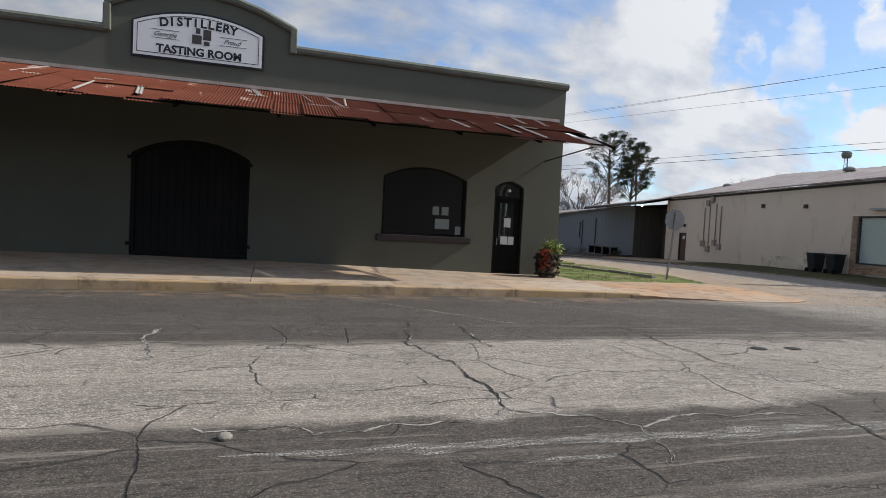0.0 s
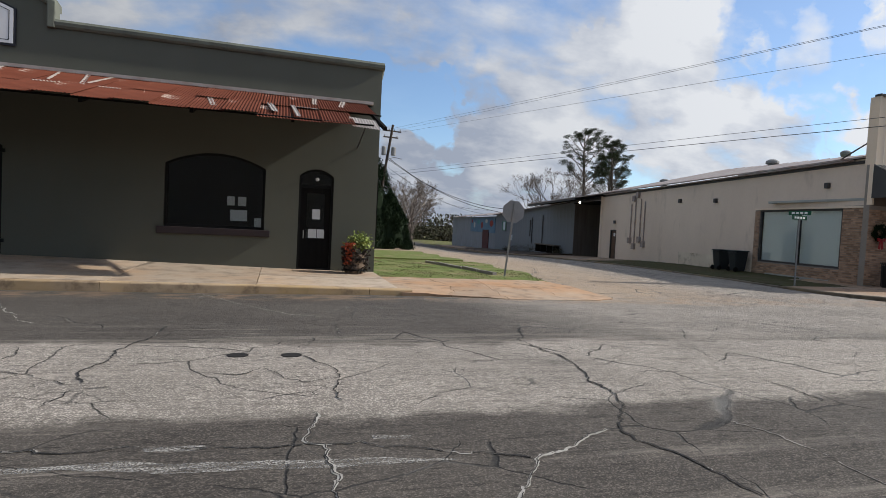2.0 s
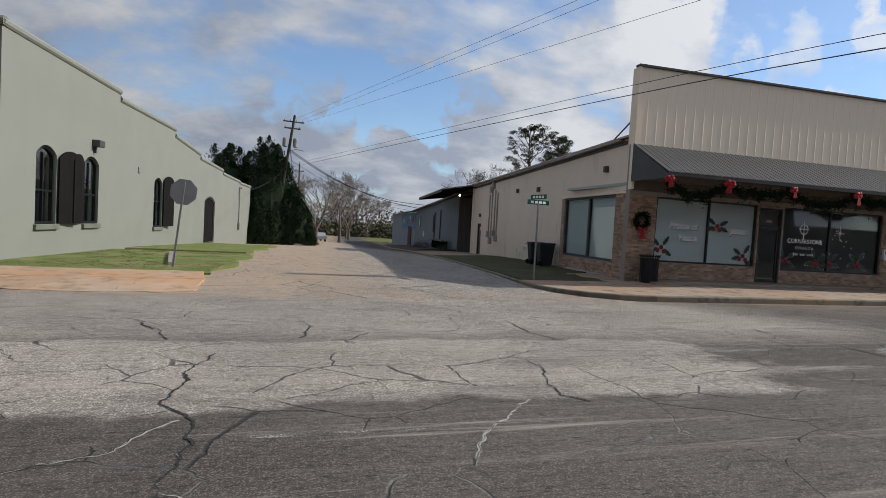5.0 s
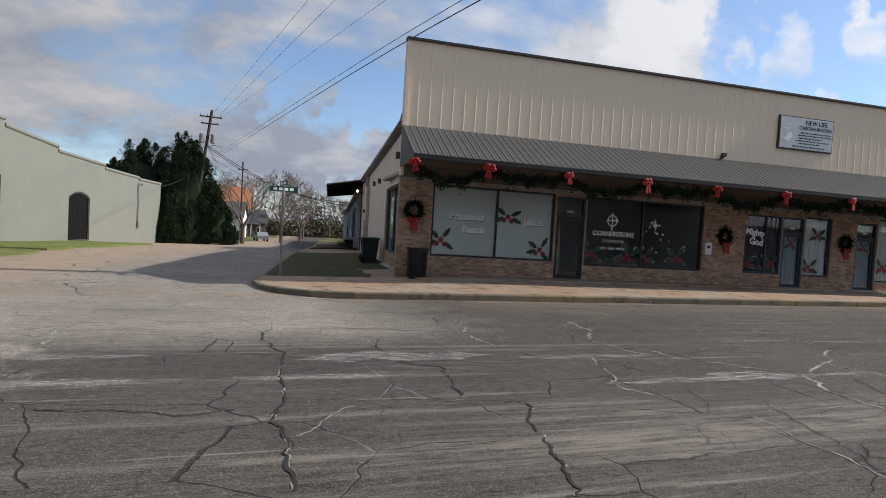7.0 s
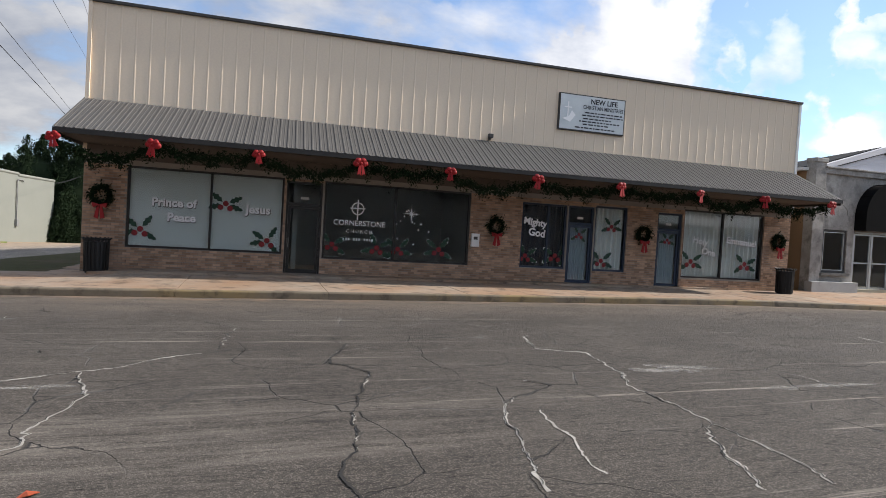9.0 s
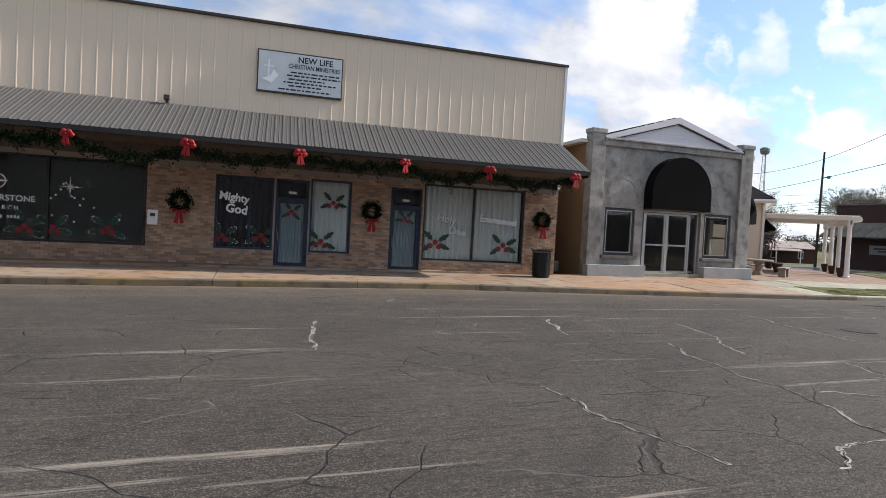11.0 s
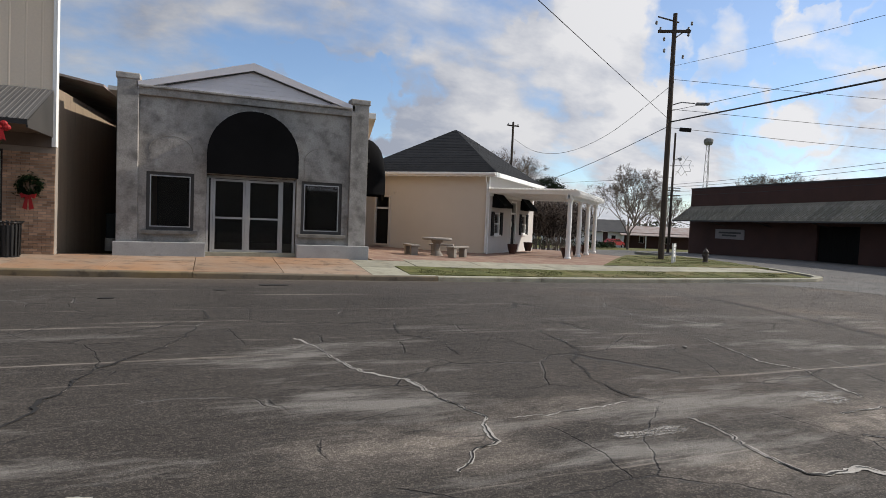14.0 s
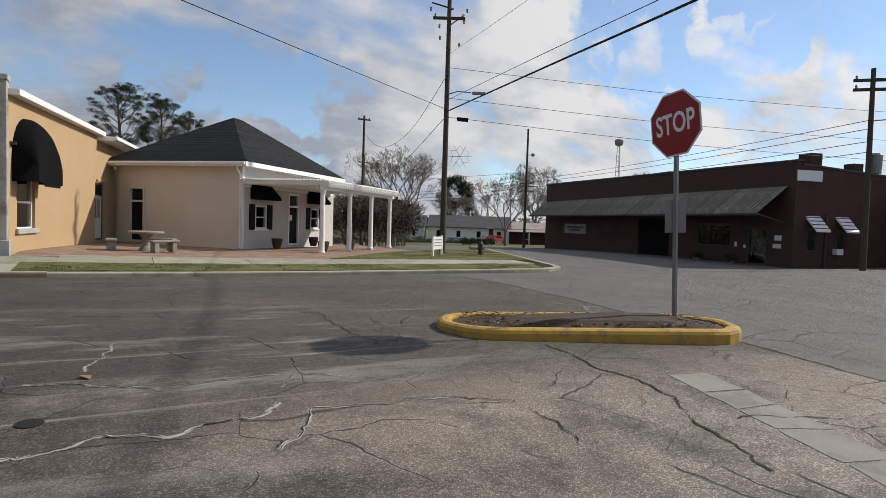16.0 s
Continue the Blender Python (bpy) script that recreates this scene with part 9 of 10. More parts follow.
# ---- trees and distance ----
def grow(bm, p, d, length, r, depth, rng, spread, n=5, up=0.15):
    """Branches by forking; returns nothing, writes tubes."""
    q = p + d * length
    k = 6 if depth > 3 else (4 if depth > 1 else 3)
    mid = p.lerp(q, 0.5) + Vector((rng.gauss(0, 1), rng.gauss(0, 1), rng.gauss(0, 0.6))) * length * 0.06
    tube(bm, p, mid, r, r * 0.86, k, False)
    tube(bm, mid, q, r * 0.86, r * 0.7, k, False)
    if depth == 0:
        for _ in range(4):
            e = mid.lerp(q, rng.random())
            t = (d + Vector((rng.gauss(0, 0.6), rng.gauss(0, 0.6), rng.gauss(0, 0.5)))).normalized() * length * rng.uniform(0.5, 1.1)
            w = t.cross(Vector((rng.gauss(0, 1), rng.gauss(0, 1), 0.3))).normalized() * max(r * 0.8, 0.016)
            bm.faces.new([bm.verts.new(c) for c in (e - w, e + w, e + t)])
        return
    for i in range(rng.choice((2, 3, 3) if depth > 1 else (3, 3, 4))):
        ax = Vector((rng.gauss(0, 1), rng.gauss(0, 1), rng.gauss(0, 1))).normalized()
        nd = (d + ax * spread + Vector((0, 0, up))).normalized()
        grow(bm, q if i < 2 else mid.lerp(q, 0.4), nd, length * rng.uniform(0.62, 0.82), r * rng.uniform(0.5, 0.68), depth - 1, rng, spread, n, up)


def bare_tree(h, seed, depth=6, spread=0.62, r=0.22):
    rng = random.Random(seed)
    o = thing("bare_tree", "leafless winter tree with a spreading fine crown", "tree", group="bare trees")
    part("trunk", tube(bmesh.new(), (0, 0, -0.5), (0, 0, h * 0.2), r * 1.25, r, 10), BARK, o)
    bm = bmesh.new()
    for i in range(4):
        a = i * 1.57 + rng.uniform(-0.4, 0.4)
        d = Vector((math.cos(a) * 0.55, math.sin(a) * 0.55, 1)).normalized()
        grow(bm, Vector((0, 0, h * 0.18 + 0.04 * h * i / 4)), d, h * 0.24, r * 0.66, depth - 1, rng, spread)
    part("crown", bm, TWIG, o)
    return o


t_a = bare_tree(12.0, 11)
t_a.matrix_basis = pose(27.5, 92.0, -2.0)
t_b = bare_tree(10.0, 5, 6, 0.75)
t_b.matrix_basis = pose(22.5, 74.0, -1.6, 0, 0, 40)
for k, (x, y, z, a) in enumerate(((31.5, 112, -2.2, 50), (33.0, 128, -2.4, 130), (25.0, 140, -2.5, 210), (41.0, 150, -2.5, 280), (36.0, 165, -2.6, 20), (48, 170, -2.6, 75), (60.0, 108, -2.1, 160), (56.5, 103, -2.1, 15))):
    copy_thing(t_a if k % 2 else t_b, pose(x, y, z, 0, 0, a))
t_c = bare_tree(22.0, 21, 7, 0.58, 0.35)
t_c.matrix_basis = pose(121.0, 118.0, -2.2)
t_d = bare_tree(17.0, 33, 7, 0.55, 0.26)
t_d.matrix_basis = pose(59.6, 105.0, -2.1)
for x, y, a, k in ((174, 133, 75, 1.35), (172, 87, 215, 1.0), (181, 93, 20, 1.05), (151, 104, 140, 0.75), (206, 117, 40, 1.25), (214, 116, 160, 1.3), (222, 114, 280, 1.2), (231, 112, 90, 1.25), (118.4, 69, 310, 0.72)):
    copy_thing(t_d, pose(x, y, -2.3, 0, 0, a) @ Matrix.Scale(k, 4))
for x, y, a in ((128, 126, 80), (151, 96, 30), (160, 105, 140), (196, 82, 60), (210, 76, 190), (105, 96, 300), (142, 112, 110), (134, 116, 250)):
    copy_thing(t_c if a in (80, 200) else t_a, pose(x, y, -2.3, 0, 0, a))


def pine(h, seed):
    rng = random.Random(seed)
    o = thing("pine_tree", "tall pine with a bare trunk and open tufted crown", "tree", group="tall pines")
    bm = bmesh.new()
    lean = Vector((rng.uniform(-0.02, 0.02), rng.uniform(-0.02, 0.02), 1)).normalized()
    chain(bm, [lean * (h * t) + Vector((0.3 * math.sin(t * 5), 0, 0)) for t in (-0.02, 0.3, 0.6, 0.8, 0.92)], [0.42, 0.36, 0.28, 0.15, 0.04], 8)
    part("trunk", bm, BARK, o)
    lb, lf = bmesh.new(), bmesh.new()
    for i in range(34):
        # limbs rise from the upper trunk to the shell of a rounded open crown
        a, up = i * 2.4 + rng.uniform(-0.4, 0.4), math.sin(math.radians(-50 + 135 * (i + rng.random()) / 34))
        side = math.sqrt(1 - up * up)
        e = Vector((0.165 * h * side * math.cos(a), 0.165 * h * side * math.sin(a), h * (0.79 + 0.20 * up))) * rng.uniform(0.93, 1.03)
        t = min(0.86, max(0.5, e.z / h - 0.55 * side * 0.17 - 0.06))
        p = lean * (h * t) + Vector((0.3 * math.sin(t * 5), 0, 0))
        mid = p.lerp(e, 0.5) + Vector((rng.gauss(0, 0.25), rng.gauss(0, 0.25), -0.02 * h * side))
        tube(lb, p, mid, 0.10, 0.06, 5, False)
        tube(lb, mid, e, 0.06, 0.025, 5, False)
        for k in range(3):
            c = mid.lerp(e, 0.55 + 0.25 * k) + Vector((rng.gauss(0, 0.45), rng.gauss(0, 0.45), rng.gauss(0.1, 0.2)))
            tube(lb, mid, c, 0.03, 0.012, 4, False)
            s = h * 0.024 * rng.uniform(0.6, 1.2)
            leaf_cloud(lf, 230, lambda r: (lambda u, w, q: (c.x + s * 1.7 * q * math.cos(u) * math.cos(w), c.y + s * 1.7 * q * math.sin(u) * math.cos(w), c.z + s * 0.75 * q * math.sin(w)))(r.uniform(0, 6.283), r.uniform(-1.2, 1.5), r.random() ** 0.45), 0.085, rng.randint(0, 9999), 0.4)
    part("limbs", lb, BARK, o)
    part("crown", lf, PINE, o)
    return o


pa = pine(24.6, 3)
pa.matrix_basis = pose(65.4, 104, -2.1)
pb_ = pine(23.4, 9)
pb_.matrix_basis = pose(71.6, 104, -2.1)
copy_thing(pb_, pose(76, 112, -3.5, 0, 0, 120))


def cedar(h, rad, seed, name="cedar_tree", label="dense dark green cedar with an uneven outline", spires=16, leaf=0.12, taper=1.5):
    """Many upright pointed sprays round a trunk, shorter towards the outside."""
    rng = random.Random(seed)
    o = thing(name, label, "tree")
    part("trunk", tube(bmesh.new(), (0, 0, -0.4), (0, 0, h * 0.9), 0.25, 0.04, 8), BARK, o)
    bm = bmesh.new()
    tips = [(0.0, 0.0, h)]
    for i in range(spires * 8):
        a, k = rng.uniform(0, 6.283), math.sqrt(rng.random())
        top = h * (1 - k ** taper) * rng.uniform(0.8, 1.08) + h * 0.06
        tips.append((math.cos(a) * rad * k, math.sin(a) * rad * k, top))
    for x, y, top in tips:
        L = min(top, h * rng.uniform(0.12, 0.2))
        wid = L * rng.uniform(0.42, 0.6)
        out = Vector((x, y, 0)) * 0.16
        for _ in range(int(90 + 1300 * L / h)):
            t = rng.random() ** 0.8
            w = wid * (1 - t) ** 0.75 + 0.04
            c = (x + out.x * (1 - t) + rng.gauss(0, w * 0.55), y + out.y * (1 - t) + rng.gauss(0, w * 0.55), top - L * (1 - t))
            leaf_cloud(bm, 1, lambda r: c, leaf, rng.randint(0, 999999), 0.4, 1.5)
    part("crown", bm, CEDAR, o)
    core = bmesh.new()
    rings = []
    for k in range(9):
        t = k / 8
        r = rad * (1 - t) ** (1 / taper) * 0.93
        rings.append([core.verts.new((r * math.cos(q * 0.449) * (1 + 0.2 * noise.noise((q * 0.9, k * 0.8, seed))), r * math.sin(q * 0.449) * (1 + 0.2 * noise.noise((q * 0.9, k * 0.8, seed))), h * 0.86 * t + 0.15)) for q in range(14)])
    for u, w in zip(rings, rings[1:]):
        for q in range(14):
            core.faces.new((u[q], u[(q + 1) % 14], w[(q + 1) % 14], w[q]))
    part("inner_foliage", core, CEDAR, o)
    return o


for h, r, x, y, s in ((10.2, 5.4, 11.8, 69.0, 1), (10.9, 4.7, 16.2, 68.8, 2), (6.0, 2.6, 19.2, 67.6, 3), (4.2, 1.2, 15.5, 64.2, 4)):
    cedar(h, r, s, taper=2.3).matrix_basis = pose(x, y, -1.4)
eg = thing("evergreen_tree", "dark rounded evergreen far off behind the houses", "tree", pose(175, 183, -3))
part("trunk", tube(bmesh.new(), (0, 0, -0.5), (0, 0, 9), 0.5, 0.25, 8), BARK, eg)
eb = bmesh.new()
re_ = random.Random(8)
for _ in range(60):
    a, k, zz = re_.uniform(0, 6.283), math.sqrt(re_.random()), re_.uniform(-1, 1)
    c = (7.5 * k * math.cos(a) * math.sqrt(1 - 0.8 * zz * zz), 7.5 * k * math.sin(a) * math.sqrt(1 - 0.8 * zz * zz), 12.5 + 8.5 * zz)
    leaf_cloud(eb, 200, lambda r: (c[0] + r.gauss(0, 1.1), c[1] + r.gauss(0, 1.1), c[2] + r.gauss(0, 0.8)), 0.32, re_.randint(0, 99999), 0.5)
part("crown", eb, CEDAR, eg)


def shrub_bank(label, spots, size, count, material, seed, name="woods"):
    """A far bank of scrub and trees: clumps of leaves or twigs over a line of places."""
    rng = random.Random(seed)
    bm = bmesh.new()
    for x, y, z, w, h in spots:
        leaf_cloud(bm, count, lambda r: (x + r.gauss(0, w * 0.4), y + r.gauss(0, w * 0.3), z + h * (r.random() ** 1.4) * (0.7 + 0.3 * math.cos((x + y) * 0.9))), size, rng.randint(0, 99999), 0.5)
    return tagged(part(name, bm, material), label, "woods", kind="stuff")


rw = random.Random(12)
shrub_bank("twiggy winter scrub behind the shops", [(x, 112, -2.4, 4, 5 + rw.uniform(0, 3)) for x in range(62, 82, 3)], 0.16, 1500, FAR_WOOD, 7)
shrub_bank("distant brown winter woods on the horizon", [(x, 330 + rw.uniform(-40, 40), -6, 22, 12 + rw.uniform(0, 9)) for x in range(-260, 620, 14)], 0.85, 420, FAR_WOOD, 1)
shrub_bank("distant evergreen woods among bare trees", [(x, 300 + rw.uniform(-40, 40), -6, 16, 11 + rw.uniform(0, 7)) for x in range(-250, 620, 34)], 0.8, 360, CONIFER_FAR, 2)
shrub_bank("brown winter scrub beyond the far streets", [(x, y, -3, 6, 4.5 + rw.uniform(0, 3)) for x, y in ((84, 62), (88, 66), (92, 72), (97, 78), (80, 60), (102, 84), (108, 90), (86, 74))], 0.16, 2200, FAR_WOOD, 3)
shrub_bank("low scrub at the end of the side street", [(x, 160 + rw.uniform(-12, 12), -3, 8, 6 + rw.uniform(0, 4)) for x in range(10, 84, 4)], 0.5, 420, FAR_WOOD, 4)
shrub_bank("distant woods east of the brick building", [(420 + rw.uniform(-30, 30), y, -6, 20, 10 + rw.uniform(0, 8)) for y in range(-200, 340, 15)], 0.85, 400, FAR_WOOD, 6)
shrub_bank("clipped dark hedge by the far houses", [(x, 84.0, -2.4, 2.0, 1.2) for x in np.arange(100, 132, 2.2)], 0.12, 500, LEAF_DARK, 5, "hedge")


def bare_shrub(h, seed):
    """Many thin stems from one root, with dry brown seed heads among the twigs."""
    rng = random.Random(seed)
    o = thing("bare_shrub", "tall many-stemmed leafless brown shrub by the patio", "shrub", group="bare shrubs by the patio")
    bm = bmesh.new()
    for i in range(9):
        a = i * 0.7 + rng.uniform(-0.2, 0.2)
        grow(bm, Vector((0.25 * math.cos(a), 0.25 * math.sin(a), -0.1)), Vector((0.3 * math.cos(a), 0.3 * math.sin(a), 1)).normalized(), h * 0.4, 0.035, 3, rng, 0.45)
    part("crown", bm, TWIG, o)
    part("dry_foliage", leaf_cloud(bmesh.new(), 1500, lambda r: (r.gauss(0, 0.75), r.gauss(0, 0.75), h * (0.28 + 0.7 * r.random() ** 0.8)), 0.09, seed), DRY_BROWN, o)
    return o


DRY_BROWN = mat("dry_brown_twigs", (0.055, 0.04, 0.032), (0.035, 0.027, 0.022), 0.95, 1.0, 10.0, 0.0, each=0.7)
shrub = bare_shrub(3.5, 41)
shrub.matrix_basis = pose(82.0, 34.0, walk_z(82.0, 34.0))
for x, y, a, k in ((83.5, 35.3, 70, 0.95), (84.9, 36.6, 160, 1.06), (86.2, 37.9, 250, 0.98), (82.6, 36.6, 30, 1.08), (84.2, 38.4, 200, 1.0), (80.4, 34.2, 110, 1.02), (86.4, 40.0, 310, 1.05), (81.0, 36.4, 330, 1.0)):
    copy_thing(shrub, pose(x, y, walk_z(x, y), 0, 0, a) @ Matrix.Scale(k, 4))


def cottage(x, y, z, ang, w, d, h, rise, wall_mat, roof_mat, label, n_win=3, porch=True):
    o = thing("house", label, "house", pose(x, y, z, 0, 0, ang))
    ws = [rect(-w / 2 + (i + 0.5) * w / n_win - 0.45, -w / 2 + (i + 0.5) * w / n_win + 0.45, 1.0, 2.3) for i in range(n_win)]
    part("wall", wall(rect(-w / 2, w / 2, -1.0, h), ws, 0.2), wall_mat, o)
    part("back_wall", boxed(-w / 2, w / 2, d - 0.2, d, -1, h), wall_mat, o)
    for s in (-1, 1):
        pts = [(0.2, -1.0), (d - 0.2, -1.0), (d - 0.2, h), (d / 2, h + rise - 0.1), (0.2, h)]
        part("gable_wall", prism(bmesh.new(), pts, "x", s * w / 2 - (0.2 if s > 0 else 0), s * w / 2 + (0.2 if s < 0 else 0)), wall_mat, o)
    for s in (0, 1):
        y0 = -0.5 if s == 0 else d + 0.5
        z0 = h - 0.5 * rise / (d / 2)
        part("roof", prism(bmesh.new(), [(y0, z0), (d / 2, h + rise), (d / 2, h + rise + 0.12), (y0, z0 + 0.12)], "x", -w / 2 - 0.4, w / 2 + 0.4), roof_mat, o)
    for q in ws:
        wf = part("window", frame_of(q, 0.08, -0.03, 0.08), WHITE_PAINT, o)
        part("pane", boxed(q[0][0] + 0.05, q[1][0] - 0.05, 0.06, 0.1, q[0][1] + 0.05, q[2][1] - 0.05), BLACK_PAINT, wf)
    if porch:
        part("porch_roof", prism(bmesh.new(), [(-2.2, h - 0.55), (0.0, h - 0.1), (0.0, h), (-2.2, h - 0.45)], "x", -w * 0.35, w * 0.35), roof_mat, o)
        for k in range(4):
            xx = -w * 0.33 + k * w * 0.22
            part("porch_post", boxed(xx - 0.08, xx + 0.08, -2.1, -1.95, -1.0, h - 0.5), WHITE_PAINT, o)
    return o


GREY_ROOF = mat("grey_house_roof", (0.09, 0.09, 0.09), (0.07, 0.07, 0.072), 0.9, 0.8, 8.0, 0.2)
cottage(16.8, 116, -2.4, -4, 8, 9, 4.2, 2.8, WHITE_PAINT, GREY_ROOF, "white house with a dark gabled roof and porch")
cottage(8.5, 134, -2.6, 0, 26, 14, 5.6, 5.6, HOUSE_TAN, ROOF_RED, "long tan house under a broad clay-orange roof", 6, False)
cottage(21.2, 128, -2.6, 6, 8, 8, 3.4, 2.6, mat("brown_house_wall", (0.16, 0.13, 0.11), (0.12, 0.10, 0.085), 0.9, 0.8, 20.0, 0.1), GREY_ROOF, "dark timber house at the end of the street")
cottage(122.0, 86, -2.3, -34, 15, 9, 3.0, 2.0, WHITE_PAINT, GREY_ROOF, "long white cottage with a low grey roof", 4, False)
cottage(109.0, 92, -2.3, -30, 12, 8, 2.9, 1.9, SIGN_GREY, GREY_ROOF, "grey cottage with a deep porch", 3)
cottage(133.2, 79.5, -2.3, -28, 18.4, 9, 2.9, 1.1, RED_BRICK, OLD_METAL, "low brick shop with a pale tin roof and porch", 4)
for k, (x, y) in enumerate(((112, 70.5), (113.6, 71), (115.2, 71.6), (116.8, 72.2), (118.4, 72.8))):
    sh = thing("clipped_shrub", "small dark clipped shrub by the far drive", "shrub", pose(x, y, -2.0), group="clipped shrubs")
    part("foliage", leaf_cloud(bmesh.new(), 220, lambda r: (r.gauss(0, 0.32), r.gauss(0, 0.32), 0.55 + r.gauss(0, 0.28)), 0.14, k), LEAF_DARK, sh)


def car(x, y, z, ang, paint, label):
    o = thing("car", label, "car", pose(x, y, z, 0, 0, ang))
    side_ = [(-2.2, 0.35), (2.2, 0.35), (2.25, 0.7), (1.9, 0.92), (1.0, 1.0), (0.4, 1.42), (-1.1, 1.45), (-1.8, 1.0), (-2.2, 0.92)]
    bm = prism(bmesh.new(), side_, "y", -0.85, 0.85)
    bmesh.ops.bevel(bm, geom=bm.edges[:], offset=0.06, segments=2, affect="EDGES")
    part("body", bm, paint, o)
    part("side_glass", prism(bmesh.new(), [(-1.5, 1.02), (0.85, 1.02), (0.35, 1.36), (-1.05, 1.38)], "y", -0.862, 0.862), BLACK_PAINT, o)
    for wx in (-1.4, 1.4):
        for wy in (-0.78, 0.78):
            w = part("wheel", tube(bmesh.new(), (wx, wy - 0.1, 0.33), (wx, wy + 0.1, 0.33), 0.33, n=16), BLACK_PAINT, o)
            part("rim", tube(bmesh.new(), (wx, wy - 0.11, 0.33), (wx, wy + 0.11, 0.33), 0.19, n=12), STEEL, w)
    return o


car(121.0, 75.5, -1.95, 25, CAR_RED, "small red car parked by the far cottage")
car(24.5, 96.0, -2.0, 100, mat("car_silver", (0.4, 0.41, 0.42), (0.36, 0.37, 0.38), 0.3, 1.0, 10.0, 0.0, 0.5), "pale car parked far along the side street")
fence = thing("board_fence", "dark board fence behind the cedars", "fence", pose(17.5, 92, -2.1, 0, 0, 4))
for i in range(24):
    part("board", boxed(-4 + i * 0.34, -3.68 + i * 0.34, 0, 0.04, 0, 1.7), DARK_WOOD, fence)
for x in (-4, 0, 4):
    part("post", boxed(x - 0.12, x + 0.12, -0.1, 0.14, 0, 2.1), STONE, fence)
tw = thing("cell_tower", "far slender lattice tower with round top", "tower", pose(410, 333, -4))
for a in range(3):
    c, s = math.cos(a * 2.094), math.sin(a * 2.094)
    part("leg", tube(bmesh.new(), (3.2 * c, 3.2 * s, 0), (1.2 * c, 1.2 * s, 72), 0.2, n=5), STEEL, tw)
bm = bmesh.new()
for k in range(18):
    r0, r1b = 3.2 - k * 2 / 18, 3.2 - (k + 1) * 2 / 18
    for a in range(3):
        c, s, c2, s2 = math.cos(a * 2.094), math.sin(a * 2.094), math.cos((a + 1) * 2.094), math.sin((a + 1) * 2.094)
        tube(bm, (r0 * c, r0 * s, k * 4), (r1b * c2, r1b * s2, k * 4 + 4), 0.1, n=4)
part("bracing", bm, STEEL, tw)
part("head", lathe(bmesh.new(), [(2.6, 71), (3.4, 73), (3.4, 75), (2.0, 76)], 14), STEEL, tw)
# unseen blocks added behind the camera; heights set for window reflections and bounce
SOUTH = mat("dim_buff_render", (0.34, 0.30, 0.255), (0.28, 0.25, 0.215), 0.9, 0.4, 10.0, 0.2, dirt=(0.22, 0.20, 0.18))
for x0, x1, h, mt in ((-45, -20, 6.5, SOUTH), (-20, 4, 7.0, SOUTH), (4, 30, 7.4, SOUTH), (30, 66, 5.6, SOUTH), (66, 95, 3.6, SOUTH), (95, 125, 4.0, SOUTH)):
    tagged(part("wall_south", boxed(x0, x1 - 0.1, -26, -15, -1.0, h), mt), "unseen plain block added to shape reflections and light from the south", "wall", kind="structure")
# tufts on the lawns
def tufts(x0, x1, y0, y1, n, seed, zf, tall=1.0):
    bm = bmesh.new()
    rng = random.Random(seed)
    for _ in range(n):
        y = rng.uniform(y0, y1)
        x = rng.uniform(x0(y) if callable(x0) else x0, x1(y) if callable(x1) else x1)
        if noise.noise((x * 0.55, y * 0.9, seed)) + 0.5 * noise.noise((x * 2.1, y * 2.1, seed)) < 0.05:
            continue
        z = zf(x, y)
        for _ in range(3):
            a, h, w = rng.uniform(0, 6.28), rng.uniform(0.012, 0.04) * tall, 0.009
            dx, dy = math.cos(a), math.sin(a)
            vs = [bm.verts.new(p) for p in ((x - dy * w, y + dx * w, z - 0.01), (x + dy * w, y - dx * w, z - 0.01), (x + dx * 0.04, y + dy * 0.04, z + h))]
            bm.faces.new(vs)
    return tagged(part("grass", bm, BLADE), "short tufts of winter grass", "grass", kind="stuff")


tufts(lambda y: 9.8 + 0.112 * (y - 18.5), lambda y: 15.5 + 0.07 * (y - 17.4), 17.5, 27, 6000, 1, lawn_z)
tufts(64, 81, 13.0, 14.55, 5000, 2, lambda x, y: walk_z(x, y) + 0.02, 1.0)
tufts(lambda y: 73.5 + (y - 16.3) * 0.95, lambda y: 82.7 + (y - 16.3) * 0.42, 16.4, 24, 4500, 3, lambda x, y: walk_z(x, y) + 0.03, 1.3)

# ---- cracks in the asphalt ----
GRIT = mat("pale_crack_grit", (0.52, 0.495, 0.45), (0.34, 0.32, 0.285), 0.95, 4.0, 60.0, 0.6, grain=0.6)
CREVICE = mat("dark_crack_gap", (0.022, 0.0215, 0.021), (0.038, 0.036, 0.034), 0.95, 3.0, 40.0, 0.2)


def ribbon(line, half, lift):
    """A ragged strip along a line on the road; it breaks off where its half width falls to nothing."""
    bm = bmesh.new()
    prev = None
    for i, (x, y) in enumerate(line):
        (ax, ay), (bx, by) = line[max(i - 1, 0)], line[min(i + 1, len(line) - 1)]
        k = math.hypot(bx - ax, by - ay) or 1.0
        nx_, ny_ = -(by - ay) / k, (bx - ax) / k
        a, b = half(x, y, 1.0), half(x, y, -1.0)
        if a + b < 0.004:
            prev = None
            continue
        z = road_z(x, y) + lift
        now = [bm.verts.new((x + nx_ * a, y + ny_ * a, z)), bm.verts.new((x - nx_ * b, y - ny_ * b, z))]
        if prev:
            bm.faces.new((prev[0], prev[1], now[1], now[0]))
        prev = now
    return bm


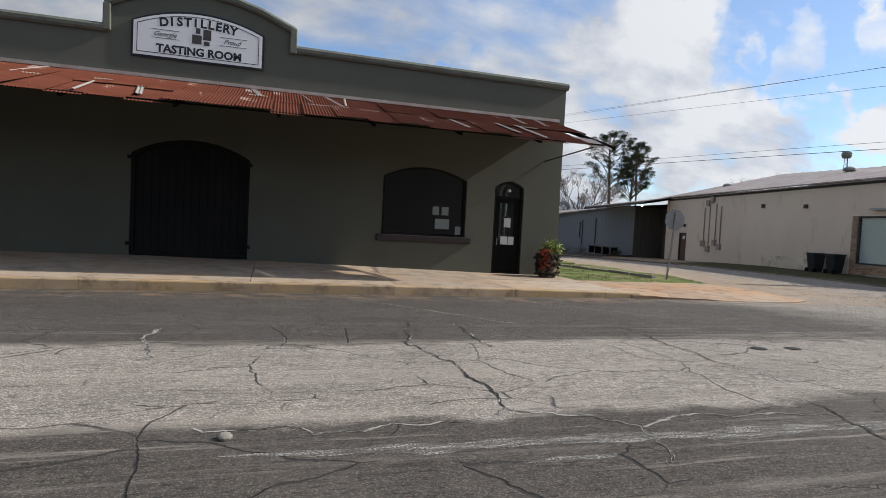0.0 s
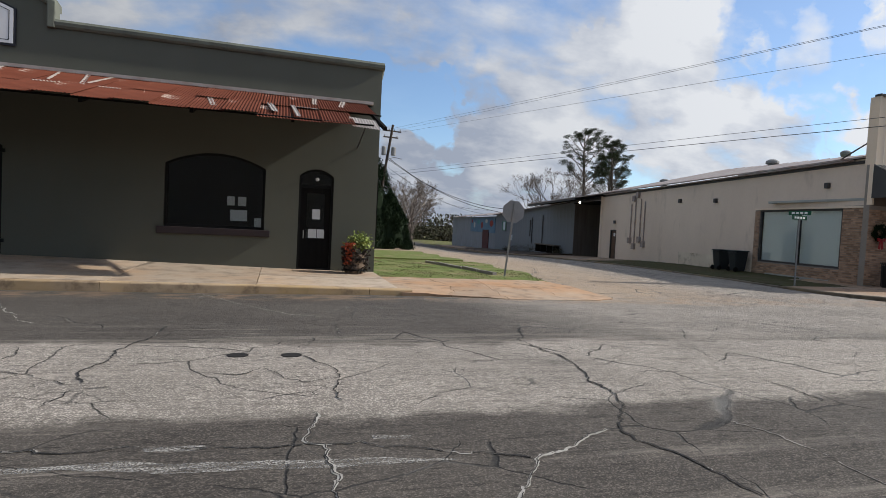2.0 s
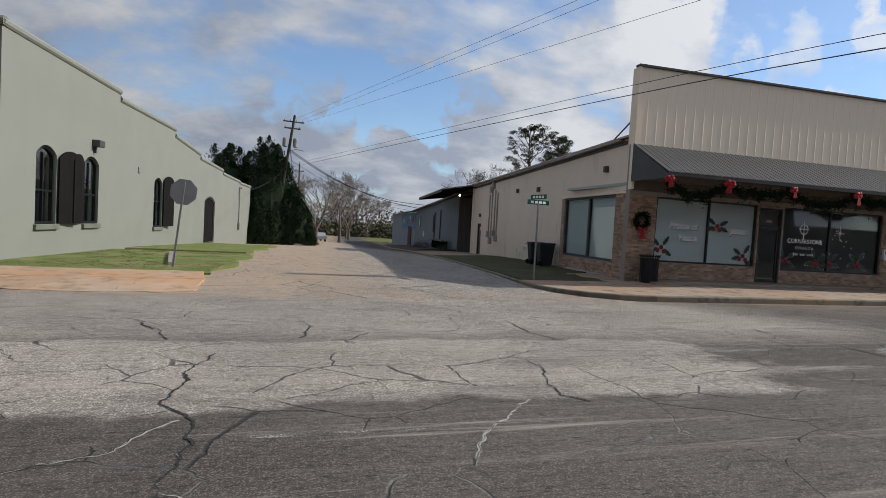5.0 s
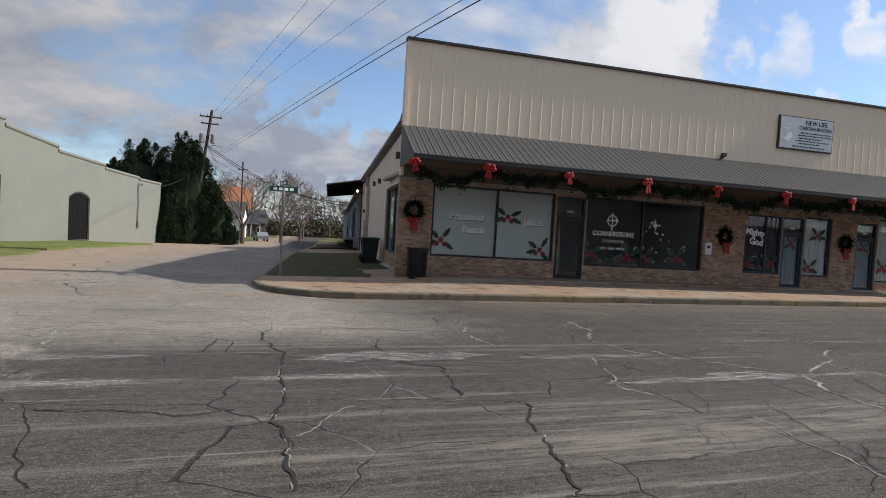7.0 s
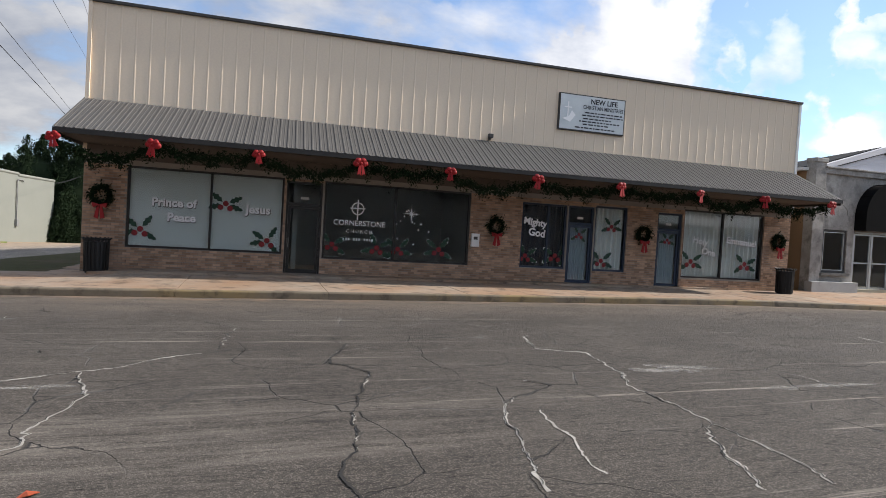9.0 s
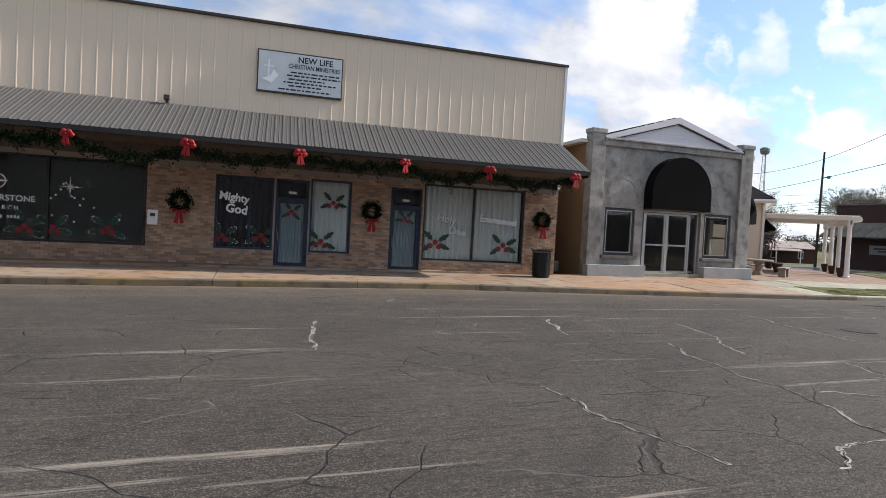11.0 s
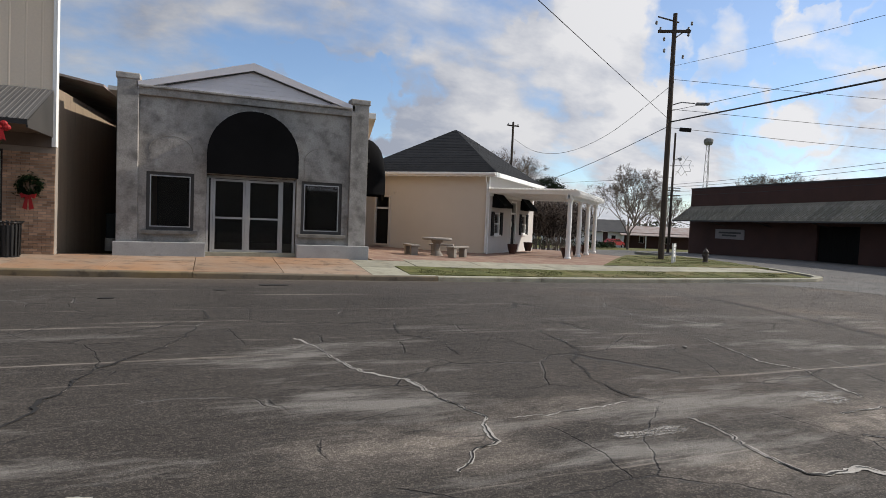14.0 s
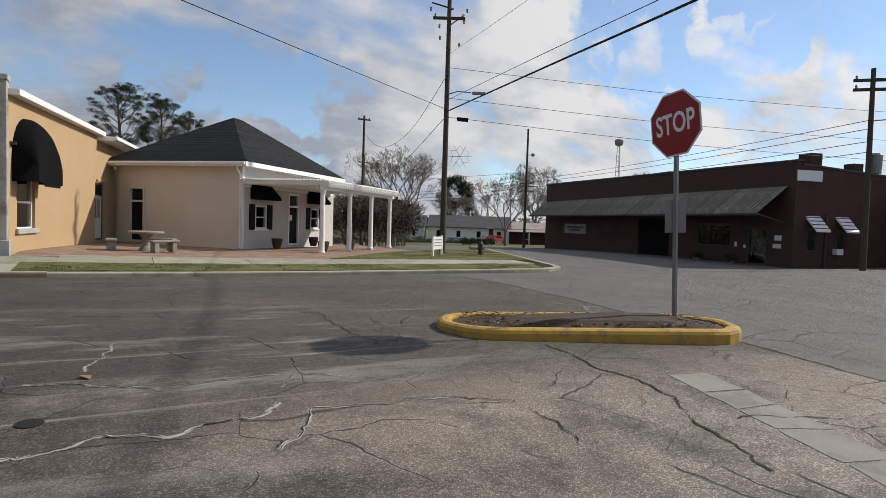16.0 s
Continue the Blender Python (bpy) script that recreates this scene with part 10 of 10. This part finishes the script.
def crack(kind, cm, pts):
    """A crack through a few turning points: p packed with pale grit, d an open dark gap, m both."""
    line = []
    for (ax, ay), (bx, by) in zip(pts, pts[1:]):
        n = max(2, int(math.hypot(bx - ax, by - ay) / 0.03))
        for i in range(n):
            x, y = ax + (bx - ax) * i / n, ay + (by - ay) * i / n
            g = [0.10 * noise.noise((x * 1.6, y * 1.6, q)) + 0.055 * noise.noise((x * 5, y * 5, q)) + 0.028 * noise.noise((x * 14, y * 14, q)) + 0.014 * noise.noise((x * 33, y * 33, q)) for q in (2.0, 7.0)]
            line.append((x + g[0], y + g[1]))
    w = cm / 100
    keep = {"p": 0.8, "m": 0.3, "d": 0.05}[kind]
    wide = 0.54 if kind == "p" else 0.6
    whole = part("crack", ribbon(line, lambda x, y, s: max(0.0, w * wide * (keep + 1.1 * noise.noise((x * 2.3, y * 2.3, 4.0 + s)) + 0.9 * noise.noise((x * 17, y * 17, s)))), 0.004), GRIT, ground)
    gap = w * {"p": 0.17, "m": 0.30, "d": 0.38}[kind]
    part("gap", ribbon(line, lambda x, y, s: max(0.0, gap * (0.8 + 1.2 * noise.noise((x * 3.1, y * 3.1, 9.0 + s)) + 0.8 * noise.noise((x * 19, y * 19, s)))), 0.007), CREVICE, whole)


def scuff_mat():
    """Pale worn stone showing through the tar in grains."""
    m, n, l, b = nodes_of("pale_worn_streak")
    v = coords(n)
    fine = tex_noise(n, l, v, 70.0, 3.0, 0.6)
    long_ = tex_noise(n, l, v, 1.0, 5.0, 0.7, (3.0, 22.0, 1.0))
    l.new(mixc(n, l, ramp(n, l, fine, [(0.3, 0.0), (0.7, 1.0)]), (0.22, 0.21, 0.19), (0.42, 0.40, 0.37)), b.inputs["Base Color"])
    b.inputs["Roughness"].default_value = 0.95
    show = calc(n, l, "MULTIPLY", ramp(n, l, fine, [(0.40, 0.0), (0.56, 1.0)]), ramp(n, l, long_, [(0.36, 0.0), (0.58, 0.9)]))
    l.new(show, b.inputs["Alpha"])
    return m


SCUFF = scuff_mat()


def streak(wide, pts):
    """A pale worn streak along the lane, ragged and tapering at both ends."""
    line = []
    for (ax, ay), (bx, by) in zip(pts, pts[1:]):
        n = max(2, int(math.hypot(bx - ax, by - ay) / 0.06))
        line += [(ax + (bx - ax) * i / n, ay + (by - ay) * i / n + 0.04 * noise.noise((ax + (bx - ax) * i / n, ay, 3.0))) for i in range(n)]
    x0, x1 = line[0][0], line[-1][0]
    taper = lambda x: min(1.0, 5 * (x - x0) / (x1 - x0), 5 * (x1 - x) / (x1 - x0)) + 0.02
    part("worn_streak", ribbon(line, lambda x, y, s: max(0.0, wide * taper(x) * (0.6 + 0.5 * noise.noise((x * 2.2, y, 6.0 + s)) + 0.25 * noise.noise((x * 9, y, s)))), 0.003), SCUFF, ground)


crack("p", 4, [(-1.27, 6.02), (-1.13, 6.12), (-1.41, 7.32), (-1.28, 7.81)])
crack("p", 2.5, [(-0.50, 4.04), (0.13, 3.99), (0.29, 3.85), (1.55, 3.99), (1.78, 4.20), (2.77, 3.74), (3.23, 3.84), (4.61, 3.68)])
crack("d", 2, [(-0.23, 8.25), (0.87, 7.15), (1.59, 6.94)])
crack("p", 2, [(1.49, 12.23), (3.41, 8.53), (3.69, 8.23)])
crack("m", 4, [(2.01, 8.40), (1.55, 6.83), (1.87, 5.75), (1.81, 5.12), (1.89, 4.62), (1.80, 4.20)])
crack("m", 3, [(2.70, 8.52), (2.54, 6.38)])
crack("p", 2, [(2.77, 3.74), (2.48, 2.98)])
crack("d", 2, [(4.17, 6.81), (4.22, 5.68), (4.62, 5.52), (5.03, 5.17)])
crack("d", 3, [(4.75, 4.14), (4.31, 2.45)])
crack("p", 1.5, [(4.96, 13.74), (6.10, 10.74), (6.78, 9.43), (7.46, 8.88)])
crack("d", 1.5, [(4.99, 4.39), (5.15, 4.91), (5.41, 5.00)])
crack("m", 2, [(5.14, 3.70), (7.25, 3.55), (8.37, 3.13)])
crack("d", 3, [(5.34, 8.05), (5.01, 5.62), (5.11, 5.20)])
crack("d", 1.5, [(5.76, 5.47), (6.35, 5.32), (6.59, 5.61), (6.75, 5.18), (6.95, 5.01), (7.26, 5.13)])
crack("p", 2.5, [(6.93, 4.15), (6.89, 3.62), (7.01, 3.56), (7.11, 2.80)])
crack("d", 2, [(6.99, 6.08), (7.24, 5.45), (7.24, 4.38)])
crack("d", 2, [(7.17, 7.13), (6.90, 6.48)])
crack("m", 2, [(7.51, 8.45), (7.49, 7.44), (7.59, 7.03)])
crack("p", 2.5, [(8.00, 2.65), (8.37, 3.13), (9.16, 3.51)])
crack("d", 2, [(8.10, 10.25), (7.78, 8.73)])
crack("p", 1.5, [(10.24, 3.50), (10.43, 3.19), (10.39, 2.41)])
crack("d", 3, [(10.36, 8.17), (9.88, 6.95), (9.92, 5.61), (9.62, 4.10), (9.21, 3.54), (9.19, 3.26), (9.38, 3.08), (9.44, 2.42)])
crack("d", 2, [(11.68, 4.71), (11.60, 3.87)])
crack("d", 1.5, [(11.71, 5.02), (12.04, 6.01), (12.12, 6.72)])
crack("p", 2, [(12.29, 3.54), (14.20, 3.49)])
crack("p", 2, [(14.20, 3.42), (14.55, 2.88), (15.30, 2.46)])
crack("d", 1.5, [(14.32, 6.84), (14.56, 6.16), (14.88, 5.71)])
crack("p", 3, [(14.66, 4.74), (14.64, 4.40), (14.20, 3.42), (13.67, 2.72)])
crack("d", 4, [(15.50, 7.98), (16.07, 6.69)])
crack("p", 2.5, [(16.51, 3.85), (16.18, 3.42), (15.55, 3.10), (15.30, 2.46)])
crack("d", 3, [(16.54, 5.91), (16.43, 4.29), (16.67, 3.76), (16.67, 3.38), (16.53, 2.23)])
crack("p", 1.5, [(16.62, 2.75), (16.79, 2.63), (17.89, 2.45)])
crack("m", 4, [(17.56, 8.34), (17.66, 7.47), (17.50, 6.77)])
crack("p", 2, [(19.36, 4.09), (18.64, 3.33), (18.36, 2.80)])
crack("d", 2, [(19.86, 5.91), (19.96, 5.11), (19.68, 4.16), (19.92, 3.93)])
crack("d", 3, [(20.94, 8.42), (20.83, 7.19), (20.99, 6.55)])
crack("p", 2.5, [(22.79, 6.54), (22.64, 7.48), (22.79, 8.22)])
crack("d", 2, [(23.26, 4.25), (24.26, 3.92), (24.70, 3.86), (24.98, 3.98)])
crack("m", 4, [(25.24, 7.70), (25.13, 6.62), (25.32, 5.94), (25.41, 4.62), (25.26, 3.76), (25.41, 2.36)])
crack("m", 1.5, [(25.34, 4.11), (26.82, 4.01), (27.45, 3.81)])
crack("p", 1, [(25.40, 3.32), (25.88, 3.89)])
crack("d", 3, [(26.60, 5.42), (27.05, 5.13), (26.94, 4.09)])
crack("m", 4, [(27.43, 3.77), (27.00, 2.07)])
crack("p", 2.5, [(28.21, 7.71), (28.02, 6.81), (28.18, 6.23)])
crack("p", 2.5, [(29.18, 5.48), (28.71, 4.17), (28.88, 3.86)])
crack("p", 1.5, [(29.40, 3.16), (29.27, 1.96)])
crack("p", 3, [(29.77, 6.29), (30.04, 5.47), (30.83, 4.98), (31.34, 4.38), (32.42, 4.89), (33.34, 5.71)])
crack("d", 2, [(29.88, 3.45), (29.64, 2.62), (29.26, 1.91)])
crack("p", 3.5, [(30.47, 8.54), (30.35, 7.32), (29.82, 6.71), (29.77, 6.29), (30.28, 5.72), (30.36, 5.27)])
crack("p", 4, [(31.34, 4.38), (31.24, 3.97), (31.01, 3.71), (31.03, 2.65), (31.20, 2.27)])
crack("d", 2, [(31.91, 4.21), (31.57, 3.55)])
crack("d", 2, [(32.12, 9.64), (32.98, 8.33), (33.67, 7.53)])
crack("p", 2, [(32.41, 4.85), (32.57, 3.96), (32.45, 2.94), (31.96, 2.14)])
crack("d", 1.5, [(33.51, 5.80), (37.17, 5.68)])
crack("m", 3, [(33.67, 7.37), (33.53, 5.90), (33.92, 5.67)])
crack("d", 3, [(34.87, 6.74), (35.04, 6.08), (34.74, 5.08), (35.15, 4.58), (34.94, 4.18), (34.49, 2.01), (34.68, 1.75)])
crack("d", 2.5, [(35.83, 10.57), (36.75, 8.60), (38.06, 6.95)])
crack("p", 3, [(36.26, 3.52), (35.96, 3.03), (35.73, 1.70)])
crack("p", 2, [(36.38, 3.15), (36.18, 1.87)])
crack("d", 2, [(36.46, 4.28), (37.17, 3.49), (37.59, 3.17)])
crack("d", 2, [(37.34, 8.57), (38.09, 7.83), (38.47, 7.06), (38.07, 5.92), (38.15, 5.72)])
crack("p", 3.5, [(37.74, 2.59), (37.50, 2.40), (37.03, 1.44)])
crack("p", 3, [(37.96, 6.69), (37.58, 5.63), (38.17, 5.34), (37.77, 3.60), (37.74, 2.59), (37.84, 1.80), (37.70, 1.40)])
crack("d", 2, [(40.01, 4.76), (40.25, 3.87), (40.24, 3.19)])
crack("p", 4, [(44.38, 6.20), (44.15, 4.37)])
crack("d", 2, [(44.85, 8.42), (45.86, 6.93), (46.62, 6.06)])
crack("d", 2, [(44.99, 3.79), (46.10, 2.62)])
crack("p", 3.5, [(46.10, 2.62), (46.17, 1.84), (46.47, 0.78)])
crack("p", 4, [(48.14, 6.24), (47.74, 5.30), (47.67, 4.83)])
crack("p", 3, [(48.28, 0.92), (47.64, 0.88), (47.17, 0.59)])
crack("p", 1.5, [(48.77, 2.01), (49.99, 1.59), (50.32, 1.66)])
crack("p", 3, [(48.90, 4.26), (48.62, 3.55), (48.46, 1.64), (48.29, 1.26), (48.36, 0.68), (48.73, 0.22)])
crack("p", 2, [(50.21, 5.59), (50.03, 4.69), (49.46, 3.58)])
crack("p", 2, [(50.42, 3.05), (50.31, 2.49), (50.32, 1.66), (50.94, 1.05)])
crack("p", 2, [(52.00, 1.17), (52.52, 1.53), (53.05, 2.20), (53.60, 2.63)])
crack("d", 2.5, [(52.44, 3.98), (53.21, 3.00), (53.53, 2.81)])
crack("p", 2, [(52.68, 1.55), (52.86, 1.48), (53.01, 1.12), (53.48, 0.63)])
crack("p", 4, [(52.77, 6.78), (52.41, 5.64), (52.15, 4.11)])
crack("p", 2, [(53.18, 0.25), (53.96, 1.12), (54.33, 1.33)])
crack("m", 4, [(54.00, 2.57), (54.29, 1.53), (54.37, 0.73), (54.70, 0.47), (54.69, 0.12), (54.94, -0.19)])
crack("p", 3.5, [(55.08, -0.19), (55.61, -0.10), (55.84, 0.12)])
crack("p", 4, [(55.16, 5.45), (55.22, 4.53), (55.06, 3.66)])
crack("d", 2, [(55.19, 3.64), (55.43, 2.78), (55.79, 2.17), (56.11, 1.98)])
crack("p", 4, [(56.62, 0.03), (56.57, -0.13), (57.51, -0.19)])
crack("p", 3, [(56.81, 0.90), (56.37, 0.85), (56.03, 0.56), (55.86, 0.16), (56.05, -0.05), (56.40, -0.20), (56.48, -0.57)])
crack("d", 3, [(57.98, 4.98), (58.01, 4.26), (57.77, 3.16), (57.25, 2.27), (56.90, 1.33), (56.91, 0.95), (56.62, 0.03)])
crack("p", 3.5, [(58.88, 3.00), (59.23, 1.67), (59.52, 1.28), (59.85, 0.37), (59.72, -0.14), (59.28, -0.47)])
crack("d", 2, [(59.71, 4.85), (59.62, 4.11), (59.84, 3.72)])
crack("d", 2, [(60.17, 3.71), (60.16, 2.90), (60.44, 2.71), (60.32, 2.00)])
crack("p", 1.5, [(61.15, 0.34), (60.33, 0.22), (59.98, 0.29)])
crack("p", 4, [(61.35, -0.05), (61.34, -1.03), (61.75, -1.05), (62.05, -1.30)])
crack("d", 2.5, [(61.92, 2.91), (61.82, 1.93), (61.46, 1.45), (61.30, 0.86), (61.23, 0.45), (61.44, 0.15)])
crack("p", 4.5, [(62.38, -0.71), (64.17, -1.16)])
crack("p", 2.5, [(62.76, -0.32), (63.47, -0.32)])
crack("p", 3, [(63.43, -0.06), (63.76, 0.70), (63.65, 1.09), (63.88, 2.24)])
crack("p", 4.5, [(63.69, -1.13), (63.78, -1.33), (64.29, -1.42), (64.67, -1.19), (65.11, -1.28), (65.28, -1.42), (65.88, -1.47), (66.16, -1.30), (66.52, -1.45), (67.14, -1.22), (67.35, -0.93)])
crack("p", 5, [(65.19, -0.12), (64.88, -1.21)])
crack("p", 3, [(65.50, -0.03), (65.90, 0.03), (66.47, -0.41), (66.61, -0.29), (67.01, -0.26), (67.49, -0.33)])
crack("p", 3, [(65.93, 0.34), (66.12, 1.46)])
crack("p", 2.5, [(67.44, -0.63), (67.58, -0.36), (68.06, -0.52)])
crack("p", 2.5, [(67.48, -1.26), (67.13, -1.93)])
crack("p", 3, [(67.53, -1.24), (68.65, -1.39)])
crack("d", 2.5, [(68.09, 3.28), (68.74, 2.69), (68.64, 1.92), (68.67, 1.19), (68.84, 0.69), (68.75, 0.51)])
crack("d", 2, [(68.65, -1.39), (69.07, -1.61), (69.19, -2.06), (69.06, -2.58)])
crack("d", 2, [(70.66, -2.60), (71.67, -2.96)])
crack("d", 3, [(70.72, -0.00), (70.63, -1.99), (70.19, -2.68), (69.97, -3.39)])
streak(0.13, [(-0.33, 3.60), (5.88, 3.37)])
streak(0.06, [(1.47, 3.19), (2.33, 3.23)])
streak(0.10, [(5.24, 3.43), (7.93, 3.19)])
streak(0.06, [(5.85, 3.62), (6.40, 3.64)])
streak(0.07, [(7.27, 3.64), (7.74, 3.63)])
streak(0.08, [(12.30, 3.51), (13.91, 3.52)])
streak(0.06, [(14.44, 3.53), (15.46, 3.66)])
streak(0.05, [(16.87, 3.50), (18.40, 3.50)])
streak(0.14, [(22.69, 5.79), (23.25, 5.87), (24.16, 5.84)])
streak(0.18, [(23.06, 4.80), (24.22, 4.86)])
streak(0.12, [(24.84, 4.89), (26.47, 4.82)])
streak(0.30, [(25.50, 5.61), (26.67, 5.71), (27.95, 5.69)])
streak(0.12, [(28.05, 5.55), (30.23, 5.51)])
streak(0.16, [(28.51, 4.28), (31.92, 4.39)])
streak(0.25, [(29.98, 4.45), (31.24, 4.39)])
streak(0.10, [(31.54, 4.36), (32.58, 4.37)])
streak(0.14, [(38.11, 4.46), (39.24, 4.21)])
streak(0.18, [(38.49, 4.62), (39.55, 4.34)])
streak(0.10, [(39.12, 3.49), (41.07, 3.46)])
streak(0.12, [(60.50, -0.22), (61.31, -0.24)])
streak(0.30, [(62.81, 0.02), (63.30, 0.07)])
streak(0.30, [(62.93, 0.10), (63.25, -0.06)])
streak(0.18, [(64.29, -1.01), (64.91, -0.94)])
